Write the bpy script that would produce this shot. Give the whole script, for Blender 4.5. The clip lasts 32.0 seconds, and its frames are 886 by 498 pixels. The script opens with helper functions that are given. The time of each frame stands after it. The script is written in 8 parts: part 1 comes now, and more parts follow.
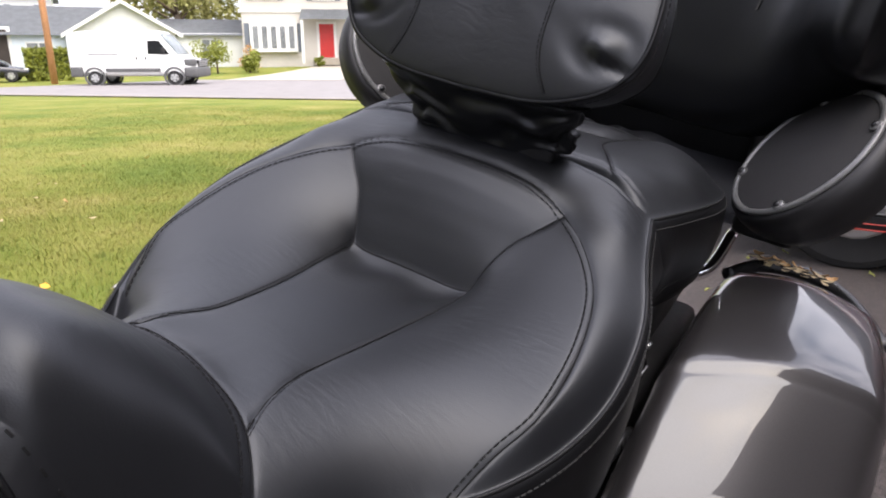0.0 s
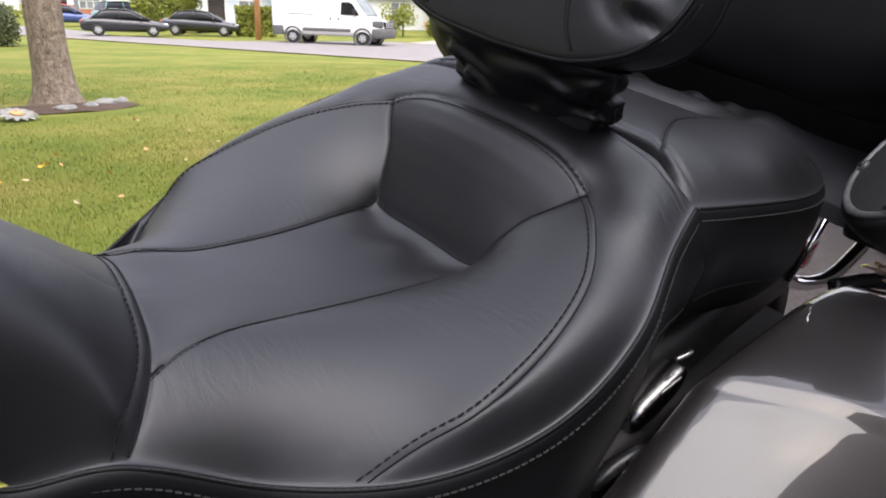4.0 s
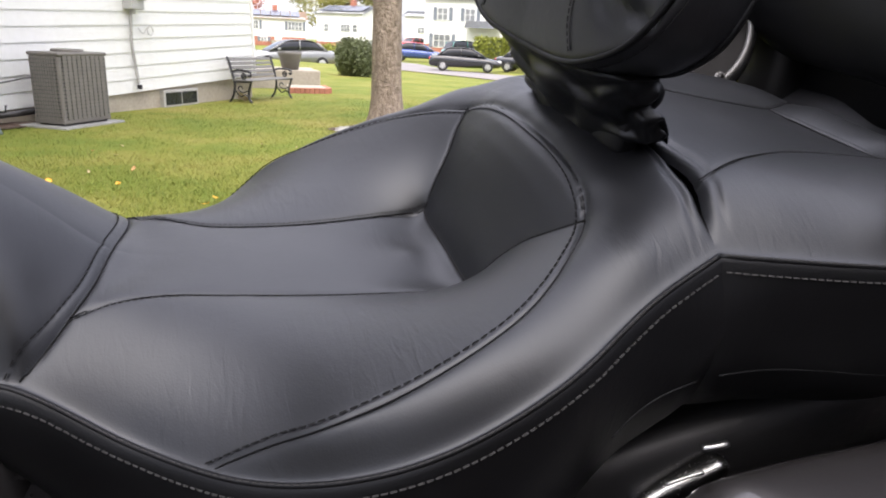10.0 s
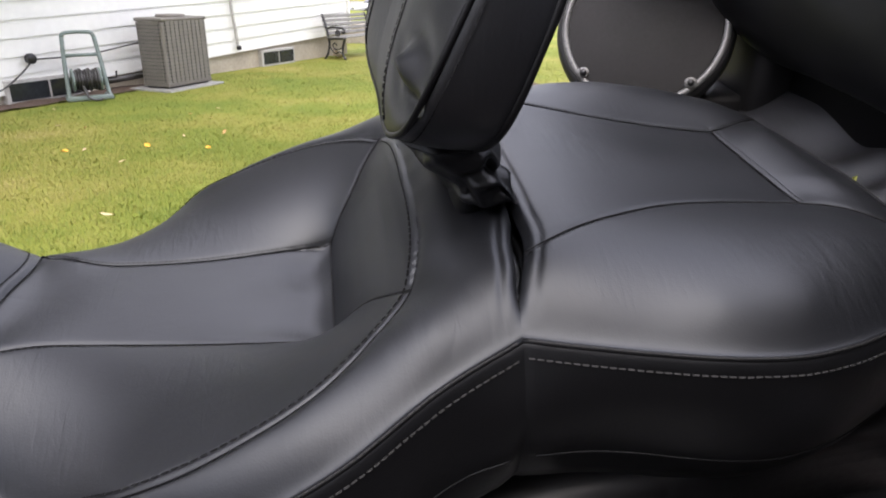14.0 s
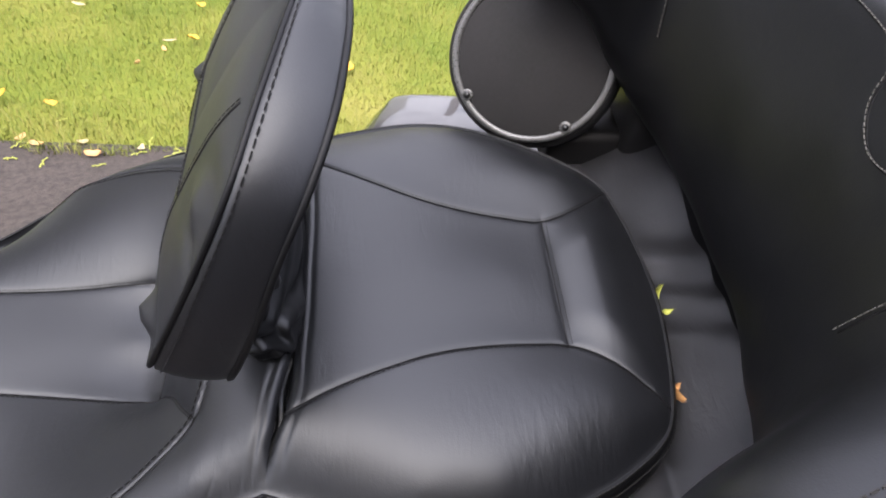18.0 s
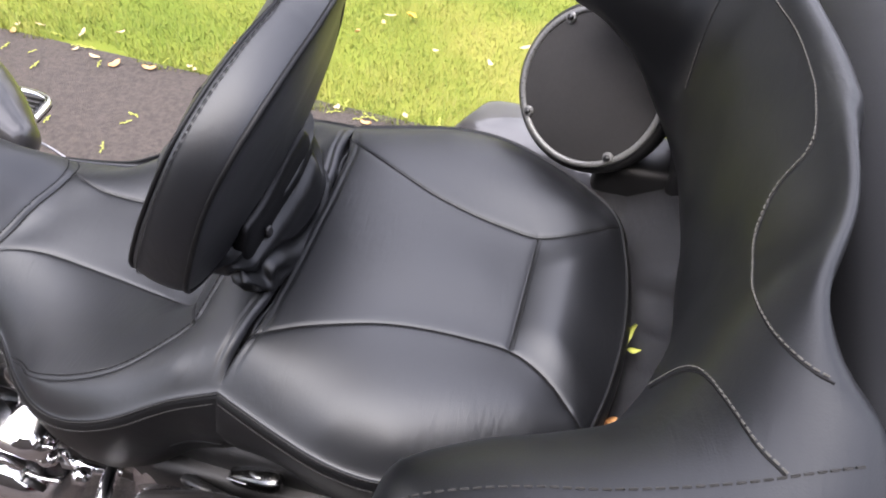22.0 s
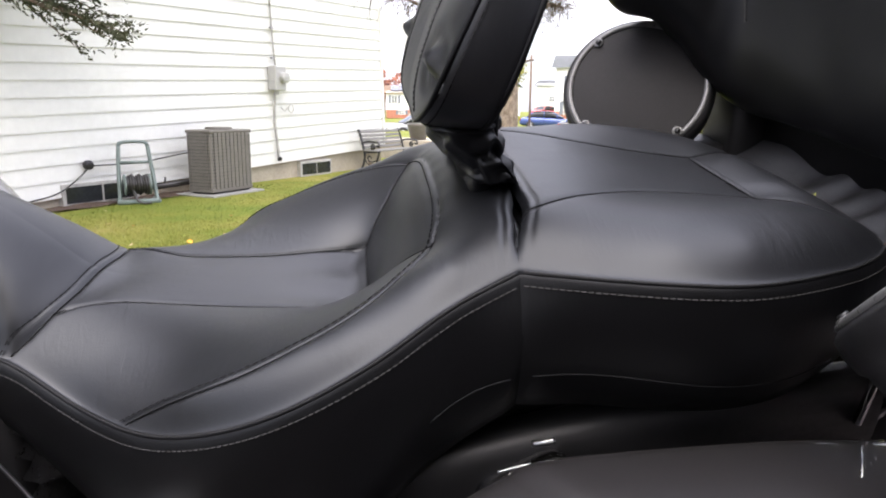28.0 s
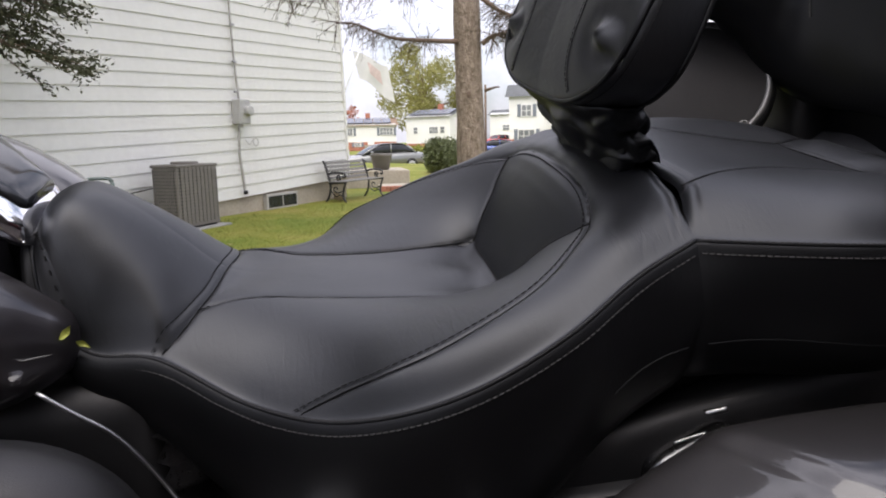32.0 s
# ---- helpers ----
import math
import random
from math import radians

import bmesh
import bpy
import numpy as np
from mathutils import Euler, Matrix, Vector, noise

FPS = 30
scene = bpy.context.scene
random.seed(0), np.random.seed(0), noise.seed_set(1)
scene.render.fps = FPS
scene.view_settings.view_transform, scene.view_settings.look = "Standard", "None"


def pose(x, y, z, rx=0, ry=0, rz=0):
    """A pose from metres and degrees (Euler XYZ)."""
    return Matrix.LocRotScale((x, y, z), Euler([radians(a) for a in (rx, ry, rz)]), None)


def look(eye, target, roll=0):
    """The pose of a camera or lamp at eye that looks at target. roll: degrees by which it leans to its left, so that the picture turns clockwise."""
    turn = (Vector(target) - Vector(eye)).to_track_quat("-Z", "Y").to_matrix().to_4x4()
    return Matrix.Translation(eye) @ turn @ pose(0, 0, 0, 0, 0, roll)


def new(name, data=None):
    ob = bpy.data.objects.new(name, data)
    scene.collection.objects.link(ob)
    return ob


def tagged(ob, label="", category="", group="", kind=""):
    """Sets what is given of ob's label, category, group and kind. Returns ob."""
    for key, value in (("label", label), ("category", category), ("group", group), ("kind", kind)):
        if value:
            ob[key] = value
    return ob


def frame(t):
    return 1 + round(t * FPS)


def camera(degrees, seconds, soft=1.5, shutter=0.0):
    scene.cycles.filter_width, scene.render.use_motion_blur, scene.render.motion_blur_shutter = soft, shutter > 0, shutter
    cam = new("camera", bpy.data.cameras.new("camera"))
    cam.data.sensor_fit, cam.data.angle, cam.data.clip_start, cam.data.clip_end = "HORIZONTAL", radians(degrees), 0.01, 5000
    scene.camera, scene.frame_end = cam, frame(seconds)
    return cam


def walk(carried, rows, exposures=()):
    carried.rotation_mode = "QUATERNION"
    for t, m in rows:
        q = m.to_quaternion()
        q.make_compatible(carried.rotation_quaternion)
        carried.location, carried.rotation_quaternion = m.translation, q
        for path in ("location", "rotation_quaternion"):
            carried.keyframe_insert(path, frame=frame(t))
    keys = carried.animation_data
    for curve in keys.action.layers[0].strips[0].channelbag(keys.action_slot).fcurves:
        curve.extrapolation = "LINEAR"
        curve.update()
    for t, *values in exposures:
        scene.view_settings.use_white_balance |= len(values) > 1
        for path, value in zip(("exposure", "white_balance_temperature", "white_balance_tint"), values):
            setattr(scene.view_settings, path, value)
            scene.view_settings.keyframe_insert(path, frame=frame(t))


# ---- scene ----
# the camera and its path
cam = camera(66.4, 32.0, soft=1.95)
PATH = [
    (0, (-0.4570, -0.3111, 0.9259), (1.1816, 0.6875, 0.3619), -0.28),
    (0.5, (-0.4551, -0.3143, 0.9256), (1.1620, 0.7240, 0.3716), -0.16),
    (1, (-0.4497, -0.3192, 0.9246), (1.1117, 0.7752, 0.3211), 0.15),
    (1.5, (-0.4337, -0.3285, 0.9241), (1.0736, 0.8273, 0.2979), 0.51),
    (2, (-0.4187, -0.3341, 0.9168), (1.0465, 0.8672, 0.2764), 0.87),
    (2.5, (-0.4029, -0.3403, 0.9175), (1.0408, 0.8829, 0.2697), 1.20),
    (4.5, (-0.3395, -0.3969, 0.9106), (0.9127, 1.0293, 0.2799), 1.55),
    (5, (-0.3283, -0.4176, 0.9087), (0.8373, 1.0885, 0.2981), 1.53),
    (5.5, (-0.3127, -0.4437, 0.9305), (0.7910, 1.1021, 0.3042), 2.22),
    (6, (-0.3058, -0.4350, 0.9389), (0.7750, 1.1050, 0.2605), 2.14),
    (6.5, (-0.2969, -0.4189, 0.9357), (0.6810, 1.1905, 0.2621), 0.89),
    (7, (-0.2667, -0.4215, 0.9330), (0.6237, 1.2256, 0.2300), 2.12),
    (7.5, (-0.2477, -0.4266, 0.9337), (0.5894, 1.2412, 0.2142), 1.99),
    (8, (-0.2297, -0.4356, 0.9414), (0.5513, 1.2563, 0.2152), 1.81),
    (8.5, (-0.2096, -0.4452, 0.9424), (0.5233, 1.2652, 0.2094), 2.02),
    (9, (-0.1915, -0.4519, 0.9474), (0.4957, 1.2744, 0.2075), 1.86),
    (9.5, (-0.1769, -0.4571, 0.9283), (0.4629, 1.3136, 0.2537), 2.80),
    (10, (-0.1586, -0.4636, 0.8938), (0.4456, 1.3532, 0.3157), 2.53),
    (10.5, (-0.1524, -0.4735, 0.8682), (0.4025, 1.3777, 0.3532), 2.83),
    (11, (-0.1398, -0.4668, 0.8492), (0.3613, 1.4162, 0.3986), 2.75),
    (11.5, (-0.1254, -0.4700, 0.8454), (0.3182, 1.4330, 0.4193), 3.11),
    (12, (-0.1060, -0.4757, 0.8589), (0.2919, 1.4327, 0.4122), 2.49),
    (12.5, (-0.0768, -0.4741, 0.8690), (0.2768, 1.4268, 0.3572), 1.93),
    (13, (-0.0476, -0.4728, 0.8981), (0.2814, 1.4127, 0.3180), 0.61),
    (13.5, (-0.0165, -0.4730, 0.9338), (0.2849, 1.3940, 0.2828), 0.56),
    (14, (0.0028, -0.4769, 0.9618), (0.3083, 1.3633, 0.2405), 0.25),
    (14.5, (0.0273, -0.5036, 1.0283), (0.3117, 1.3256, 0.2712), 1.67),
    (15, (0.0473, -0.5171, 1.0704), (0.3464, 1.2974, 0.2841), 2.77),
    (15.5, (0.0740, -0.4948, 1.1047), (0.3841, 1.2580, 0.1928), 2.90),
    (17.5, (0.1379, -0.4210, 1.2024), (0.4310, 1.1012, -0.0613), 6.33),
    (18, (0.1473, -0.4171, 1.2050), (0.4236, 1.0983, -0.0707), 7.49),
    (18.5, (0.1534, -0.4105, 1.2106), (0.3905, 1.0945, -0.0851), 8.35),
    (19, (0.1659, -0.3883, 1.2115), (0.4043, 1.0877, -0.1170), 8.14),
    (19.5, (0.1790, -0.3675, 1.2195), (0.3867, 1.1369, -0.0819), 10.95),
    (20, (0.2255, -0.3682, 1.2316), (0.1504, 1.1071, -0.1167), 11.90),
    (20.5, (0.2716, -0.3881, 1.2358), (0.0431, 1.1293, -0.0469), 11.41),
    (21, (0.3074, -0.4132, 1.2432), (-0.0562, 1.0897, -0.0253), 10.05),
    (21.5, (0.3407, -0.4368, 1.2549), (0.0154, 1.0494, -0.0433), 8.53),
    (22, (0.3257, -0.4541, 1.2695), (0.0336, 0.9946, -0.0780), 6.63),
    (22.5, (0.2922, -0.4646, 1.2752), (0.0766, 0.9855, -0.0852), 5.74),
    (23, (0.2483, -0.4735, 1.2691), (0.0896, 1.0691, 0.0061), 5.02),
    (23.5, (0.2427, -0.4881, 1.2463), (0.1158, 1.1460, 0.1002), 5.56),
    (24, (0.2370, -0.4935, 1.2266), (0.0497, 1.1262, 0.0683), 3.26),
    (24.5, (0.2056, -0.5055, 1.2105), (0.0868, 1.1739, 0.1310), 2.10),
    (26.5, (0.0723, -0.5863, 0.9975), (0.2598, 1.3205, 0.4238), 0.03),
    (27, (0.0410, -0.5904, 0.9566), (0.2419, 1.3312, 0.4401), 0.33),
    (27.5, (0.0164, -0.5946, 0.9279), (0.2357, 1.3422, 0.4799), 0.69),
    (28, (-0.0065, -0.5991, 0.8940), (0.2283, 1.3462, 0.4932), 0.46),
    (28.5, (-0.0298, -0.5923, 0.8659), (0.2076, 1.3641, 0.5247), 0.89),
    (29, (-0.0517, -0.5829, 0.8433), (0.1715, 1.3827, 0.5491), 0.22),
    (29.5, (-0.0658, -0.5854, 0.8350), (0.1502, 1.3821, 0.5475), 0.58),
    (30, (-0.0874, -0.5910, 0.8278), (0.1264, 1.3786, 0.5538), 0.47),
    (30.5, (-0.1083, -0.5864, 0.8216), (0.1048, 1.3839, 0.5527), 0.46),
    (31, (-0.1201, -0.5828, 0.8313), (0.1100, 1.3853, 0.5598), 0.03),
    (31.5, (-0.1329, -0.5782, 0.8378), (0.1529, 1.3809, 0.5545), -0.53),
    (32, (-0.1524, -0.5869, 0.8596), (0.2035, 1.3559, 0.5453), -1.17),
]
EXPOSE = [(0.0, 0.72), (2.0, 0.66), (6.0, 0.50), (8.0, 0.44), (10.0, 0.80), (13.0, 0.88), (14.0, 0.95), (17.0, 1.25), (19.0, 1.36), (20.0, 1.42), (21.0, 1.58), (23.5, 1.66), (25.0, 1.48), (28.0, 1.0), (29.0, 0.92), (30.0, 0.52), (31.0, 0.26), (32.0, 0.16)]
walk(cam, [(t, look(eye, target, roll)) for t, eye, target, roll in PATH], EXPOSE)

# sky and sun: a bright, thinly clouded spring day
world = bpy.data.worlds.new("sky")
scene.world = world
world.use_nodes = True
wn = world.node_tree
wn.nodes.clear()
sky = wn.nodes.new("ShaderNodeTexSky")
sky.sky_type = "NISHITA"
sky.sun_disc = False
sky.sun_elevation = radians(58)
sky.sun_rotation = radians(200)
sky.dust_density = 3.0
sky.air_density = 1.0
tc = wn.nodes.new("ShaderNodeTexCoord")
cl = wn.nodes.new("ShaderNodeTexNoise")
cl.inputs["Scale"].default_value = 3.2
cl.inputs["Detail"].default_value = 6.0
cl.inputs["Roughness"].default_value = 0.55
cr = wn.nodes.new("ShaderNodeValToRGB")
cr.color_ramp.elements[0].position, cr.color_ramp.elements[1].position = 0.32, 0.54
cr.color_ramp.elements[0].color, cr.color_ramp.elements[1].color = (0, 0, 0, 1), (1, 1, 1, 1)
mixw = wn.nodes.new("ShaderNodeMix")
mixw.data_type = "RGBA"
cloudcol = wn.nodes.new("ShaderNodeRGB")
cloudcol.outputs[0].default_value = (11.0, 10.8, 12.2, 1)
bgn = wn.nodes.new("ShaderNodeBackground")
bgn.inputs["Strength"].default_value = 0.15
wo = wn.nodes.new("ShaderNodeOutputWorld")
wn.links.new(tc.outputs["Generated"], cl.inputs["Vector"])
wn.links.new(cl.outputs["Fac"], cr.inputs["Fac"])
wn.links.new(cr.outputs["Color"], mixw.inputs["Factor"])
wn.links.new(sky.outputs["Color"], mixw.inputs["A"])
up = wn.nodes.new("ShaderNodeSeparateXYZ")
wn.links.new(tc.outputs["Generated"], up.inputs[0])
grad = wn.nodes.new("ShaderNodeMapRange")
grad.inputs["From Min"].default_value, grad.inputs["From Max"].default_value = 0.0, 1.0
grad.inputs["To Min"].default_value, grad.inputs["To Max"].default_value = 0.55, 1.5
wn.links.new(up.outputs["Z"], grad.inputs["Value"])
dome = wn.nodes.new("ShaderNodeVectorMath")
dome.operation = "SCALE"
wn.links.new(cloudcol.outputs[0], dome.inputs[0])
wn.links.new(grad.outputs[0], dome.inputs["Scale"])
wn.links.new(dome.outputs[0], mixw.inputs["B"])
wn.links.new(mixw.outputs["Result"], bgn.inputs["Color"])
wn.links.new(bgn.outputs[0], wo.inputs["Surface"])
sun = new("sun", bpy.data.lights.new("sun", "SUN"))
sun.data.energy = 2.6
sun.data.angle = radians(62)
sun.data.color = (1.0, 0.925, 0.82)
sun.matrix_world = look((0, 0, 20), (0 - 6.5 * math.sin(radians(200)), 0 - 6.5 * math.cos(radians(200)), 9.6))


# ---------------------------------------------------------------- materials
def nodes_of(name):
    m = bpy.data.materials.new(name)
    m.use_nodes = True
    nt = m.node_tree
    return m, nt, nt.nodes["Principled BSDF"]


def mat(name, col, rough=0.5, metal=0.0, var=0.25, scale=8.0, bump=0.0, bscale=200.0, col2=None, coat=0.0, detail=5.0, spec=0.5, rvar=0.1, bdist=0.002, stretch=(1, 1, 1), island=0.0):
    """A surface with colour varied at two scales, roughness variation and fine relief."""
    m, nt, b = nodes_of(name)
    L = nt.links.new
    co = nt.nodes.new("ShaderNodeTexCoord")
    mp = nt.nodes.new("ShaderNodeMapping")
    mp.inputs["Scale"].default_value = stretch
    L(co.outputs["Object"], mp.inputs["Vector"])
    n1 = nt.nodes.new("ShaderNodeTexNoise")
    n1.inputs["Scale"].default_value, n1.inputs["Detail"].default_value = scale, detail
    n2 = nt.nodes.new("ShaderNodeTexNoise")
    n2.inputs["Scale"].default_value, n2.inputs["Detail"].default_value = scale * 9, 3.0
    L(mp.outputs[0], n1.inputs["Vector"])
    L(mp.outputs[0], n2.inputs["Vector"])
    ad = nt.nodes.new("ShaderNodeMath")
    ad.operation = "ADD"
    L(n1.outputs["Fac"], ad.inputs[0])
    L(n2.outputs["Fac"], ad.inputs[1])
    src = ad
    if island:
        oi = nt.nodes.new("ShaderNodeObjectInfo")
        mu = nt.nodes.new("ShaderNodeMath")
        mu.operation = "MULTIPLY_ADD"
        mu.inputs[1].default_value = island
        L(oi.outputs["Random"], mu.inputs[0])
        L(ad.outputs[0], mu.inputs[2])
        src = mu
    rp = nt.nodes.new("ShaderNodeMapRange")
    rp.inputs["From Min"].default_value, rp.inputs["From Max"].default_value = 0.65, 1.35 + island
    L(src.outputs[0], rp.inputs["Value"])
    mx = nt.nodes.new("ShaderNodeMix")
    mx.data_type = "RGBA"
    c2 = col2 or tuple(c * (1 - var) for c in col)
    c1 = col if col2 else tuple(min(1, c * (1 + var)) for c in col)
    mx.inputs["A"].default_value, mx.inputs["B"].default_value = (*c2, 1), (*c1, 1)
    L(rp.outputs[0], mx.inputs["Factor"])
    L(mx.outputs["Result"], b.inputs["Base Color"])
    rr = nt.nodes.new("ShaderNodeMapRange")
    rr.inputs["To Min"].default_value, rr.inputs["To Max"].default_value = max(0.02, rough - rvar), min(1, rough + rvar)
    L(n2.outputs["Fac"], rr.inputs["Value"])
    L(rr.outputs[0], b.inputs["Roughness"])
    b.inputs["Metallic"].default_value = metal
    b.inputs["Coat Weight"].default_value = coat
    b.inputs["Coat Roughness"].default_value = 0.025
    b.inputs["Specular IOR Level"].default_value = spec
    b.inputs["Specular Tint"].default_value = (0.94, 0.92, 0.97, 1)
    if bump:
        n3 = nt.nodes.new("ShaderNodeTexNoise")
        n3.inputs["Scale"].default_value, n3.inputs["Detail"].default_value = bscale, 4.0
        L(mp.outputs[0], n3.inputs["Vector"])
        bp = nt.nodes.new("ShaderNodeBump")
        bp.inputs["Strength"].default_value, bp.inputs["Distance"].default_value = bump, bdist
        L(n3.outputs["Fac"], bp.inputs["Height"])
        L(bp.outputs[0], b.inputs["Normal"])
    return m


def leather(name, col, rough, wrinkle=1.0, spec=0.62):
    """Black vinyl: pebbled grain, faint wrinkles and a dusty bloom."""
    m, nt, b = nodes_of(name)
    L = nt.links.new
    co = nt.nodes.new("ShaderNodeTexCoord")
    vo = nt.nodes.new("ShaderNodeTexVoronoi")
    vo.inputs["Scale"].default_value = 900.0
    no = nt.nodes.new("ShaderNodeTexNoise")
    no.inputs["Scale"].default_value, no.inputs["Detail"].default_value = 9.0, 6.0
    mp = nt.nodes.new("ShaderNodeMapping")
    mp.inputs["Scale"].default_value = (2.6, 0.55, 1.0)
    mp.inputs["Rotation"].default_value = (0, 0, 0.35)
    wr = nt.nodes.new("ShaderNodeTexNoise")
    wr.inputs["Scale"].default_value, wr.inputs["Detail"].default_value, wr.inputs["Distortion"].default_value = 60.0, 3.0, 0.8
    for k in (vo, no):
        L(co.outputs["Object"], k.inputs["Vector"])
    L(co.outputs["Object"], mp.inputs["Vector"])
    L(mp.outputs[0], wr.inputs["Vector"])
    ms = nt.nodes.new("ShaderNodeMapRange")
    ms.inputs["From Min"].default_value, ms.inputs["From Max"].default_value = 0.45, 0.7
    L(no.outputs["Fac"], ms.inputs["Value"])
    b1 = nt.nodes.new("ShaderNodeBump")
    b1.inputs["Strength"].default_value, b1.inputs["Distance"].default_value = 0.09, 0.0005
    L(vo.outputs["Distance"], b1.inputs["Height"])
    mw = nt.nodes.new("ShaderNodeMath")
    mw.operation = "MULTIPLY"
    L(ms.outputs[0], mw.inputs[0])
    L(wr.outputs["Fac"], mw.inputs[1])
    b2 = nt.nodes.new("ShaderNodeBump")
    b2.inputs["Strength"].default_value, b2.inputs["Distance"].default_value = 0.34 * wrinkle, 0.002
    L(mw.outputs[0], b2.inputs["Height"])
    L(b1.outputs[0], b2.inputs["Normal"])
    L(b2.outputs[0], b.inputs["Normal"])
    mx = nt.nodes.new("ShaderNodeMix")
    mx.data_type = "RGBA"
    mx.inputs["A"].default_value = (*col, 1)
    mx.inputs["B"].default_value = (*(c * 1.7 for c in col), 1)
    L(no.outputs["Fac"], mx.inputs["Factor"])
    L(mx.outputs["Result"], b.inputs["Base Color"])
    rr = nt.nodes.new("ShaderNodeMapRange")
    rr.inputs["To Min"].default_value, rr.inputs["To Max"].default_value = rough - 0.07, rough + 0.1
    L(no.outputs["Fac"], rr.inputs["Value"])
    L(rr.outputs[0], b.inputs["Roughness"])
    b.inputs["Specular IOR Level"].default_value = spec
    b.inputs["Specular Tint"].default_value = (0.90, 0.92, 0.995, 1)
    return m


LEATHER = leather("black_vinyl", (0.0030, 0.0032, 0.0040), 0.43, 1.0, 0.56)
# darker, duller copies of LEATHER: the shade on those faces is in the material
LEATHER2 = leather("black_vinyl_smooth_shaded", (0.0020, 0.0020, 0.0023), 0.46, 0.5, 0.22)
LEATHER3 = leather("black_vinyl_dimmed", (0.0016, 0.0017, 0.0020), 0.40, 0.8, 0.38)
DUSTY = leather("dusty_vinyl", (0.022, 0.022, 0.025), 0.48, 2.0)
THREAD = mat("thread", (0.005, 0.005, 0.0055), 0.8, var=0.4, scale=300, spec=0.2)
THREAD3 = mat("pale_thread", (0.06, 0.058, 0.054), 0.7, var=0.4, scale=300, spec=0.3)
THREAD2 = mat("worn_thread", (0.021, 0.0205, 0.0205), 0.7, var=0.4, scale=300, spec=0.3)
PLASTIC = mat("black_plastic", (0.007, 0.007, 0.0075), 0.5, var=0.3, scale=20, bump=0.25, bscale=900, bdist=0.0006)
GRILLE = mat("speaker_cloth", (0.008, 0.0075, 0.0075), 0.75, var=0.2, scale=30, bump=0.6, bscale=1500, bdist=0.0006)
RINGM = mat("ring_plastic", (0.085, 0.085, 0.086), 0.30, var=0.2, scale=40, spec=0.8)
CHROME = mat("chrome", (0.8, 0.8, 0.82), 0.07, metal=1.0, var=0.06, scale=20, rvar=0.04)
STEEL = mat("screw_steel", (0.35, 0.35, 0.36), 0.35, metal=1.0, var=0.2, scale=200)
PAINT = mat("charcoal_paint", (0.026, 0.024, 0.025), 0.42, metal=0.35, var=0.12, scale=600, coat=1.0, rvar=0.03)
DULLMETAL = mat("dull_metal", (0.20, 0.20, 0.205), 0.24, metal=1.0, var=0.2, scale=60)
PAINTF = mat("dark_paint", (0.03, 0.027, 0.03), 0.3, metal=0.5, var=0.12, scale=600, coat=1.0)
BLACKMETAL = mat("black_metal", (0.012, 0.012, 0.013), 0.3, var=0.3, scale=40)
ASPHALT = mat("asphalt", (0.085, 0.068, 0.06), 0.88, var=0.45, scale=70, bump=1.0, bscale=240, bdist=0.008, col2=(0.02, 0.017, 0.016))
SIDING = mat("white_siding", (0.68, 0.68, 0.655), 0.5, var=0.05, scale=1.6, bump=0.05, bscale=90)
CONCRETE = mat("concrete", (0.36, 0.32, 0.26), 0.9, var=0.22, scale=3.5, bump=0.4, bscale=70)
# the sky's reflection is put into this pale base colour
SKYGLASS = mat("windscreen_sky_tint", (0.42, 0.46, 0.47), 0.08, var=0.35, scale=1.5, coat=0.6)
KERBM = mat("worn_kerb", (0.30, 0.24, 0.16), 0.95, var=0.35, scale=2.5, bump=0.5, bscale=40)
PALEGLASS = mat("curtained_glass", (0.2, 0.21, 0.22), 0.12, var=0.5, scale=1.2)
DARKGLASS = mat("dark_glass", (0.02, 0.022, 0.025), 0.06, var=0.3, scale=4)
WHITEFRAME = mat("white_frame", (0.72, 0.72, 0.7), 0.5, var=0.08, scale=9)
ACMETAL = mat("air_conditioner_metal", (0.14, 0.13, 0.115), 0.5, var=0.15, scale=12)
ACDARK = mat("air_conditioner_coil", (0.03, 0.03, 0.03), 0.7, var=0.3, scale=40)
GREYBOX = mat("grey_box", (0.4, 0.4, 0.39), 0.5, var=0.12, scale=15)
CONDUIT = mat("conduit", (0.36, 0.35, 0.33), 0.5, var=0.25, scale=20)
IRON = mat("cast_iron", (0.015, 0.015, 0.016), 0.5, var=0.3, scale=60)
SLATWOOD = mat("weathered_wood", (0.17, 0.165, 0.155), 0.75, var=0.3, scale=14, stretch=(1, 8, 8), bump=0.3)
BARK = mat("bark", (0.42, 0.34, 0.27), 0.95, var=0.4, scale=24, col2=(0.09, 0.065, 0.045), bump=1.0, bscale=60, bdist=0.04, stretch=(1, 1, 0.55))
TWIG = mat("twig_bark", (0.14, 0.1, 0.075), 0.9, var=0.4, scale=30)
NEEDLE = mat("needles", (0.045, 0.05, 0.02), 0.7, var=0.45, scale=6)
LEAFM = mat("spring_leaves", (0.27, 0.26, 0.075), 0.6, var=0.4, scale=3)
BUSHM = mat("bush_leaves", (0.07, 0.085, 0.03), 0.65, var=0.5, scale=8)
HEDGEM = mat("hedge_leaves", (0.2, 0.22, 0.03), 0.65, var=0.45, scale=6)
SOIL = mat("bare_soil", (0.07, 0.045, 0.03), 0.95, var=0.4, scale=20, bump=0.8, bscale=60, bdist=0.01)
STONE = mat("grey_stone", (0.22, 0.22, 0.21), 0.85, var=0.3, scale=15, bump=0.4)
REELM = mat("reel_green", (0.13, 0.165, 0.15), 0.45, var=0.15, scale=20)
HOSE = mat("hose", (0.03, 0.028, 0.026), 0.4, var=0.3, scale=30)
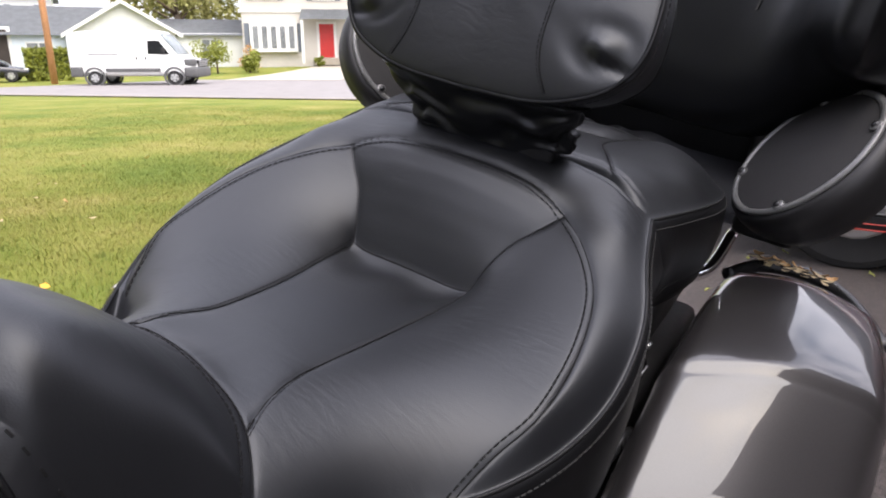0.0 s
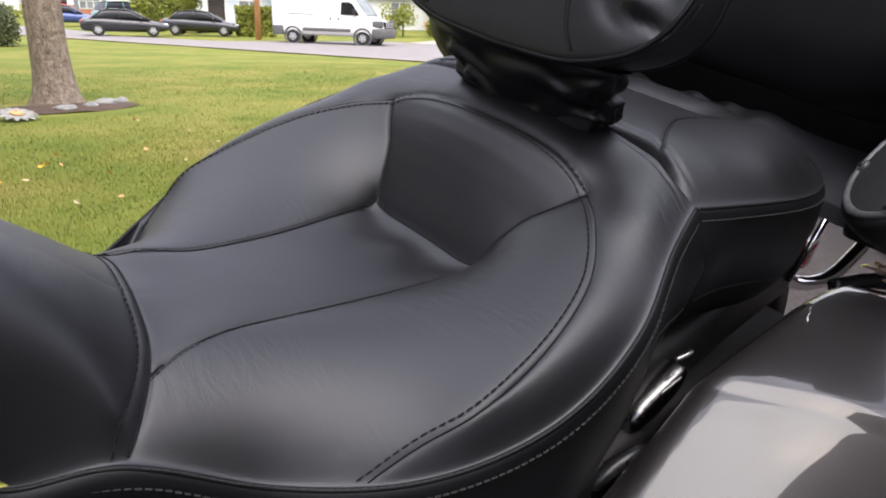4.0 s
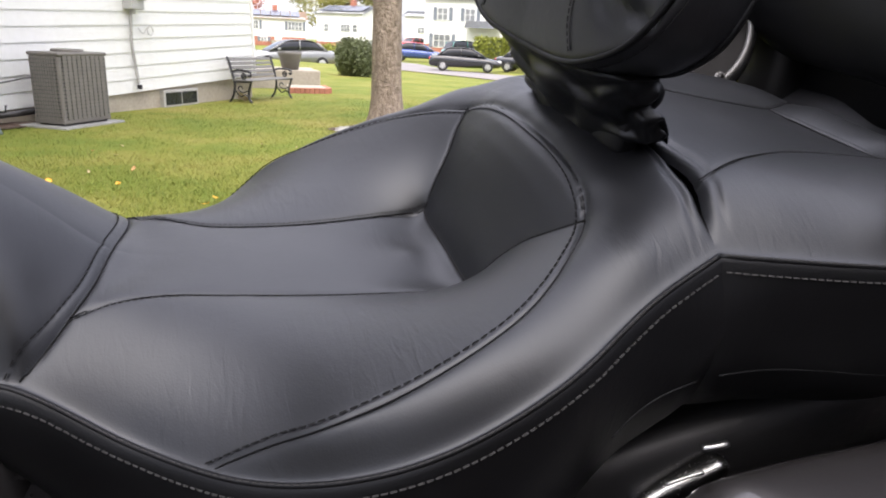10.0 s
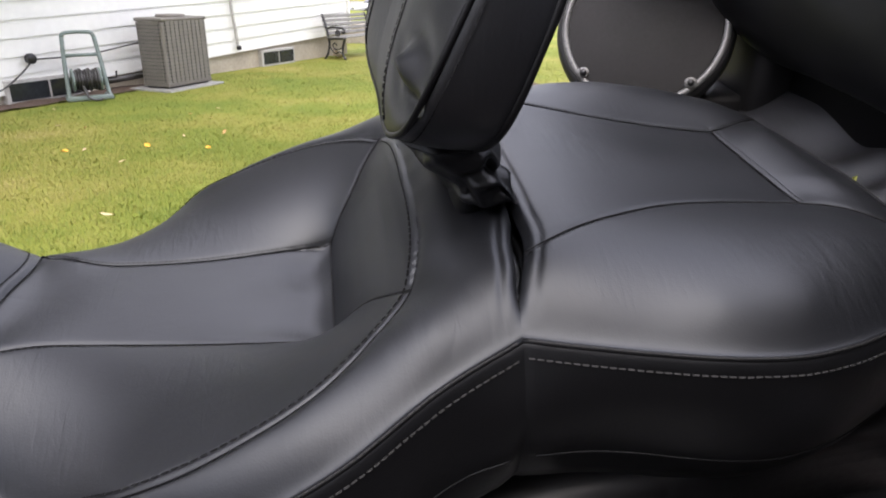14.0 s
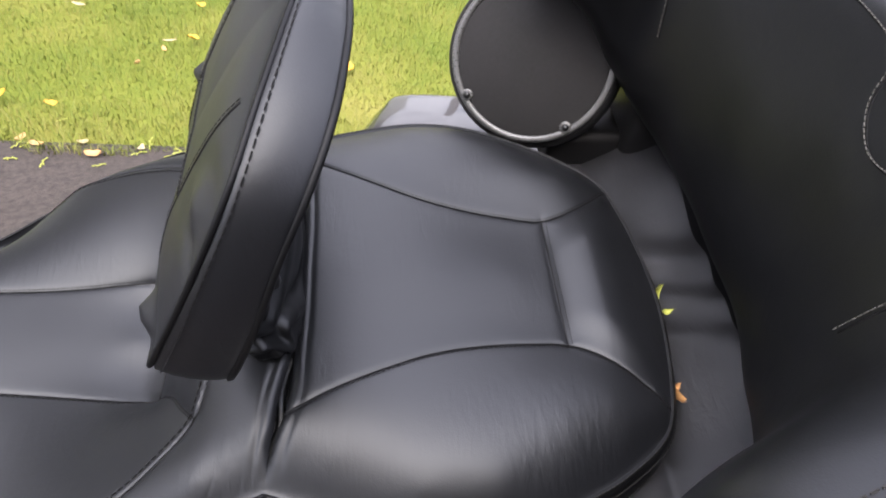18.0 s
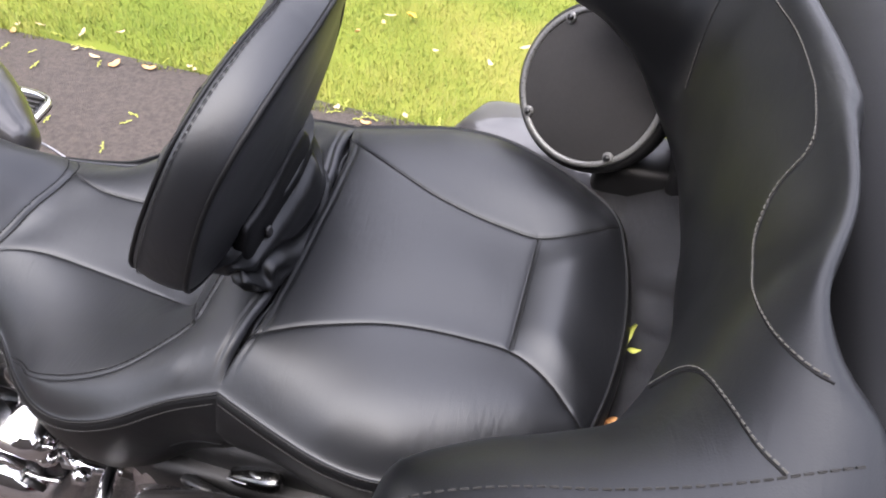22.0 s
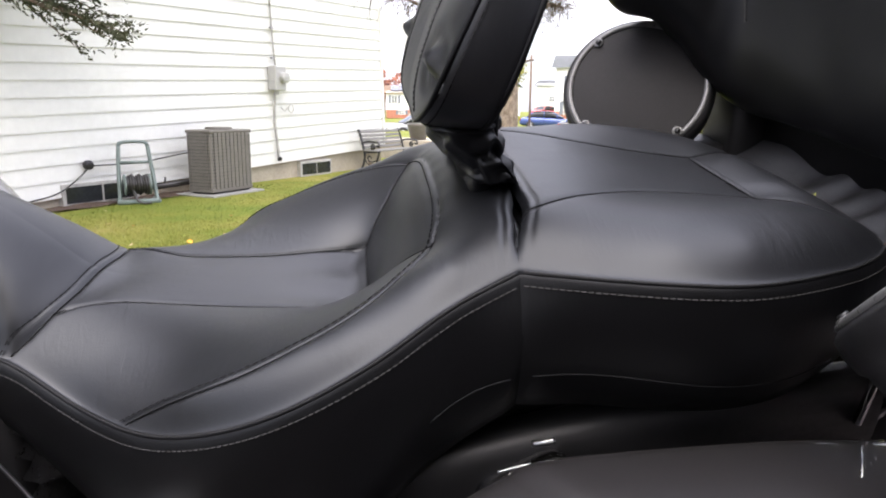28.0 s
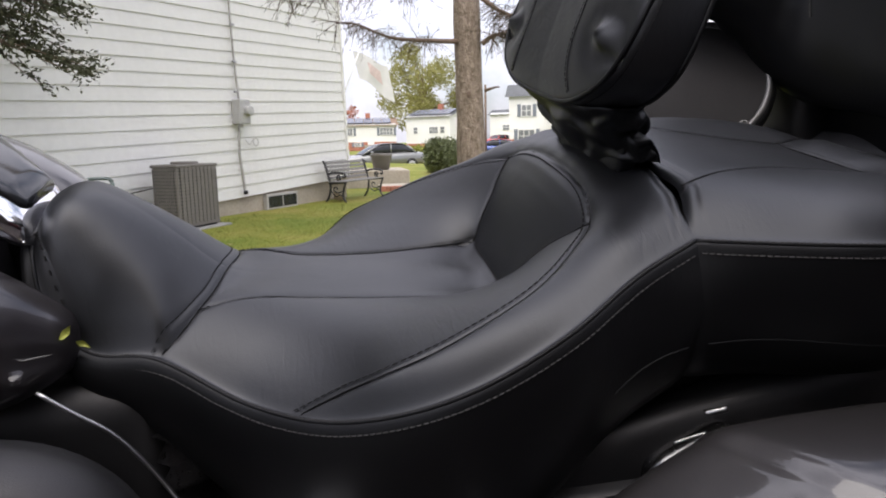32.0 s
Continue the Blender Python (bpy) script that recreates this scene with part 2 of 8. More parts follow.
ROADM = mat("road", (0.2, 0.185, 0.18), 0.9, var=0.15, scale=2.0, bump=0.3, bscale=80)
POLEM = mat("utility_pole_wood", (0.50, 0.25, 0.12), 0.85, var=0.3, scale=8, stretch=(1, 1, 0.2))
VANM = mat("white_van_paint", (0.8, 0.8, 0.79), 0.3, var=0.03, scale=3, coat=0.5)
VANG = mat("grey_trim", (0.1, 0.1, 0.1), 0.6, var=0.15, scale=8)
TYRE = mat("tyre", (0.018, 0.018, 0.018), 0.8, var=0.2, scale=20)
RIMM = mat("rim", (0.5, 0.5, 0.5), 0.4, metal=0.7, var=0.1, scale=8)
CARGREY = mat("grey_car_paint", (0.2, 0.205, 0.2), 0.3, metal=0.5, var=0.08, scale=5, coat=0.8)
CARBLACK = mat("black_car_paint", (0.012, 0.013, 0.015), 0.2, var=0.1, scale=5, coat=0.8)
CARTEAL = mat("teal_car_paint", (0.05, 0.2, 0.19), 0.3, var=0.1, scale=5, coat=0.8)
CARNAVY = mat("navy_car_paint", (0.04, 0.07, 0.22), 0.25, metal=0.3, var=0.1, scale=5, coat=0.8)
CARRED = mat("red_car_paint", (0.42, 0.04, 0.03), 0.3, var=0.1, scale=5, coat=0.8)
CARBLUE = mat("blue_car_paint", (0.2, 0.24, 0.3), 0.3, metal=0.4, var=0.1, scale=5, coat=0.8)
MAROON = mat("maroon_paint", (0.06, 0.008, 0.012), 0.25, var=0.1, scale=5, coat=1.0)
ROOFG = mat("grey_shingles", (0.2, 0.21, 0.22), 0.9, var=0.2, scale=3)
ROOFT = mat("tan_shingles", (0.36, 0.26, 0.19), 0.9, var=0.2, scale=3)
SOLAR = mat("solar_panel", (0.07, 0.08, 0.11), 0.25, var=0.15, scale=2)
BRICKM = mat("red_brick", (0.36, 0.15, 0.1), 0.9, var=0.3, scale=6)
WALLW = mat("white_house_wall", (0.74, 0.74, 0.72), 0.6, var=0.05, scale=1.0)
WALLB = mat("pale_blue_wall", (0.60, 0.66, 0.72), 0.6, var=0.05, scale=1.0)
WALLP = mat("pale_house_wall", (0.56, 0.52, 0.47), 0.6, var=0.06, scale=1.0)
REDDOOR = mat("red_door", (0.5, 0.03, 0.025), 0.4, var=0.1, scale=6)
SHUTTER = mat("slate_shutter", (0.16, 0.18, 0.21), 0.6, var=0.1, scale=6)
CLOTH = mat("flag_cloth", (0.72, 0.72, 0.7), 0.8, var=0.06, scale=8)
CLOTHR = mat("flag_red", (0.68, 0.56, 0.53), 0.8, var=0.2, scale=8)
PETAL = mat("white_petal", (0.5, 0.49, 0.46), 0.6, var=0.1, scale=20)
LEAFTAN = mat("dry_leaf", (0.5, 0.3, 0.13), 0.7, var=0.3, scale=60)
LEAFLIME = mat("lime_seed", (0.34, 0.36, 0.07), 0.6, var=0.25, scale=60)
LEAFPALE = mat("pale_leaf", (0.46, 0.36, 0.22), 0.7, var=0.25, scale=60)
LEAFGOLD = mat("gold_leaf", (0.65, 0.36, 0.04), 0.7, var=0.25, scale=60)
REDLENS = mat("red_lens", (0.4, 0.01, 0.015), 0.15, var=0.1, scale=20, coat=0.6)
DARKBROWN = mat("dark_brown", (0.035, 0.028, 0.022), 0.8, var=0.25, scale=3, bump=0.3, bscale=30)


def lawn_colour(nt, extra):
    """Green to yellow in broad and small patches; extra, a socket, shifts it finely."""
    L = nt.links.new
    co = nt.nodes.new("ShaderNodeTexCoord")
    n1 = nt.nodes.new("ShaderNodeTexNoise")
    n1.inputs["Scale"].default_value, n1.inputs["Detail"].default_value, n1.inputs["Roughness"].default_value = 0.8, 6.0, 0.6
    L(co.outputs["Object"], n1.inputs["Vector"])
    ad = nt.nodes.new("ShaderNodeMath")
    ad.operation = "MULTIPLY_ADD"
    ad.inputs[1].default_value = 0.30
    L(extra(co), ad.inputs[0])
    L(n1.outputs["Fac"], ad.inputs[2])
    rp = nt.nodes.new("ShaderNodeValToRGB")
    e = rp.color_ramp.elements
    e[0].position, e[0].color = 0.46, (0.092, 0.132, 0.017, 1)
    e[1].position, e[1].color = 0.96, (0.310, 0.262, 0.118, 1)
    for at, c in ((0.62, (0.140, 0.162, 0.025, 1)), (0.74, (0.190, 0.188, 0.040, 1)), (0.85, (0.246, 0.218, 0.066, 1))):
        e.new(at).color = c
    L(ad.outputs[0], rp.inputs["Fac"])
    return rp, co


def lawn_soil():
    """Mown turf seen from afar: the blades' colours, speckled at blade and tuft size."""
    m, nt, b = nodes_of("lawn_soil")
    L = nt.links.new
    fine = nt.nodes.new("ShaderNodeTexNoise")
    fine.inputs["Scale"].default_value, fine.inputs["Detail"].default_value, fine.inputs["Roughness"].default_value = 26.0, 5.0, 0.75

    def speck(co):
        L(co.outputs["Object"], fine.inputs["Vector"])
        return fine.outputs["Fac"]

    rp, co = lawn_colour(nt, speck)
    L(rp.outputs["Color"], b.inputs["Base Color"])
    b.inputs["Roughness"].default_value = 0.9
    b.inputs["Specular IOR Level"].default_value = 0.2
    bp = nt.nodes.new("ShaderNodeBump")
    bp.inputs["Strength"].default_value, bp.inputs["Distance"].default_value = 0.7, 0.02
    L(fine.outputs["Fac"], bp.inputs["Height"])
    L(bp.outputs[0], b.inputs["Normal"])
    return m


def grass_material():
    """Blades: the lawn's colours, each blade its own shade, some dry."""
    m, nt, b = nodes_of("grass_blades")
    ge = nt.nodes.new("ShaderNodeNewGeometry")
    rp, co = lawn_colour(nt, lambda c: ge.outputs["Random Per Island"])
    nt.links.new(rp.outputs["Color"], b.inputs["Base Color"])
    b.inputs["Roughness"].default_value = 0.6
    b.inputs["Specular IOR Level"].default_value = 0.3
    return m


GROUND = lawn_soil()
GRASS = grass_material()

from mathutils import bvhtree


# ---------------------------------------------------------------- helpers
def put(name, data, parent=None, label="", mats=()):
    ob = new(name, data)
    if parent is not None:
        ob.parent = parent
    for m in mats:
        data.materials.append(m)
    if label:
        ob["label"] = label
    return ob


def part(name, bm, material, parent=None, label="", smooth=True, at=None):
    """Links a bmesh as one mesh object, under a thing or a part."""
    me = bpy.data.meshes.new(name)
    bmesh.ops.recalc_face_normals(bm, faces=bm.faces[:])
    bm.to_mesh(me)
    bm.free()
    if at is not None:
        me.transform(at)
    if smooth:
        for p in me.polygons:
            p.use_smooth = True
    return put(name, me, parent, label, [material])


def raw(name, verts, faces, material, parent=None, label="", smooth=True, at=None):
    me = bpy.data.meshes.new(name)
    me.from_pydata([tuple(float(c) for c in v) for v in verts], [], faces)
    me.update()
    if at is not None:
        me.transform(at)
    if smooth:
        for p in me.polygons:
            p.use_smooth = True
    return put(name, me, parent, label, [material])


def empty(name, m=None):
    ob = new(name)
    if m is not None:
        ob.matrix_world = m
    return ob


def box(bm, x0, x1, y0, y1, z0, z1, bevel=0.0, seg=2, m=None):
    r = bmesh.ops.create_cube(bm, size=1.0)
    vs = r["verts"]
    bmesh.ops.scale(bm, vec=(x1 - x0, y1 - y0, z1 - z0), verts=vs)
    bmesh.ops.translate(bm, vec=((x0 + x1) / 2, (y0 + y1) / 2, (z0 + z1) / 2), verts=vs)
    if bevel:
        es = list({e for v in vs for e in v.link_edges})
        rb = bmesh.ops.bevel(bm, geom=es, offset=bevel, segments=seg, profile=0.5, affect="EDGES")
        vs = list({v for f in rb["faces"] for v in f.verts} | {v for v in vs if v.is_valid})
    if m is not None:
        bmesh.ops.transform(bm, matrix=m, verts=vs)
    return vs


def boxed(*a, **k):
    bm = bmesh.new()
    box(bm, *a, **k)
    return bm


def spline(pts, n):
    """Points evenly along a smooth curve through a few control points."""
    p = np.array(pts, float)
    q = np.vstack([2 * p[0] - p[1], p, 2 * p[-1] - p[-2]])
    out = []
    for i in range(len(p) - 1):
        a, b, c, d = q[i : i + 4]
        t = np.linspace(0, 1, 24, endpoint=False)[:, None]
        out.append(0.5 * (2 * b + (c - a) * t + (2 * a - 5 * b + 4 * c - d) * t**2 + (3 * b - a - 3 * c + d) * t**3))
    out = np.vstack([*out, p[-1:]])
    s = np.r_[0, np.cumsum(np.linalg.norm(np.diff(out, axis=0), axis=1))]
    u = np.linspace(0, s[-1], n)
    return np.stack([np.interp(u, s, out[:, k]) for k in range(out.shape[1])], 1)


def tube(pts, r, n=8, bm=None, closed=False):
    """A round bar along points; r is one radius or one for each point."""
    bm = bm or bmesh.new()
    p = [Vector(v) for v in pts]
    rs = r if hasattr(r, "__len__") else [r] * len(p)
    rings, up = [], Vector((0.13, 0.21, 0.97))
    for i, v in enumerate(p):
        if closed:
            t = p[(i + 1) % len(p)] - p[i - 1]
        else:
            t = p[min(i + 1, len(p) - 1)] - p[max(i - 1, 0)]
        t.normalize()
        a = t.cross(up)
        if a.length < 0.05:
            a = t.cross(Vector((1, 0, 0)))
        a.normalize()
        b = t.cross(a)
        rings.append([bm.verts.new(v + (a * math.cos(k * math.tau / n) + b * math.sin(k * math.tau / n)) * rs[i]) for k in range(n)])
    for i in range(len(p) if closed else len(p) - 1):
        A, B = rings[i], rings[(i + 1) % len(p)]
        for k in range(n):
            bm.faces.new((A[k], A[(k + 1) % n], B[(k + 1) % n], B[k]))
    if not closed:
        bm.faces.new(rings[0][::-1])
        bm.faces.new(rings[-1])
    return bm


def loft(sections, closed=True, cap=True, bm=None):
    """A skin over rings of equally many points."""
    bm = bm or bmesh.new()
    rows = [[bm.verts.new(tuple(float(c) for c in v)) for v in s] for s in sections]
    n = len(rows[0])
    for A, B in zip(rows, rows[1:]):
        for k in range(n if closed else n - 1):
            bm.faces.new((A[k], A[(k + 1) % n], B[(k + 1) % n], B[k]))
    if cap and closed:
        bm.faces.new(rows[0][::-1])
        bm.faces.new(rows[-1])
    return bm


def disc(r, depth, n=24, m=None, bevel=0.0, bm=None):
    bm = bm or bmesh.new()
    res = bmesh.ops.create_cone(bm, cap_ends=True, segments=n, radius1=r, radius2=r, depth=depth)
    vs = res["verts"]
    if bevel:
        es = [e for e in {e for v in vs for e in v.link_edges} if abs(e.verts[0].co.z - e.verts[1].co.z) < 1e-6]
        rb = bmesh.ops.bevel(bm, geom=es, offset=bevel, segments=2, profile=0.5, affect="EDGES")
        vs = list({v for f in rb["faces"] for v in f.verts} | {v for v in vs if v.is_valid})
    if m is not None:
        bmesh.ops.transform(bm, matrix=m, verts=vs)
    return bm


def ring(R, r, n=48, k=10, m=None, flat=1.0):
    vs, fs = [], []
    for i in range(n):
        a = i * math.tau / n
        for j in range(k):
            b = j * math.tau / k
            v = Vector(((R + r * math.cos(b)) * math.cos(a), (R + r * math.cos(b)) * math.sin(a), r * flat * math.sin(b)))
            vs.append(m @ v if m is not None else v)
            fs.append((i * k + j, ((i + 1) % n) * k + j, ((i + 1) % n) * k + (j + 1) % k, i * k + (j + 1) % k))
    return vs, fs


def superellipse(hx, hy, n, p=3.0):
    out = []
    for i in range(n):
        a = i * math.tau / n
        c, s = math.cos(a), math.sin(a)
        out.append((hx * math.copysign(abs(c) ** (2 / p), c), hy * math.copysign(abs(s) ** (2 / p), s)))
    return out


# ---------------------------------------------------------------- the motorcycle
# It stands on its side stand and leans towards the camera; its own axes are
# x to the rear, y to the far side, z up, from the rider's place on the seat.
LIFT = 0.764
UP = Matrix.Translation((0, 0, LIFT))
bike = empty("motorcycle", pose(0.0146, 0.157, 0.0, 11.85, -1.122, 0))
tagged(bike, "charcoal grey touring motorcycle with black stitched vinyl seats", "motorcycle")


def bpart(name, bm, material, parent=None, label="", smooth=True):
    return part(name, bm, material, parent or bike, label, smooth, UP)


def braw(name, verts, faces, material, parent=None, label="", smooth=True):
    return raw(name, verts, faces, material, parent or bike, label, smooth, UP)


# the seams of the seat, one half; the other half mirrors them
WELT = [(-0.362, 0.0, 0.070), (-0.358, 0.040, 0.056), (-0.347, 0.066, 0.012), (-0.318, 0.079, -0.012), (-0.271, 0.094, -0.013), (-0.211, 0.127, -0.035), (-0.159, 0.166, -0.031), (-0.110, 0.192, -0.015), (-0.060, 0.203, 0.006), (-0.005, 0.198, 0.033), (0.049, 0.177, 0.060), (0.096, 0.163, 0.077)]
WELTR = [(0.096, 0.163, 0.077), (0.124, 0.172, 0.077), (0.161, 0.183, 0.077), (0.198, 0.192, 0.077), (0.234, 0.195, 0.076), (0.269, 0.190, 0.075), (0.304, 0.178, 0.073), (0.345, 0.159, 0.070), (0.385, 0.128, 0.068), (0.401, 0.084, 0.066), (0.409, 0.035, 0.065), (0.411, 0.0, 0.065)]
RING = [(-0.1755, 0.1535, -0.0335), (-0.146, 0.1625, -0.014), (-0.119, 0.174, 0.004), (-0.085, 0.176, 0.018), (-0.051, 0.172, 0.033), (-0.020, 0.163, 0.046), (0.003, 0.150, 0.056), (0.026, 0.130, 0.067), (0.044, 0.108, 0.074), (0.052, 0.080, 0.087), (0.055, 0.045, 0.092), (0.055, 0.0, 0.094)]
PAN = [(-0.246, 0.063, 0.008), (-0.225, 0.055, 0.011), (-0.198, 0.049, 0.009), (-0.168, 0.047, 0.005), (-0.104, 0.051, 0.001), (-0.038, 0.058, 0.001), (-0.003, 0.060, 0.001)]
BACKSIDE = [(-0.003, 0.060, 0.002), (0.007, 0.067, 0.025), (0.020, 0.078, 0.045), (0.030, 0.092, 0.059), (0.044, 0.108, 0.074)]
FRONT = [(-0.271, 0.094, -0.013), (-0.257, 0.079, -0.002), (-0.245, 0.061, 0.008), (-0.236, 0.037, 0.013), (-0.229, 0.0, 0.017)]
PASS = [(0.107, 0.120, 0.103), (0.141, 0.103, 0.106), (0.176, 0.088, 0.104), (0.211, 0.075, 0.100), (0.248, 0.067, 0.095), (0.285, 0.063, 0.090), (0.320, 0.063, 0.086), (0.355, 0.080, 0.085), (0.393, 0.111, 0.072)]
GAPL = [(0.096, 0.163, 0.077), (0.099, 0.140, 0.094), (0.104, 0.120, 0.102), (0.109, 0.090, 0.104), (0.112, 0.050, 0.105), (0.112, 0.0, 0.105)]
# fullness of the cushions between the seams
CROWN = [(-0.350, 0.0, 0.086), (-0.332, 0.0, 0.092), (-0.31, 0.0, 0.084), (-0.28, 0.0, 0.062), (-0.255, 0.0, 0.039), (-0.340, 0.045, 0.073), (-0.31, 0.045, 0.066), (-0.315, 0.068, 0.030), (-0.27, 0.055, 0.034), (-0.27, 0.08, 0.012), (-0.18, 0.0, 0.008), (-0.10, 0.0, 0.001), (-0.03, 0.0, -0.002), (-0.006, 0.0, -0.001), (-0.006, 0.035, 0.0), (0.006, 0.0, 0.022), (0.006, 0.035, 0.022), (0.024, 0.0, 0.058), (0.024, 0.045, 0.056), (0.044, 0.0, 0.085), (0.044, 0.055, 0.082),
         (-0.12, 0.115, 0.006), (-0.04, 0.122, 0.022), (0.01, 0.112, 0.046), (0.05, 0.155, 0.077), (0.08, 0.0, 0.104), (0.075, 0.07, 0.100), (0.07, 0.12, 0.090)]
CROWNR = [(0.15, 0.0, 0.106), (0.22, 0.0, 0.100), (0.28, 0.0, 0.091), (0.318, 0.0, 0.0845), (0.36, 0.0, 0.080), (0.39, 0.0, 0.074), (0.36, 0.05, 0.081), (0.20, 0.135, 0.102), (0.25, 0.140, 0.101), (0.30, 0.128, 0.098), (0.34, 0.11, 0.092), (0.20, 0.170, 0.093), (0.25, 0.172, 0.092), (0.30, 0.158, 0.088), (0.14, 0.150, 0.095), (0.35, 0.135, 0.083), (0.381, 0.10, 0.080)]


def thin_plate(curves, extra, n=14):
    """The smooth height of a cushion over its plan, spanned by seams and crowns, the same on both sides."""
    pts = np.vstack([*(spline(c, n) for c in curves), np.array(extra)])
    keep = []
    for p in pts:
        if all(np.hypot(*(p[:2] - q[:2])) > 0.006 for q in keep):
            keep.append(p)
    pts = np.array(keep)
    pts = np.vstack([pts, pts[pts[:, 1] > 0.004] * [1, -1, 1]])
    x = pts[:, :2] * 10

    def kern(a, b):
        d2 = ((a[:, None] - b[None]) ** 2).sum(-1)
        return 0.5 * d2 * np.log(d2 + 1e-12)

    m = len(x)
    A = np.zeros((m + 3, m + 3))
    A[:m, :m] = kern(x, x) + np.eye(m) * 1.2e-2
    A[:m, m:] = np.c_[np.ones(m), x]
    A[m:, :m] = A[:m, m:].T
    w = np.linalg.solve(A, np.r_[pts[:, 2], 0, 0, 0])

    def height(q):
        q = np.asarray(q, float) * 10
        return kern(q, x) @ w[:m] + np.c_[np.ones(len(q)), q] @ w[m:]

    return height


CROWNO = [p for p in CROWN if not (-0.01 < p[0] < 0.05 and p[1] < 0.06)]
LINE0 = [(-0.003, y, 0.0) for y in (0.0, 0.012, 0.024, 0.036, 0.048)]
rider_o = thin_plate([WELT[3:], RING, PAN, BACKSIDE, FRONT, GAPL], CROWNO + LINE0 + [WELT[0], WELT[1], WELT[2]])
BSIDE = np.vstack([spline(BACKSIDE, 30), spline(RING[8:], 20)[1:]])


RIMX = spline(WELT[3:], 160)
_ring = spline(RING, 120)
OUTER = np.vstack([RIMX[RIMX[:, 0] < -0.171], _ring[_ring[:, 0] < 0.045]])
_front = spline(FRONT, 40)
INNER = np.vstack([_front[_front[:, 0] < -0.246], spline(PAN, 60), spline(BACKSIDE, 30)[1:]])


def bolster_table(step=0.002):
    """Heights of a skin stretched between the inner and the outer seam, a little full."""
    xs, ys = np.arange(-0.290, 0.0601, step), np.arange(0.0, 0.2181, step)
    X, Y = np.meshgrid(xs, ys, indexing="ij")
    yi, zi = np.interp(xs, INNER[:, 0], INNER[:, 1])[:, None], np.interp(xs, INNER[:, 0], INNER[:, 2])[:, None]
    yo, zo = np.interp(xs, OUTER[:, 0], OUTER[:, 1])[:, None], np.interp(xs, OUTER[:, 0], OUTER[:, 2])[:, None]
    f = (Y - yi) / np.maximum(yo - yi, 0.004)
    Z = zi + (zo - zi) * np.clip(f, -0.15, 1.15)
    free = (f > 0) & (f < 1) & (X > -0.271) & (X < 0.044)
    load = np.interp(xs, [-0.27, -0.20, -0.15, -0.10, -0.05, 0.05], [11.0, 11.0, 7.0, 3.0, 1.4, 1.2])[:, None] * step * step
    for _ in range(2500):
        M = Z.copy()
        M[1:-1, 1:-1] = (Z[2:, 1:-1] + Z[:-2, 1:-1] + Z[1:-1, 2:] + Z[1:-1, :-2] + load[1:-1]) / 4
        Z = np.where(free, M, Z)
    return xs, ys, Z


BOLSTER = bolster_table()


def bolster(x, y):
    xs, ys, Z = BOLSTER
    u = np.clip((x - xs[0]) / (xs[1] - xs[0]), 0, len(xs) - 1.001)
    v = np.clip((y - ys[0]) / (ys[1] - ys[0]), 0, len(ys) - 1.001)
    i, j = u.astype(int), v.astype(int)
    u, v = u - i, v - j
    return (Z[i, j] * (1 - v) + Z[i, j + 1] * v) * (1 - u) + (Z[i + 1, j] * (1 - v) + Z[i + 1, j + 1] * v) * u


def skew(line):
    """The front of the cover sits a little askew: its far side is pulled back."""
    out = np.array(line, float)
    out[:, 0] += 0.32 * np.maximum(out[:, 1], 0) * np.exp(-(((out[:, 0] + 0.235) / 0.05) ** 2))
    return out


def rider_h(q):
    """Height of the rider's seat: the dished outer cushion, and the firm panel set in at the back."""
    q = np.array(q, float)
    at = q[:, 0].copy()
    for _ in range(4):
        q[:, 0] = at - (skew(q)[:, 0] - q[:, 0])
    z = rider_o(q)
    x, y = q[:, 0], np.abs(q[:, 1])
    b = np.interp(x, BSIDE[:, 0], BSIDE[:, 1])
    zb = np.interp(x, BSIDE[:, 0], BSIDE[:, 2])
    zc = np.interp(x, [-0.003, 0.006, 0.015, 0.024, 0.034, 0.044, 0.055], [-0.001, 0.024, 0.044, 0.060, 0.075, 0.086, 0.094])
    f = np.clip(y / np.maximum(b, 1e-4), 0, 1)
    panel = zb + (zc - zb) * (1 - f**2)
    inside = (x > -0.003) & (x < 0.055) & (y < b)
    # the side bolsters run straight from the inner seam out to the ring, a little full
    yi, yo = np.interp(x, INNER[:, 0], INNER[:, 1]), np.interp(x, OUTER[:, 0], OUTER[:, 1])
    zo = np.interp(x, OUTER[:, 0], OUTER[:, 2])
    z = np.where((x > -0.271) & (x < 0.044) & (y >= yi) & (y <= yo), bolster(x, y), z)
    # the outer band rolls over from the ring down to the border
    yw, zw = np.interp(x, RIMX[:, 0], RIMX[:, 1]), np.interp(x, RIMX[:, 0], RIMX[:, 2])
    g = np.clip((y - yo) / np.maximum(yw - yo, 1e-4), 0, 1)
    band = zo + (zw - zo) * g + 4 * 0.0052 * np.clip((yw - yo) / 0.024, 0, 1) * g * (1 - g)
    mixb = np.clip((0.025 - x) / 0.045, 0, 1) * (x > -0.171) * (y > yo)
    z = z * (1 - mixb) + band * mixb
    return np.where(inside, panel, z)


pass_o = thin_plate([WELTR, PASS, GAPL], CROWNR)


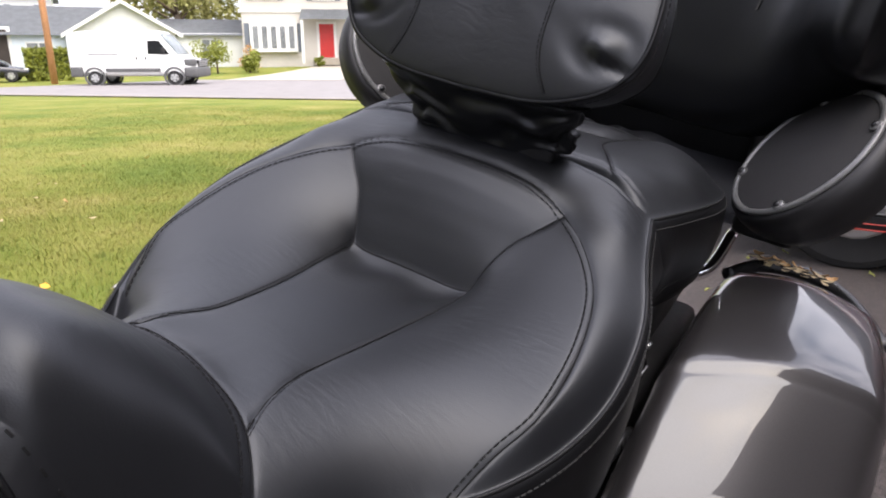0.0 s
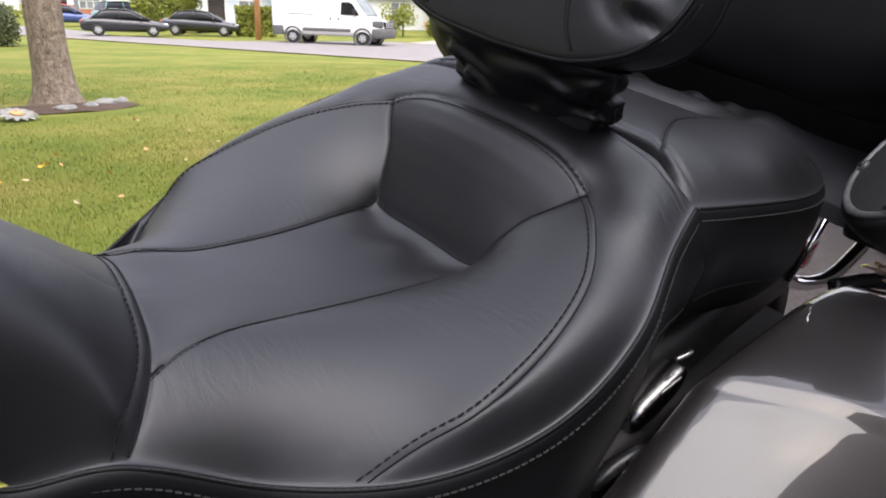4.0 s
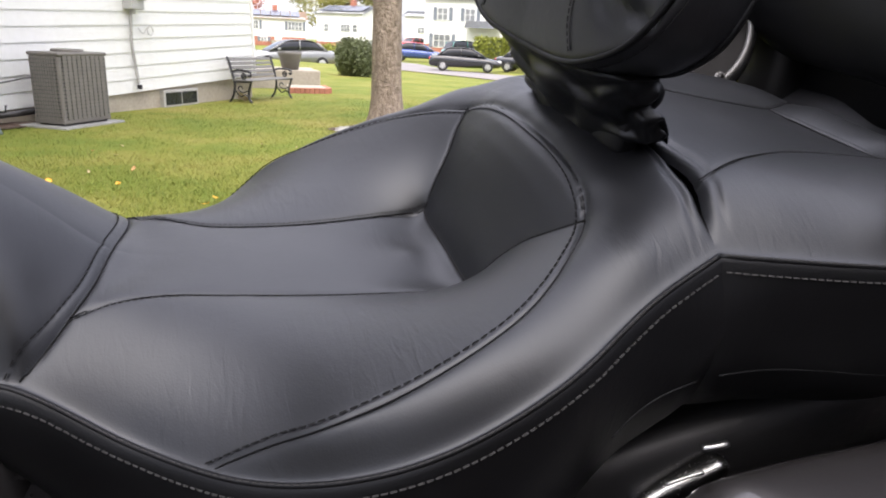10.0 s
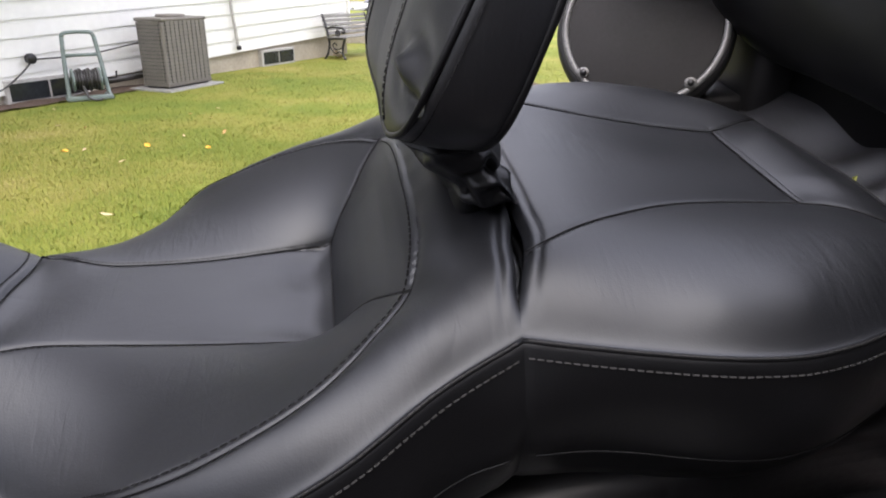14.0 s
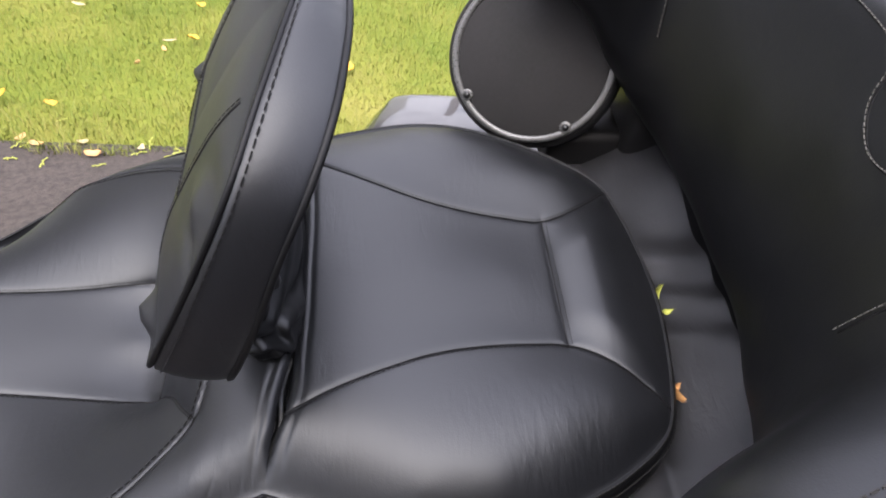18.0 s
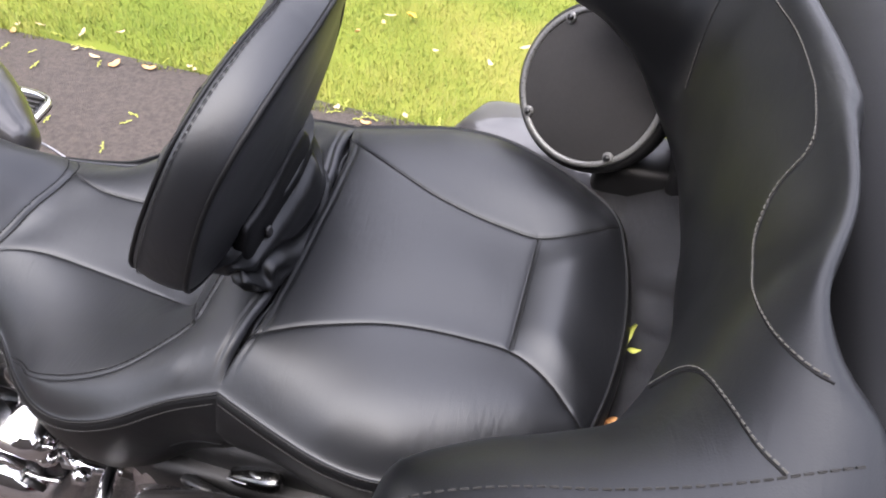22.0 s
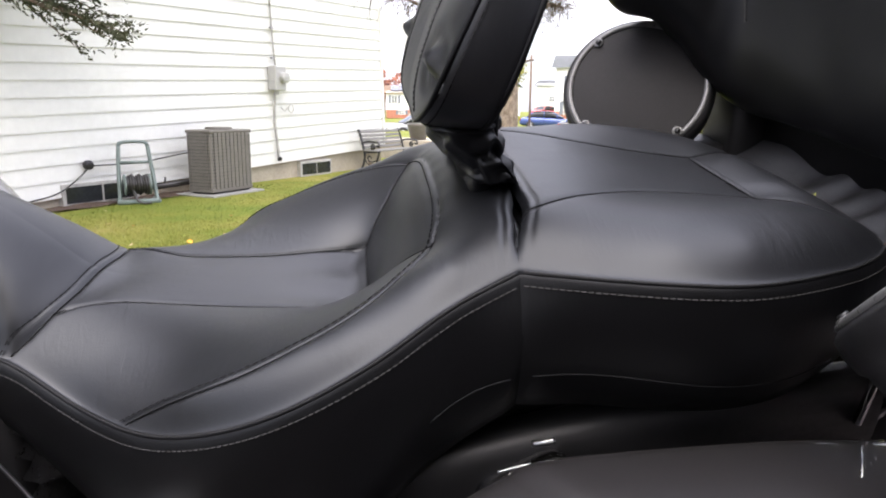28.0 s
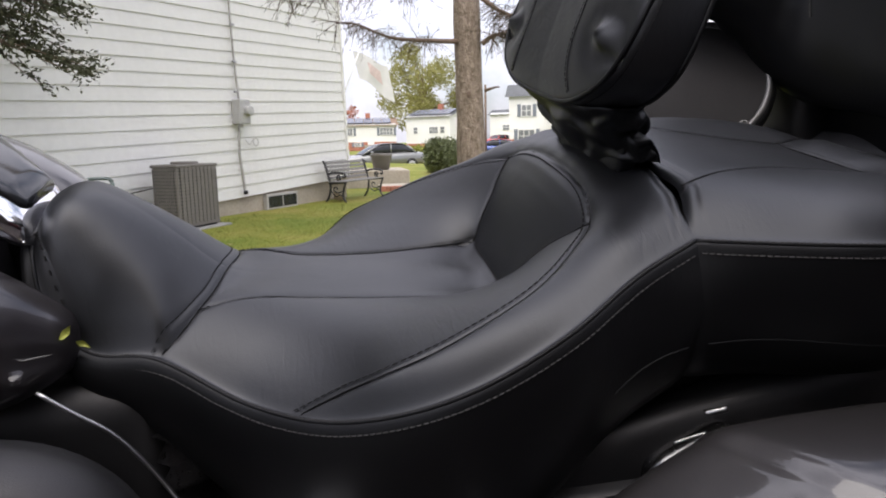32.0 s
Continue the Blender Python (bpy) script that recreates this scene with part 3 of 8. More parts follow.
def pass_h(q):
    """Height of the passenger's seat, with the roll across its rear end."""
    q = np.asarray(q, float)
    x, y = q[:, 0], np.abs(q[:, 1])
    reach = np.interp(x, [0.318, 0.355, 0.393, 0.411], [0.060, 0.076, 0.100, 0.10])
    side = np.clip((reach + 0.012 - y) / 0.050, 0, 1)
    up, down = np.clip((x - 0.317) / 0.040, 0, 1), np.clip((x - 0.350) / 0.061, 0, 1)
    rise_ = 0.0105 * np.sin(up * math.pi / 2) ** 0.9 * (1 - down * down * (3 - 2 * down))
    return pass_o(q) + rise_ * side * side * (3 - 2 * side)





def near_line(q, line):
    """Distance in plan from points to a polyline."""
    a, b = line[:-1, :2], line[1:, :2]
    ab = b - a
    best = np.full(len(q), 9.0)
    for i in range(len(a)):
        t = (((q - a[i]) @ ab[i]) / (ab[i] @ ab[i] + 1e-12)).clip(0, 1)
        best = np.minimum(best, np.hypot(*(q - a[i] - t[:, None] * ab[i]).T))
    return best


def parting(y):
    """Half the width of the split between the halves: it gapes beside the backrest."""
    y = np.abs(y)
    return 0.0007 * np.clip((0.152 - y) / 0.02, 0, 1) + 0.0028 * np.exp(-(((y - 0.105) / 0.022) ** 2))


def beside(line, away):
    """A line in plan that runs beside another."""
    t = np.gradient(line[:, :2], axis=0)
    t /= np.linalg.norm(t, axis=1)[:, None] + 1e-9
    out = line.copy()
    out[:, 0] -= t[:, 1] * away
    out[:, 1] += t[:, 0] * away
    return out


def cushion(name, rim, height, seams, ends, nx, ny, skirt, label):
    """A seat half: its top over the plan inside the rim, and the skirt that falls from the rim."""
    rimc = spline(rim, 200)
    lo, hi = ends
    u = np.linspace(0, 1, nx)
    xs = lo + (hi - lo) * u
    if name == "passenger_seat":
        xs = lo + (hi - lo) * np.sin(u * math.pi / 2)
    else:
        xs = hi + (lo - hi) * np.sin((1 - u) * math.pi / 2)
    order = np.argsort(rimc[:, 0])
    end = (1 - np.clip((xs - lo) / 0.06, 0, 1)) * (0.096 - lo) if name == "passenger_seat" else (1 - np.clip((hi - xs) / 0.06, 0, 1)) * (0.096 - hi)
    w = np.interp(xs + end, rimc[order, 0], rimc[order, 1])
    s = np.sin(np.linspace(-1, 1, ny) * math.pi / 2) * 0.45 + np.linspace(-1, 1, ny) * 0.55
    gap = spline(GAPL, 60)
    Q = np.stack([np.repeat(xs, ny), (w[:, None] * s[None]).ravel()], 1)
    # the edge at the split between the halves follows the split
    edge = np.interp(np.abs(Q[:, 1]), gap[::-1, 1], gap[::-1, 0])
    if name == "passenger_seat":
        f = np.clip((Q[:, 0] - lo) / 0.06, 0, 1)
        Q[:, 0] += (edge + parting(Q[:, 1]) - lo) * (1 - f)
    else:
        f = np.clip((hi - Q[:, 0]) / 0.06, 0, 1)
        Q[:, 0] += (edge - parting(Q[:, 1]) - hi) * (1 - f)
    z = height(Q)
    cut = np.zeros(len(Q))
    lips = np.zeros(len(Q))
    for line, depth, wide, lip in seams:
        for side in (1, -1):
            d = near_line(Q, skew(line * [1, side, 1]) if name == "rider_seat" else line * [1, side, 1])
            cut = np.maximum(cut, depth * np.exp(-d / wide))
            lips = np.maximum(lips, lip * np.exp(-(((d - 0.0042) / 0.0026) ** 2)))
    z += (lips - cut) * np.clip((np.repeat(w, ny) - np.abs(Q[:, 1])) / 0.02, 0, 1)
    # the lips roll down into the split
    d = np.abs(np.abs(Q[:, 0] - edge) - parting(Q[:, 1]))
    z -= (0.0075 * np.exp(-d / 0.0032) + 0.0015 * np.exp(-(((d - 0.009) / 0.002) ** 2))) * np.clip((0.158 - np.abs(Q[:, 1])) / 0.02, 0, 1)
    # the border keeps to the line of the welt
    rimz = np.interp(Q[:, 0], rimc[order, 0], rimc[order, 2])
    g = np.exp(-np.clip(np.repeat(w, ny) - np.abs(Q[:, 1]), 0, 1) / 0.0055) * np.clip((np.abs(Q[:, 1]) - 0.05) / 0.02, 0, 1)
    z = z * (1 - g) + rimz * g
    verts = [(a, b, c) for (a, b), c in zip(Q, z)]
    faces = [(i * ny + j, i * ny + j + 1, (i + 1) * ny + j + 1, (i + 1) * ny + j) for i in range(nx - 1) for j in range(ny - 1)]
    top = braw(name, verts, faces, LEATHER, None, label)
    # skirt round the outer border
    loop = [i * ny for i in range(nx)][::-1]
    if name == "passenger_seat":
        loop = [i * ny for i in range(nx)] + [(nx - 1) * ny + j for j in range(ny)] + [i * ny + ny - 1 for i in range(nx)][::-1]
    else:
        loop = [i * ny for i in range(nx)][::-1] + [j for j in range(ny)] + [i * ny + ny - 1 for i in range(nx)]
    B = np.array([verts[i] for i in loop])
    keep = [0]
    for i in range(1, len(B)):
        if np.linalg.norm(B[i] - B[keep[-1]]) > 0.0015:
            keep.append(i)
    B = B[keep]
    t = np.gradient(B[:, :2], axis=0)
    t = np.stack([np.convolve(np.pad(t[:, k], 4, mode="edge"), np.ones(9) / 9, "valid") for k in range(2)], 1)
    nrm = np.stack([t[:, 1], -t[:, 0]], 1)
    nrm /= np.linalg.norm(nrm, axis=1)[:, None] + 1e-9
    mid = np.array([(lo + hi) / 2, 0])
    if ((B[:, :2] - mid) * nrm).sum() < 0:
        nrm = -nrm
    # beside the split both halves fall straight down, so that their side panels meet
    for k, end in ((0, 1), (len(B) - 1, -1)):
        for step in range(14):
            f = max(0.0, 1 - step / 13)
            v = nrm[k + end * step] * (1 - f) + np.array([0.0, math.copysign(1.0, B[k][1])]) * f
            nrm[k + end * step] = v / np.linalg.norm(v)
    rows = []
    fall = np.interp(B[:, 0], [-0.36, -0.345, -0.325, -0.30, -0.26, -0.20, -0.07, 0.05, 0.10, 0.30, 0.41], [0.22, 0.25, 0.38, 0.5, 0.78, 1.0, 1.22, 1.0, 0.85, 0.85, 0.6])
    lap = np.zeros(len(B))
    lap[:5] = lap[-5:] = 0.0014 if name == "rider_seat" else -0.0014
    proud = 0.0003 if name == "rider_seat" else 0.0
    for out, drop in skirt:
        base = B.copy()
        fill = 0.011 * np.exp(-(((B[:, 0] - 0.096) / 0.034) ** 2)) * min(1.0, max(0.0, drop - 0.010) / 0.03)
        base[:, :2] += nrm * (out + proud + fill)[:, None]
        base[:, 0] += lap * min(1.0, out * 400 if out > 0 else (1.0 if drop else 0.0))
        base[:, 2] -= drop * fall
        rows.append(base)
    V = np.vstack(rows)
    n = len(B)
    F = [(r * n + i, r * n + i + 1, (r + 1) * n + i + 1, (r + 1) * n + i) for r in range(len(rows) - 1) for i in range(n - 1)]
    braw("seat_skirt", V, F, LEATHER2, top, "smooth black vinyl side panel")
    bead = B + np.c_[nrm * 0.0012, np.full(len(B), -0.0010)]
    bpart("welt", tube(bead[::3], 0.0017, 8), LEATHER2, top, "raised black piping")
    return top, B, nrm


SKIRT = [(0.0, 0.0), (0.0022, 0.0012), (0.0042, 0.0036), (0.0062, 0.0085), (0.0082, 0.018), (0.010, 0.042), (0.008, 0.072), (0.003, 0.100), (-0.006, 0.12), (-0.025, 0.135)]
NOSE = [(-0.3575, 0.0, 0), (-0.3545, 0.030, 0), (-0.348, 0.046, 0), (-0.340, 0.057, 0), (-0.331, 0.067, 0)]
CROSS = np.array([(-0.003, 0.0, 0), (-0.003, 0.06, 0)])
CROSSR = np.array([(0.318, 0.0, 0), (0.318, 0.063, 0)])
RINGL, FRONTL = spline(RING, 60), spline(FRONT, 30)
RINGO, FRONTO = beside(RINGL, -0.0050 * np.clip(0.45 + 0.55 * np.arange(60) / 16, 0, 1)), beside(FRONTL, -0.0056)
rider, rimf, rimn = cushion("rider_seat", WELT, rider_h, [(RINGL, 0.0022, 0.0017, 0.0), (RINGO, 0.0005, 0.0014, 0.0), (spline(PAN, 40), 0.0017, 0.0022, 0.0), (spline(BACKSIDE, 20), 0.0017, 0.0022, 0.0), (FRONTL, 0.0022, 0.0017, 0.0), (FRONTO, 0.0010, 0.0014, 0.0), (CROSS, 0.0020, 0.0026, 0.0), (spline(NOSE, 20), 0.0016, 0.002, 0.0006)], (-0.362, 0.112), 440, 360, SKIRT, "black stitched vinyl bucket seat for the rider")
pillion, rimr, rimrn = cushion("passenger_seat", WELTR, pass_h, [(spline(PASS, 60), 0.0017, 0.0022, 0.0), (CROSSR, 0.0018, 0.0034, 0.0)], (0.112, 0.411), 300, 360, SKIRT, "black stitched vinyl passenger seat behind the rider's")


def stitches(name, line, height, offset, parent, pitch=0.0062, size=0.0011, both=True, lift=0.0004, thread=None):
    """Single thread stitches along a seam, set to one side of it."""
    vs, fs = [], []
    L = float(np.linalg.norm(np.diff(line, axis=0), axis=1).sum())
    p = spline(line[:: max(1, len(line) // 40)], max(4, int(L / pitch)))
    t = np.gradient(p, axis=0)
    t /= np.linalg.norm(t, axis=1)[:, None]
    nn = np.stack([-t[:, 1], t[:, 0], 0 * t[:, 0]], 1)
    for side in (1, -1) if both else (1,):
        q = (p + nn * offset) * [1, side, 1]
        tt = t * [1, side, 1]
        z = height(q[:, :2]) if height else q[:, 2]
        tt = np.gradient(np.c_[q[:, :2], z], axis=0)
        tt /= np.linalg.norm(tt, axis=1)[:, None] + 1e-9
        for c, d, h in zip(q, tt, z):
            a = np.array([-d[1], d[0], 0.0])
            a /= np.linalg.norm(a) + 1e-9
            up = np.cross(d, a)
            up = up if up[2] > 0 else -up
            o = np.array([c[0], c[1], h + lift])
            k = len(vs)
            for e in (-0.36, 0.36):
                for m, g in ((-1, 0), (1, 0), (0, 1.0)):
                    vs.append(o + d * e * pitch + a * m * size + up * g * size)
            fs += [(k, k + 1, k + 4, k + 3), (k + 1, k + 2, k + 5, k + 4), (k + 2, k, k + 3, k + 5), (k, k + 2, k + 1), (k + 3, k + 4, k + 5)]
    ob = braw(name, vs, fs, thread or THREAD, parent, "black thread stitches", False)
    return ob


for side in (1, -1):
    flip = [1, side, 1]
    stitches("ring_stitching", skew(RINGO * flip), rider_h, 0.0, rider, 0.0056, 0.00065, both=False, lift=0.0001)
    stitches("pan_stitching", skew(spline(PAN, 40) * flip), rider_h, 0.0020 * side, rider, 0.0038, 0.0003, both=False, lift=-0.0004)
    stitches("back_stitching", spline(BACKSIDE, 20) * flip, rider_h, 0.0020 * side, rider, 0.0038, 0.0003, both=False, lift=-0.0004)
    stitches("passenger_stitching", spline(PASS, 60) * flip, pass_h, 0.0020 * side, pillion, 0.0038, 0.0003, both=False, lift=-0.0004)
whole = np.vstack([FRONTO, FRONTO[-2::-1] * [1, -1, 1]])
stitches("front_stitching", skew(whole), rider_h, 0.0, rider, 0.0052, 0.0006, both=False, lift=0.0)
NOSEO = spline([(-0.3608, 0.0, 0), (-0.3575, 0.028, 0), (-0.350, 0.0455, 0), (-0.3425, 0.0585, 0), (-0.333, 0.0695, 0)], 30)
stitches("nose_stitching", np.vstack([NOSEO[::-1], NOSEO[1:] * [1, -1, 1]]), rider_h, 0.0, rider, 0.0056, 0.0008, both=False, lift=0.0006)
stitches("cross_stitching", spline([(0.3215, -0.060, 0), (0.3215, 0.0, 0), (0.3215, 0.060, 0)], 30), pass_h, 0.0, pillion, 0.0038, 0.0003, both=False, lift=-0.0004)
for rim, nn, owner in ((rimf, rimn, rider), (rimr, rimrn, pillion)):
    low = rim.copy()
    low[:, :2] += nn * 0.0068
    low[:, 2] -= 0.0078
    stitches("welt_stitching", low[2:-2:2], None, 0.0, owner, 0.0046, 0.0007, both=False, lift=0.0, thread=THREAD2)
    high = rim.copy()
    high[:, :2] += nn * 0.0018
    high[:, 2] += 0.0004
    stitches("welt_stitching", high[2:-2:2], None, 0.0, owner, 0.0046, 0.0006, both=False, lift=0.0, thread=THREAD2)
# dark seam lines in the grooves
def seam_line(line, height, owner, side, dip, skip=0):
    p = spline(line, 90)[skip:] * [1, side, 1]
    p = skew(p) if owner == rider else p
    p[:, 2] = height(p[:, :2]) - dip
    bpart("seam", tube(p, 0.0005, 5), THREAD, owner, "sunken dark seam")


for side in (1, -1):
    for line, dip, skip in ((RING, 0.0016, 1), (PAN, 0.0008, 0), (BACKSIDE, 0.0008, 0), (FRONT, 0.0012, 3)):
        seam_line(line, rider_h, rider, side, dip, skip)
    seam_line(PASS, pass_h, pillion, side, 0.0008)
seam_line([(-0.0032, -0.059, 0), (-0.0032, 0.0, 0), (-0.0032, 0.059, 0)], rider_h, rider, 1, 0.0007)
seam_line([(0.318, -0.062, 0), (0.318, 0.0, 0), (0.318, 0.062, 0)], pass_h, pillion, 1, 0.0007)
bpart("seat_base", boxed(0.07, 0.15, -0.145, 0.145, 0.03, 0.083, 0.01), BLACKMETAL, pillion, "black base plate below the split")
# folded vinyl in the split between the halves
for side in (1, -1):
    for dx, r, ph in ((-0.002, 0.0046, 0.0), (0.0035, 0.0038, 2.0)):
        fold = spline([(0.113, side * 0.004, 0.096), (0.1115, side * 0.045, 0.096), (0.108, side * 0.085, 0.095), (0.103, side * 0.122, 0.091), (0.0985, side * 0.142, 0.083)], 60)
        u = np.linspace(0, 1, 60)
        fold[:, 0] += dx * np.sin(u * math.pi) + 0.0018 * np.sin(u * 17 + ph)
        fold[:, 2] += 0.0016 * np.sin(u * 19 + ph) - 0.009
        bpart("seat_fold", tube(fold, r * (0.85 + 0.15 * np.sin(u * 13 + ph)), 10), LEATHER3, pillion, "crumpled fold of vinyl in the split")


def drape(ob, start, way):
    """Where a ray in the motorcycle's axes first meets a part's surface."""
    me = ob.data
    key = ob.name
    if key not in TREES:
        TREES[key] = bvhtree.BVHTree.FromPolygons([v.co[:] for v in me.vertices], [p.vertices[:] for p in me.polygons])
    at = TREES[key].ray_cast(Vector(start) + Vector((0, 0, LIFT)), Vector(way).normalized())[0]
    return None if at is None else at - Vector((0, 0, LIFT))


TREES = {}
for owner, xs, zs in ((rider, (0.035, 0.055, 0.075, 0.09), (-0.018, -0.006, 0.003, 0.006)), (pillion, (0.105, 0.14, 0.18, 0.24, 0.29, 0.33), (0.007, 0.008, 0.007, 0.001, -0.002, 0.0))):
    skirt = [c for c in bike.children_recursive if c.parent == owner and c.name.startswith("seat_skirt")][0]
    for side in (1, -1):
        pts = [drape(skirt, (x, side * 0.6, z), (0, -side, 0)) for x, z in spline(list(zip(xs, zs)), 24)]
        pts = [p for p in pts if p is not None]
        if len(pts) > 3:
            bpart("lower_seam", tube(pts, 0.0008, 6), LEATHER2, owner, "faint seam along the side panel")


# --- the rider's backrest: a front and a rear welt, a band between them, padded faces
FW = [(0.0375, 0.0, 0.1518), (0.0359, 0.0597, 0.1549), (0.037, 0.0956, 0.1645), (0.0416, 0.1205, 0.1793), (0.0505, 0.1346, 0.2048), (0.0688, 0.1325, 0.2429), (0.0869, 0.1216, 0.279), (0.101, 0.1042, 0.3065), (0.1111, 0.0727, 0.3245), (0.1204, 0.0347, 0.3362), (0.1269, 0.0, 0.3404)]
BW = [(0.0804, 0.0, 0.1469), (0.0796, 0.052, 0.149), (0.08, 0.0916, 0.1553), (0.0819, 0.1186, 0.1668), (0.0884, 0.1353, 0.1879), (0.1043, 0.1332, 0.2288), (0.1191, 0.1197, 0.2676), (0.1342, 0.0989, 0.297), (0.1455, 0.0676, 0.316), (0.1511, 0.026, 0.3244), (0.1522, 0.0, 0.3254)]
half = np.array(FW), np.array(BW)
LOOPS = []
for h in half:
    c = spline(h, 110)
    LOOPS.append(np.vstack([c, c[-2:0:-1] * [1, -1, 1]]))
front_l, rear_l = LOOPS
fc, rc = front_l.mean(0), rear_l.mean(0)
fn = np.array([-0.93, 0.0, 0.36])
secs = []
for k, push in ((0.02, 0.013), (0.25, 0.0127), (0.40, 0.0122), (0.52, 0.0116), (0.60, 0.0110), (0.67, 0.0102), (0.73, 0.0093), (0.79, 0.0082), (0.84, 0.0070), (0.88, 0.0057), (0.91, 0.0046), (0.94, 0.0034), (0.965, 0.0023), (0.985, 0.0012), (1.0, -0.0006)):
    secs.append(fc + (front_l - fc) * k + fn * push)
for u in (0.06, 0.14, 0.3, 0.5, 0.7, 0.86, 0.94):
    mid = front_l * (1 - u) + rear_l * u
    out = mid - (fc * (1 - u) + rc * u)
    out[:, 0] = 0
    out /= np.linalg.norm(out, axis=1)[:, None] + 1e-9
    secs.append(mid + out * 0.0042 * math.sin(u * math.pi) ** 0.6)
for k, push in ((1.0, 0.0), (0.985, 0.0012), (0.93, 0.0030), (0.80, 0.0048), (0.55, 0.006), (0.02, 0.006)):
    secs.append(rc + (rear_l - rc) * k - fn * push)
# small dents and the two pinched places of the cover
secs = [np.array(q) for q in secs]
for q in secs[:15]:
    for side in (1, -1):
        # the cover pulls into a nub low on each side, with a short crease out to the edge
        for y0, z0, grow in ((0.104, 0.204, 1.0), (0.094, 0.282, 0.4)):
            d = np.hypot((q[:, 1] - side * y0), (q[:, 2] - z0) * 1.35)
            q += fn * grow * (0.0062 * np.exp(-((d / 0.0085) ** 2)) - 0.0030 * np.exp(-(((d - 0.021) / 0.009) ** 2)))[:, None]
            crease = np.exp(-(((q[:, 2] - z0 + 0.010 + 0.2 * (np.abs(q[:, 1]) - y0)) / 0.0032) ** 2)) * np.clip((side * q[:, 1] - y0 + 0.012) / 0.010, 0, 1)
            q -= fn * grow * (0.0040 * crease)[:, None]
backrest = bpart("rider_backrest", loft(secs), LEATHER, None, "padded black vinyl rider backrest")
for line, nm, off in ((front_l, "front", -0.004), (rear_l, "rear", 0.004)):
    bpart("backrest_piping", tube(line, 0.0019 if nm == "front" else 0.0024, 6, closed=True), LEATHER2, backrest, "raised piping along the edge of the pad")
# stitches on the band behind the front welt
band = front_l * 0.86 + rear_l * 0.14
cen = fc * 0.86 + rc * 0.14
outw = band - cen
outw[:, 0] = 0
outw /= np.linalg.norm(outw, axis=1)[:, None] + 1e-9
stitches("backrest_stitching", band + outw * 0.0036, None, 0.0, backrest, 0.0060, 0.0005, both=False, lift=0.0)
# seams of the inset panel on the front of the pad
for name, pts in (("panel_seam", [(0.072, 0.164), (0.062, 0.183), (0.057, 0.21), (0.059, 0.27), (0.064, 0.318)]), ("panel_seam", [(-0.072, 0.164), (-0.062, 0.183), (-0.057, 0.21), (-0.059, 0.27), (-0.064, 0.318)]), ("cross_seam", [(-0.057, 0.246), (0.0, 0.244), (0.057, 0.246)])):
    line = [drape(backrest, (-0.2, y, z), (1, 0, 0)) for y, z in spline(pts, 26)]
    line = np.array([p for p in line if p is not None])
    bpart(name, tube(line, 0.0007, 5), THREAD, backrest, "stitched panel seam")
    stitches("panel_stitching", line + [-0.0008, 0.0022, 0.0], None, 0.0, backrest, 0.0042, 0.0004, both=False, lift=0.0)
# crumpled sleeve at the foot
sl = []
for k in range(25):
    f = k / 24
    z = 0.094 + f * 0.060
    ring_ = []
    for i in range(120):
        a = i * math.tau / 120
        c, s_ = math.cos(a), math.sin(a)
        lean = noise.noise((c * 2.0, s_ * 2.0, f * 2.0)) * 0.5
        fold = 0.0042 * math.sin((f + lean * 0.6) * 13 + 1.5 * math.sin(a * 2 + 1)) * math.sin(f * math.pi) ** 0.5 + 0.0025 * noise.noise((c * 3, s_ * 3, f * 4))
        hx, hy = 0.021 + 0.011 * f * f + fold, 0.074 + 0.024 * f * f + fold
        ring_.append((0.098 - 0.030 * f + hx * math.copysign(abs(c) ** 0.7, c), hy * math.copysign(abs(s_) ** 0.7, s_) - 0.010 * (1 - f), z + (0.005 * noise.noise((c * 2, s_ * 2, 7)) + 0.018 * max(0.0, -s_)) * (1 - f)))
    sl.append(ring_)
bpart("sleeve", loft(sl), LEATHER3, backrest, "crumpled black vinyl sleeve over the post")
# pocket of folded vinyl low on the back of the pad
pk = []
for z, deep, hw, x0 in spline([(0.098, 0.012, 0.056, 0.094), (0.112, 0.013, 0.058, 0.095), (0.135, 0.013, 0.058, 0.097), (0.155, 0.010, 0.056, 0.101), (0.168, 0.007, 0.052, 0.105), (0.176, 0.002, 0.048, 0.108)], 16):
    pk.append([(x0 - 0.015 + deep * 0.5 + a, b * 1.2 - 0.006, z + 0.004 * math.sin(b * 60) * (z - 0.1) / 0.1) for a, b in superellipse(deep * 0.5 + 0.004, hw, 48, 4.5)])
bpart("rear_flap", loft(pk), LEATHER2, backrest, "folded vinyl flap at the back of the pad")
sb = bmesh.new()
bmesh.ops.create_uvsphere(sb, u_segments=12, v_segments=8, radius=0.005)
bmesh.ops.scale(sb, vec=(0.6, 1.0, 1.2), verts=sb.verts)
bmesh.ops.translate(sb, vec=(0.102, -0.044, 0.148), verts=sb.verts)
bpart("snap", sb, BLACKMETAL, backrest, "black metal snap")


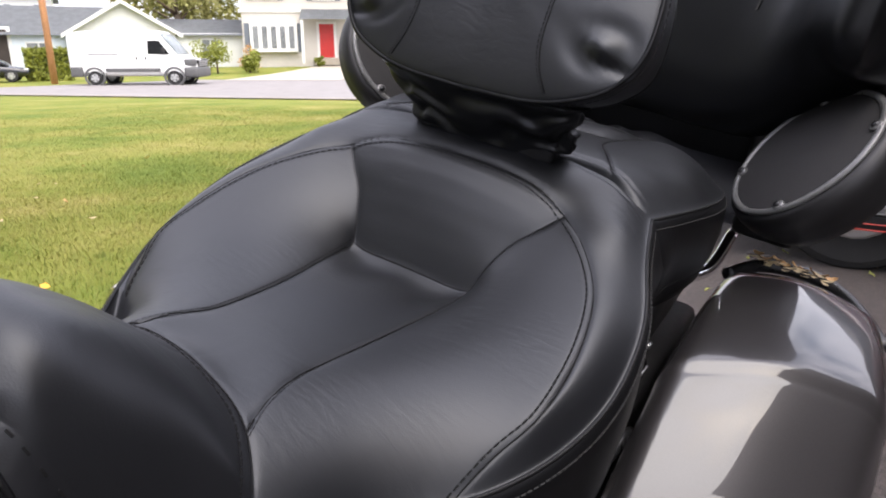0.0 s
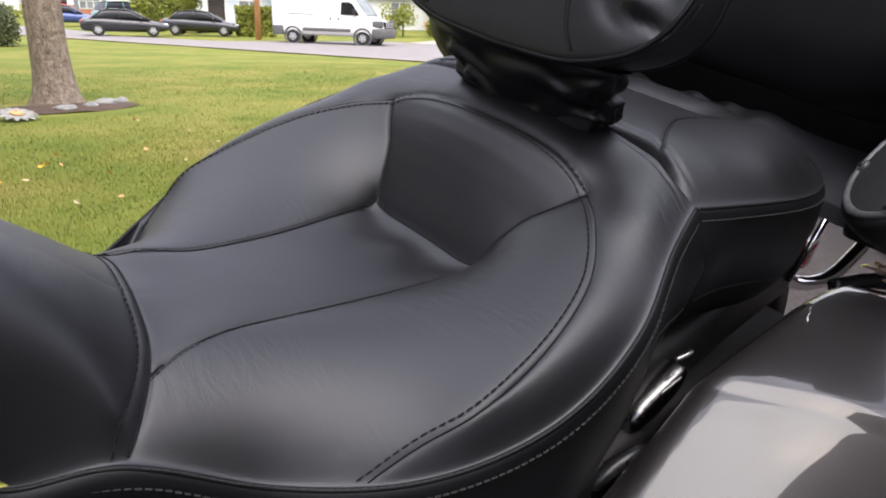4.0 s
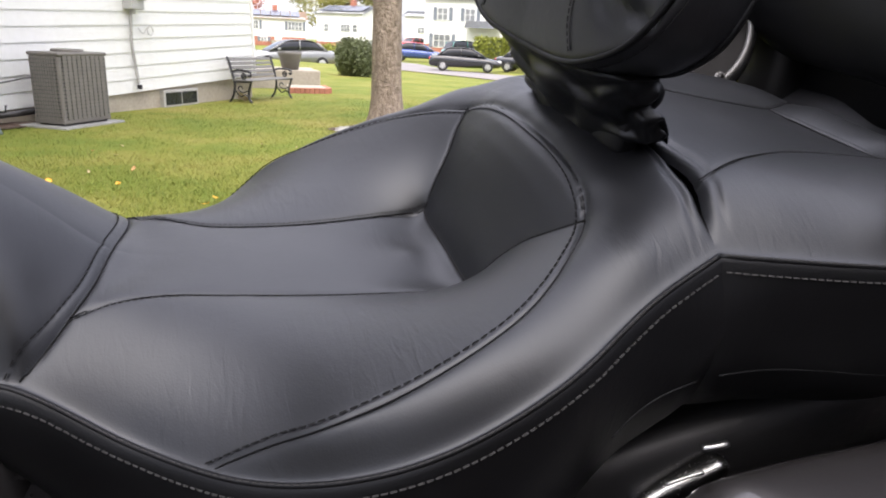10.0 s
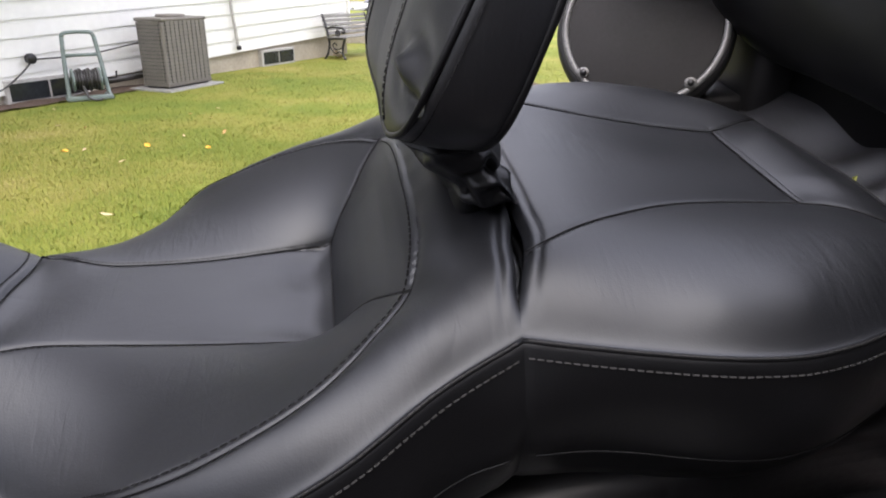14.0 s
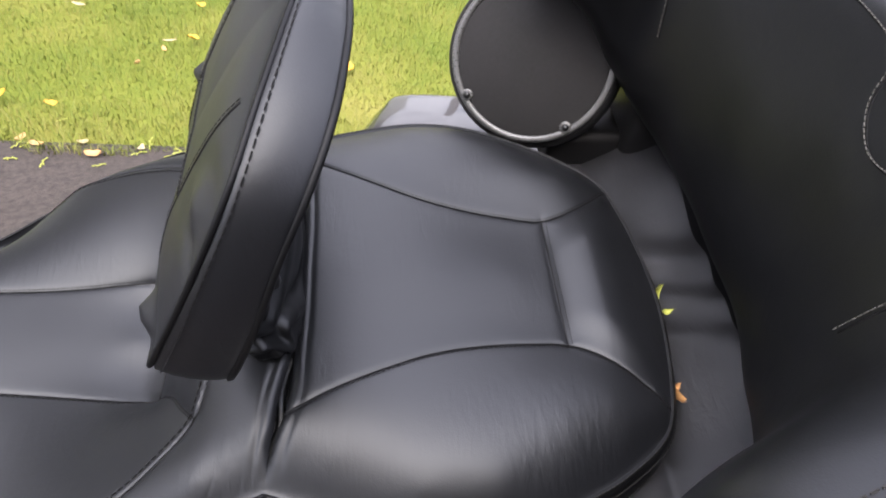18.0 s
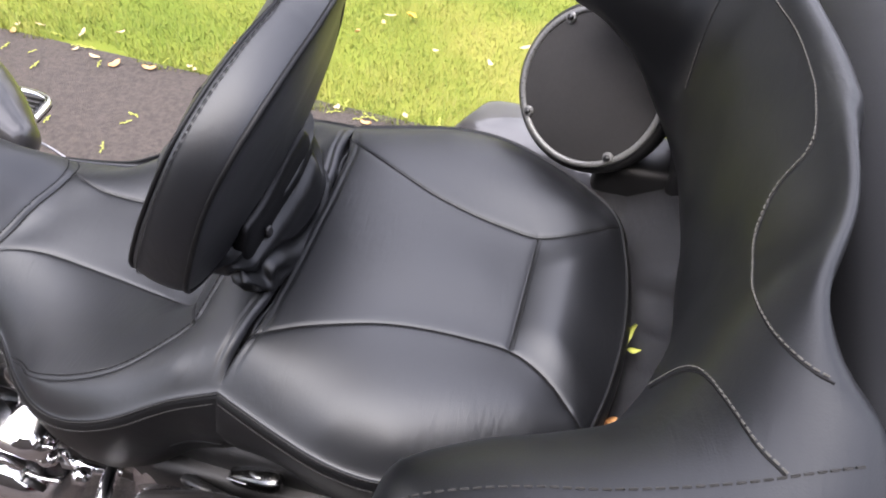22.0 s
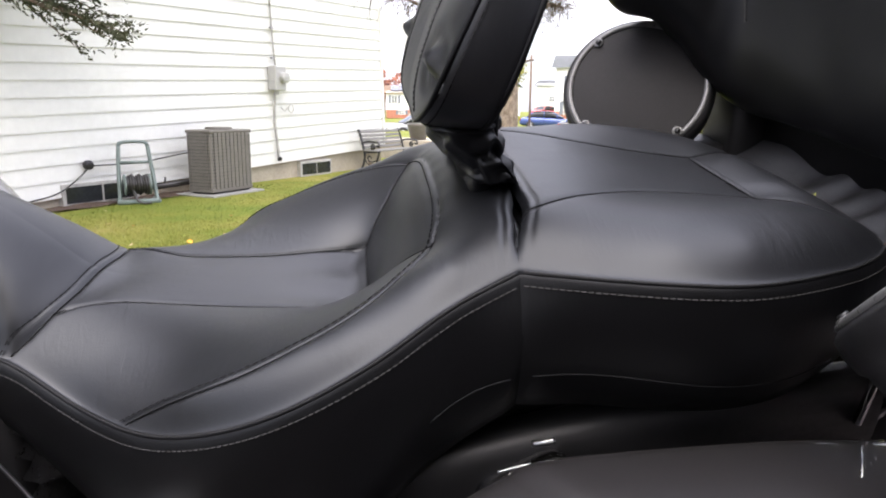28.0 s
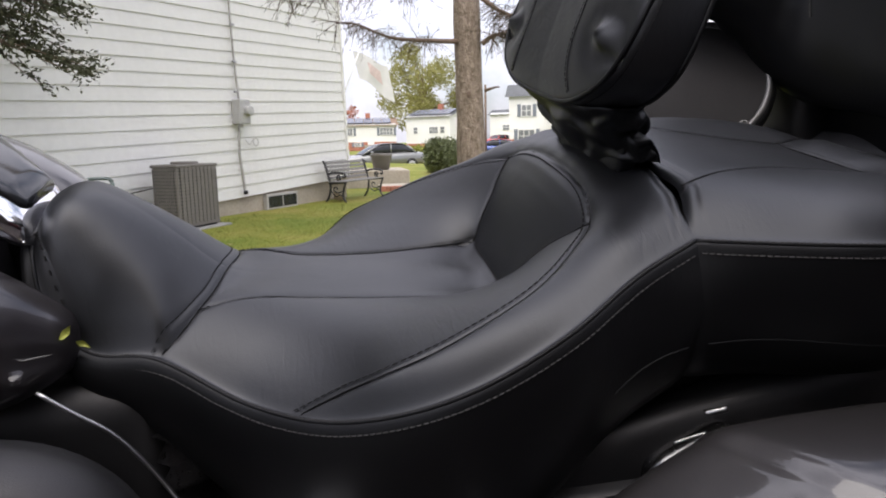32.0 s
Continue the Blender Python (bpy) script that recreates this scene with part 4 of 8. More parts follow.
# --- speaker pods either side of the passenger
def speaker_pod(side):
    n = Vector((-0.401, -0.74 * side, 0.54)).normalized()
    c = Vector((0.3325, 0.2476 * side, 0.122))
    x = Vector((0.886, -0.463 * side, 0.024))
    x = (x - n * x.dot(n)).normalized()
    y = n.cross(x)
    M = Matrix((x, y, n)).transposed().to_4x4()
    M.translation = c
    secs = []
    for r, h in ((0.072, -0.004), (0.084, 0.0), (0.0895, -0.004), (0.0915, -0.014), (0.0905, -0.026), (0.0875, -0.030), (0.0870, -0.040), (0.080, -0.054), (0.060, -0.066), (0.025, -0.070)):
        secs.append([M @ Vector((r * math.cos(a), r * math.sin(a), h)) for a in np.linspace(0, math.tau, 56, endpoint=False)])
    pod = bpart("speaker_pod", loft(secs), PLASTIC, None, "round black speaker pod beside the passenger seat")
    bpart("grille", disc(0.078, 0.008, 48, M @ Matrix.Translation((0, 0, -0.002)), 0.002), GRILLE, pod, "black cloth speaker grille")
    v, f = ring(0.0808, 0.0038, 64, 8, M @ Matrix.Translation((0, 0, 0.001)), 0.8)
    braw("trim_ring", v, f, RINGM, pod, "satin trim ring")
    for k in range(4):
        a = math.pi / 4 + k * math.pi / 2
        T = M @ Matrix.Translation((0.0766 * math.cos(a), 0.0766 * math.sin(a), 0.001))
        boss = bpart("screw_boss", disc(0.0062, 0.008, 18, T, 0.0015), RINGM, pod)
        bpart("screw", disc(0.0036, 0.003, 10, T @ Matrix.Translation((0, 0, 0.0042))), BLACKMETAL, boss, "dark steel screw")
    foot = [[(0.402 + a, side * 0.236 + b, z) for a, b in superellipse(hx, hy, 32, 6)] for hx, hy, z in ((0.044, 0.034, 0.012), (0.046, 0.036, 0.018), (0.045, 0.034, 0.05), (0.040, 0.030, 0.058))]
    bpart("bracket", loft(foot), PLASTIC, pod, "black plastic pod base")
    return pod


speaker_pod(1)
speaker_pod(-1)

# --- the tour pack: its lid cover and padded wrap-round backrest
deck = [[(x, y, 0.018 + 0.75 * min(0.16, max(0.0, x - 0.400)) + 0.0034 * math.sin(y * 78 + x * 60 + 2.6 * math.sin(y * 19) + 3 * noise.noise((x * 9, y * 9, 1))) * (0.5 + 0.5 * math.sin(y * 17 + 1)) + 0.009 * noise.noise((x * 14, y * 14, 3))) for y in np.linspace(-0.26, 0.26, 180)] for x in np.linspace(0.36, 0.62, 80)]
db = loft(deck, closed=False, cap=False)
bmesh.ops.solidify(db, geom=db.faces[:], thickness=0.02)
bpart("rack_cover", db, DUSTY, None, "dusty creased grey vinyl cover behind the seat")
# along the pad: inner edge in plan, lower and upper height, lean of its face, depth
U = [(0.286, 0.274, 0.214, 0.325, 0.0, 0.06), (0.296, 0.256, 0.203, 0.340, 0.0, 0.10), (0.330, 0.230, 0.196, 0.350, 0.002, 0.12), (0.366, 0.213, 0.168, 0.352, 0.006, 0.11), (0.396, 0.197, 0.124, 0.350, 0.012, 0.085), (0.415, 0.170, 0.104, 0.344, 0.016, 0.07), (0.427, 0.118, 0.104, 0.338, 0.022, 0.06), (0.432, 0.058, 0.104, 0.334, 0.028, 0.06), (0.432, 0.0, 0.104, 0.333, 0.030, 0.06)]


# the near half has a fuller corner and a lower, rounder arm
UN = [(0.280, 0.262, 0.214, 0.312, 0.0, 0.06), (0.292, 0.244, 0.203, 0.320, 0.0, 0.10), (0.325, 0.224, 0.196, 0.325, 0.002, 0.12), (0.360, 0.204, 0.168, 0.328, 0.006, 0.13), (0.384, 0.182, 0.124, 0.330, 0.012, 0.15), (0.400, 0.156, 0.104, 0.334, 0.016, 0.14), (0.417, 0.114, 0.104, 0.336, 0.022, 0.07), (0.431, 0.058, 0.104, 0.334, 0.028, 0.06), (0.432, 0.0, 0.104, 0.333, 0.030, 0.06)]


def tilt(y):
    """Rise of the crest: the middle cushion stands tall, the arms lie lower."""
    return float(np.interp(y, [-0.28, -0.21, -0.16, -0.10, 0.0, 0.15, 0.28], [0.0, 0.002, 0.006, 0.012, 0.006, -0.020, -0.036]))


def wrap_pad():
    """The U-shaped pad."""
    half, near = spline(U, 56), spline(UN, 56)
    run = np.vstack([half, near[-2::-1] * [1, -1, 1, 1, 1, 1]])
    t = np.gradient(run[:, :2], axis=0)
    t /= np.linalg.norm(t, axis=1)[:, None]
    out = np.stack([-t[:, 1], t[:, 0]], 1)
    if out[len(out) // 2][0] < 0:
        out = -out
    secs = []
    for i, (x, y, lo, hi, lean, deep) in enumerate(run):
        e = min(1.0, min(i, len(run) - 1 - i) / 6)
        deep = deep * math.sqrt(max(0.05, e * (2 - e)))
        mid, hh = (lo + hi) / 2, (hi - lo) / 2 * (0.72 + 0.28 * math.sqrt(e * (2 - e)))
        arm = min(1.0, max(0.0, (abs(y) - 0.15) / 0.06))
        back = float(np.interp(y, [-0.15, -0.10, -0.05, 0.03], [0, 1, 1, 0]))
        ring_ = []
        for a, b in superellipse(1.0, 1.0, 64, 2.8):
            puff = 0.010 * math.cos(b * 1.5) * (1 - a) / 2 + 0.0025 * noise.noise((x * 14, y * 14, b * 2))
            d = deep * (a + 1) / 2 + lean * (b + 1) / 2 - puff * e + 0.06 * arm * e * max(0.0, a) * (1 - b) / 2
            lift = a if a < 0.1 else 0.1 - 0.9 * (a - 0.1)
            ring_.append((x + out[i, 0] * d, y + out[i, 1] * d, mid + hh * b + (b + 1) / 2 * ((0.030 if y > 0 else 0.006) * lift * arm + tilt(y) - (1 - arm) * (0.07 * (1 - back) * max(0.0, a + 0.1) ** 1.3 + 0.16 * back * max(0.0, a + 0.35) ** 1.1))))
        secs.append(ring_)
    return loft(secs)


padm = wrap_pad()
pad = bpart("tour_pack_backrest", padm, LEATHER3, None, "thick black vinyl wrap-round passenger backrest")
# the seams of the pad: one slanting up each arm, one round each end of the tall middle cushion
for side in (1, -1):
    flip = np.array([1, side, 1])
    runs = [("arm_seam", [(0.415, 0.169, 0.205), (0.414, 0.181, 0.245), (0.417, 0.193, 0.278), (0.431, 0.203, 0.306)], (1, 0, 0))]
    if side > 0:
        runs.append(("cushion_seam", [(0.4375, 0.188, 0.306), (0.450, 0.149, 0.309), (0.4617, 0.110, 0.313), (0.4687, 0.0656, 0.3167), (0.4704, 0.0318, 0.3196), (0.4665, -0.010, 0.318), (0.4546, -0.0289, 0.2952), (0.4483, -0.0593, 0.2837), (0.4445, -0.1015, 0.300), (0.4345, -0.1419, 0.327), (0.439, -0.160, 0.336), (0.4526, -0.1715, 0.338), (0.468, -0.176, 0.335)], (0.8, 0, -0.5)))
    else:
        runs = [("arm_seam", [(0.405, 0.150, 0.40), (0.4144, 0.160, 0.40), (0.424, 0.188, 0.40), (0.433, 0.208, 0.40), (0.443, 0.219, 0.40)], (0.0, 0, -1.0))]
    for nm, pts, way in runs:
        way = np.array(way, float)
        line = [drape(pad, (q * flip) - way * 0.05, way) for q in spline(pts, 24 * len(pts) // 4 + 8)]
        line = np.array([q for q in line if q is not None])
        if len(line) > 6:
            bpart(nm, tube(line, 0.0007, 6), THREAD, pad, "sewn seam")
            stitches("seam_stitching", line + [-0.0008, 0.0022, 0.0004], None, 0.0, pad, 0.0040, 0.0006, both=False, lift=0.0002, thread=THREAD3)
    if side > 0:
        arm, way = np.array([(0.3162, 0.2277, 0.2334), (0.3186, 0.2272, 0.2507), (0.3272, 0.2291, 0.2675), (0.339, 0.2319, 0.2791), (0.352, 0.2326, 0.2864), (0.375, 0.233, 0.298)]), np.array((0.5, 0.3, -0.8))
    else:
        arm, way = np.array([(0.300, 0.262, 0.40), (0.325, 0.253, 0.40), (0.349, 0.246, 0.40), (0.386, 0.238, 0.40), (0.43, 0.224, 0.40), (0.47, 0.208, 0.40)]), np.array((0.0, 0.0, -1.0))
    line = [drape(pad, (q * flip) - way * 0.04, way) for q in spline(arm, 30)]
    line = np.array([q for q in line if q is not None])
    if len(line) > 6:
        stitches("arm_stitching", line, None, 0.0, pad, 0.005, 0.0006, both=False, lift=0.0003, thread=THREAD2)
for side in (1, -1):
    bpart("pack_corner", boxed(0.435, 0.52, min(side * 0.185, side * 0.275), max(side * 0.185, side * 0.275), 0.01, 0.235, 0.015, 3), PLASTIC, None, "dark plastic corner housing beside the speaker pod")
box_ = [[(0.735 + a, b, z) for a, b in superellipse(hx, hy, 48, 6)] for hx, hy, z in ((0.24, 0.25, 0.0), (0.262, 0.285, 0.02), (0.268, 0.295, 0.10), (0.268, 0.295, 0.24), (0.262, 0.288, 0.288), (0.245, 0.27, 0.312), (0.19, 0.22, 0.335), (0.10, 0.14, 0.345))]
bpart("tour_pack", loft(box_), LEATHER2, None, "dark tour pack trunk behind the backrest")

# --- saddlebags: a lid with a cross ridge, sloping front face and sharp shoulders
for side in (1, -1):
    def lid_section(x, drop, w):
        pts = []
        for y, z in ((0.206, -0.165), (0.207, -0.075), (0.210, -0.046), (0.219, -0.030), (0.235, -0.0225), (0.295, -0.012), (0.350, -0.020), (0.374, -0.030), (0.388, -0.050), (0.393, -0.080), (0.395, -0.165)):
            yy = 0.30 + (y - 0.30) * w
            pts.append((yy, z if z <= -0.165 else max(-0.163, z - drop * (1 if z > -0.07 else 0.6))))
        return [(x + (y - 0.22) * 0.45 * max(0.0, min(1.0, (0.30 - x) / 0.2)), side * y, z) for y, z in spline(pts, 64)]
    front = [(-0.035, 0.125, 0.95), (-0.03, 0.105, 0.965), (-0.01, 0.080, 0.98), (0.04, 0.040, 0.99), (0.075, 0.0175, 0.995), (0.086, 0.0125, 1.0)]
    rear = [(0.090, 0.0075, 1.0), (0.10, 0.0045, 1.0), (0.14, 0.001, 1.0), (0.22, 0.0, 1.0), (0.30, 0.002, 0.995), (0.37, 0.010, 0.975), (0.405, 0.024, 0.95), (0.425, 0.05, 0.92), (0.435, 0.10, 0.89), (0.437, 0.135, 0.88)]
    if side > 0:
        # the far lid is shorter ahead of its ridge
        front, rear = ([(0.25 - (0.25 - x) * 0.64 if x < 0.25 else x, d, w) for x, d, w in r] for r in (front, rear))
    rows = np.vstack([spline(front, 30), spline(rear, 44)])
    lid = bpart("saddlebag", loft([lid_section(*r) for r in rows]), PAINT, None, "glossy charcoal grey saddlebag lid")
    body = [[(x, side * (0.30 + a), z) for x, a in ((0.205 + p, q) for p, q in superellipse(hx, hy, 40, 5))] for hx, hy, z in ((0.235, 0.092, -0.170), (0.24, 0.094, -0.25), (0.22, 0.088, -0.40), (0.17, 0.07, -0.46))]
    bpart("case", loft(body), PAINT if side < 0 else PAINTF, lid, "saddlebag case")
    bpart("seal", tube([(0.205 + a, side * (0.30 + b), -0.168) for a, b in superellipse(0.237, 0.097, 48, 5)], 0.006, 6, closed=True), BLACKMETAL, lid, "black rubber lid seal")
    lip = spline([(0.375, side * 0.215, -0.045), (0.418, side * 0.245, -0.036), (0.435, side * 0.30, -0.034), (0.420, side * 0.345, -0.043), (0.36, side * 0.39, -0.062)], 40)
    bpart("rear_rail", tube(lip + [0.012, 0, -0.006], 0.006, 8), CHROME, lid, "chrome rail along the rear edge of the lid")
    bpart("rear_seal", tube(lip, 0.0085, 8), BLACKMETAL, lid, "black rubber strip at the rear edge of the lid")
    bpart("guard_rail", tube(spline([(-0.075, side * 0.20, -0.145), (-0.055, side * 0.235, -0.125), (-0.04, side * 0.29, -0.135), (-0.03, side * 0.36, -0.16), (-0.03, side * 0.385, -0.23)], 24), 0.008, 10), CHROME, lid, "chrome saddlebag guard")

# --- tank, console, side covers, fender, frame, wheels
tank = [[(x, a, z + b) for a, b in superellipse(hy, hz, 48, 2.3)] for x, z, hy, hz in spline([(-0.42, 0.02, 0.10, 0.05), (-0.44, 0.03, 0.15, 0.085), (-0.47, 0.04, 0.18, 0.10), (-0.58, 0.05, 0.19, 0.115), (-0.75, 0.06, 0.175, 0.11), (-0.88, 0.06, 0.10, 0.08)], 30)]
tk = bpart("fuel_tank", loft(tank), PAINT, None, "charcoal grey metallic fuel tank")
con = [[(x, a, z + b) for a, b in superellipse(hy, hz, 32, 3)] for x, z, hy, hz in spline([(-0.356, 0.064, 0.036, 0.010), (-0.362, 0.070, 0.046, 0.018), (-0.385, 0.088, 0.052, 0.024), (-0.42, 0.112, 0.056, 0.026), (-0.50, 0.150, 0.06, 0.026), (-0.62, 0.175, 0.06, 0.024), (-0.72, 0.17, 0.03, 0.012)], 28)]
bpart("console", loft(con), CHROME, tk, "chrome tank console")
pan_ = [[(x, a, z + b) for a, b in superellipse(hy, hz, 32, 3)] for x, z, hy, hz in spline([(-0.360, 0.088, 0.030, 0.006), (-0.385, 0.110, 0.040, 0.009), (-0.42, 0.135, 0.044, 0.010), (-0.55, 0.185, 0.046, 0.012), (-0.68, 0.19, 0.03, 0.010)], 24)]
bpart("console_panel", loft(pan_), DARKGLASS, tk, "dark glossy console panel")
for side in (1, -1):
    ahead, wide = (0.014, 0.022) if side > 0 else (0.0, 0.0)
    lobe = [[(x + ahead, side * (y + wide + a), z + b) for a, b in superellipse(hy, hz, 36, 2.2)] for x, y, z, hy, hz in spline([(-0.327, 0.074, -0.002, 0.006, 0.008), (-0.331, 0.075, -0.002, 0.018, 0.019), (-0.343, 0.078, 0.0, 0.027, 0.029), (-0.366, 0.088, 0.008, 0.040, 0.045), (-0.405, 0.100, 0.022, 0.056, 0.062), (-0.46, 0.108, 0.036, 0.068, 0.075), (-0.53, 0.10, 0.042, 0.075, 0.08)], 28)]
    bpart("tank_lobe", loft(lobe), PAINT if side > 0 else PAINTF, tk, "rounded rear end of the tank beside the seat")
    cov = [[(x, side * (y + b), z + a) for a, b in superellipse(hz, 0.02, 28, 3.5)] for x, y, z, hz in spline([(-0.30, 0.115, -0.24, 0.05), (-0.26, 0.125, -0.235, 0.085), (-0.15, 0.15, -0.245, 0.10), (-0.05, 0.155, -0.25, 0.09), (-0.01, 0.15, -0.26, 0.05)], 18)]
    bpart("side_cover", loft(cov), PAINT, None, "glossy painted side cover under the seat")
    bpart("frame_strip", tube(spline([(-0.345, side * 0.118, -0.018), (-0.324, side * 0.121, -0.035), (-0.30, side * 0.121, -0.057), (-0.277, side * 0.121, -0.096), (-0.251, side * 0.123, -0.154), (-0.23, side * 0.125, -0.21)], 30), 0.0016, 8), STEEL, None, "thin steel strip along the frame")
    bpart("seat_strut", tube([(0.362, side * 0.186, 0.020), (0.362, side * 0.178, -0.055)], 0.0034, 8), CHROME, None, "short chrome strut below the speaker pod")
for side in (1, -1):
    # a short grey trim box, a chrome dome and small bright fittings between seat and bag
    hous = [[(x, side * (y + a), z + b) for a, b in superellipse(hy, hz, 24, 3)] for x, y, z, hy, hz in spline([(0.070, 0.178, -0.100, 0.006, 0.006), (0.076, 0.179, -0.096, 0.011, 0.012), (0.100, 0.181, -0.084, 0.012, 0.014), (0.125, 0.182, -0.072, 0.011, 0.012), (0.134, 0.183, -0.068, 0.005, 0.005)], 16)]
    fit = bpart("shock_cover", loft(hous), DULLMETAL, None, "small dull metal cover with a chrome edge beside the saddlebag")
    bpart("chrome_edge", tube(spline([(0.082, side * 0.194, -0.063), (0.094, side * 0.195, -0.059), (0.105, side * 0.196, -0.056)], 12), 0.0012, 6), STEEL, fit)
    bpart("fitting", tube(spline([(0.108, side * 0.186, -0.047), (0.116, side * 0.19, -0.043), (0.122, side * 0.19, -0.042)], 8), 0.0024, 8), STEEL, None, "small steel fitting")
    bpart("inner_panel", boxed(-0.06, 0.40, min(side * 0.13, side * 0.196), max(side * 0.13, side * 0.196), -0.32, -0.105, 0.012), PLASTIC, None, "black inner panel beside the saddlebag")
    bpart("under_tray", loft([[(x, side * (0.155 + a), -0.10 + z + b) for a, b in superellipse(0.022, 0.035, 24, 3)] for x, z in ((-0.15, -0.05), (0.0, -0.01), (0.2, 0.03), (0.38, 0.045))]), PLASTIC, None, "black plastic tray under the seat")
    bpart("tail_tube", tube(spline([(0.40, side * 0.13, -0.02), (0.45, side * 0.15, -0.09), (0.52, side * 0.18, -0.10), (0.60, side * 0.19, -0.06)], 24), 0.009, 10), CHROME, None, "chrome support tube behind the seat")
    bpart("support_strut", tube([(0.43, side * 0.118, -0.10), (0.50, side * 0.122, -0.03)], 0.006, 8), CHROME, None, "chrome strut")
    bpart("red_reflector", loft([[(0.52 + a, side * (0.145 + b), z) for a, b in superellipse(0.018, 0.010, 20, 3)] for z in (-0.095, -0.088, -0.070, -0.064)]), REDLENS, None, "red side reflector")
    bpart("frame_tube", tube(spline([(-0.025, side * 0.180, -0.092), (-0.06, side * 0.185, -0.18), (-0.131, side * 0.185, -0.367), (-0.20, side * 0.17, -0.48)], 20), 0.0115, 14), CHROME, None, "upright chrome tube under the seat")
    hornc = [[(x, side * (0.178 + a), z + b) for a, b in superellipse(r, r, 28, 2.4)] for x, z, r in spline([(-0.385, -0.190, 0.012), (-0.38, -0.192, 0.024), (-0.30, -0.218, 0.026), (-0.225, -0.248, 0.025), (-0.212, -0.254, 0.020), (-0.208, -0.256, 0.006)], 24)]
    bpart("horn_cover", loft(hornc), CHROME, None, "polished chrome cover beside the engine")
    bpart("mounting_nut", disc(0.011, 0.02, 6, pose(-0.200, side * 0.185, -0.272, 0, 70, 0), 0.002), STEEL, None, "steel nut below the chrome cover")
    dome = [[(-0.40 + a, side * y, -0.47 + b) for a, b in superellipse(r, r, 40, 2)] for y, r in spline([(0.13, 0.105), (0.20, 0.108), (0.225, 0.098), (0.238, 0.06), (0.242, 0.006)], 18)]
    bpart("engine_cover", loft(dome), CHROME, None, "round polished chrome engine cover")
bpart("seat_base", boxed(0.02, 0.28, -0.135, 0.135, -0.085, 0.02, 0.015, 2), PLASTIC, None, "black plastic base under the seat")
fender = []
for a in np.linspace(-0.5, 2.3, 26):
    fender.append([(0.42 + 0.36 * math.sin(a), y, -0.44 + 0.36 * math.cos(a) + 0.02 * (1 - (y / 0.11) ** 2)) for y in np.linspace(-0.11, 0.11, 13)])
fb2 = loft(fender, closed=False, cap=False)
bmesh.ops.solidify(fb2, geom=fb2.faces[:], thickness=0.006)
bpart("rear_fender", fb2, PAINTF, None, "dark rear fender")


def bike_wheel(x, r):
    v, f = ring(r - 0.06, 0.06, 48, 12, pose(x, 0, -LIFT + r, 90, 0, 0))
    w = braw("wheel", v, f, TYRE, None, "black tyre on a cast wheel")
    bpart("rim", disc(r - 0.10, 0.07, 32, pose(x, 0, -LIFT + r, 90, 0, 0), 0.01), BLACKMETAL, w, "black cast rim")


bike_wheel(0.42, 0.32)
bike_wheel(-1.22, 0.33)
bpart("frame_cover", boxed(-0.56, -0.275, -0.10, 0.10, -0.26, -0.035, 0.03, 3), PLASTIC, None, "black plastic frame cover under the tank")
eng = bmesh.new()
box(eng, -0.62, -0.18, -0.14, 0.14, -0.56, -0.20, 0.03)
bpart("engine", eng, BLACKMETAL, None, "black engine block")
for x in (-0.52, -0.33):
    cyl = [[(x + a + (z + 0.2) * (0.5 if x < -0.4 else -0.4) * -0.4, b, z + 0.0) for a, b in superellipse(0.085 + 0.008 * (k % 2), 0.085 + 0.008 * (k % 2), 28, 4)] for k, z in enumerate(np.linspace(-0.28, -0.08, 18))]
    bpart("cylinder", loft(cyl), BLACKMETAL, None, "finned engine cylinder")
bpart("air_cleaner", disc(0.10, 0.08, 48, pose(-0.365, -0.19, -0.115, 90, 0, 0), 0.03), PLASTIC, None, "round black air cleaner cover")
bpart("rocker_cover", loft([[(x, -0.185 + a, -0.150 + b) for a, b in superellipse(r, r * 0.8, 28, 3)] for x, r in ((-0.255, 0.02), (-0.25, 0.032), (-0.18, 0.034), (-0.165, 0.03), (-0.16, 0.015))]), CHROME, None, "chrome rocker cover below the seat")
bpart("chrome_pipe", tube(spline([(-0.018, -0.175, -0.08), (-0.035, -0.185, -0.14), (-0.055, -0.195, -0.22), (-0.07, -0.20, -0.32)], 20), 0.010, 12), CHROME, None, "chrome upright tube below the seat")
bpart("chrome_bracket", tube(spline([(-0.165, -0.19, -0.20), (-0.135, -0.20, -0.19), (-0.10, -0.19, -0.215)], 12), 0.008, 10), CHROME, None, "small chrome bracket")
for nut in ((-0.175, -0.205, -0.185), (-0.125, -0.212, -0.185)):
    kb = bmesh.new()
    bmesh.ops.create_uvsphere(kb, u_segments=14, v_segments=10, radius=0.011)
    bmesh.ops.translate(kb, vec=nut, verts=kb.verts)
    bpart("acorn_nut", kb, CHROME, None, "chrome acorn nut")
bpart("cable", tube(spline([(0.06, -0.17, -0.20), (0.02, -0.19, -0.13), (0.04, -0.20, -0.105), (0.075, -0.205, -0.11), (0.09, -0.20, -0.16)], 30), 0.007, 8), BLACKMETAL, None, "black cable loop")
bpart("fork", tube([(-1.22, 0.10, -0.42), (-0.92, 0.10, 0.10)], 0.026, 10), CHROME, None)
bpart("fork", tube([(-1.22, -0.10, -0.42), (-0.92, -0.10, 0.10)], 0.026, 10), CHROME, None)
bpart("side_stand", tube([(-0.45, -0.12, -0.55), (-0.50, -0.30, -0.695)], 0.014, 8), BLACKMETAL, None, "black side stand")
fbm = bmesh.new()
box(fbm, -1.03, -0.825, 0.445, 0.545, -0.452, -0.430, 0.02, 3)
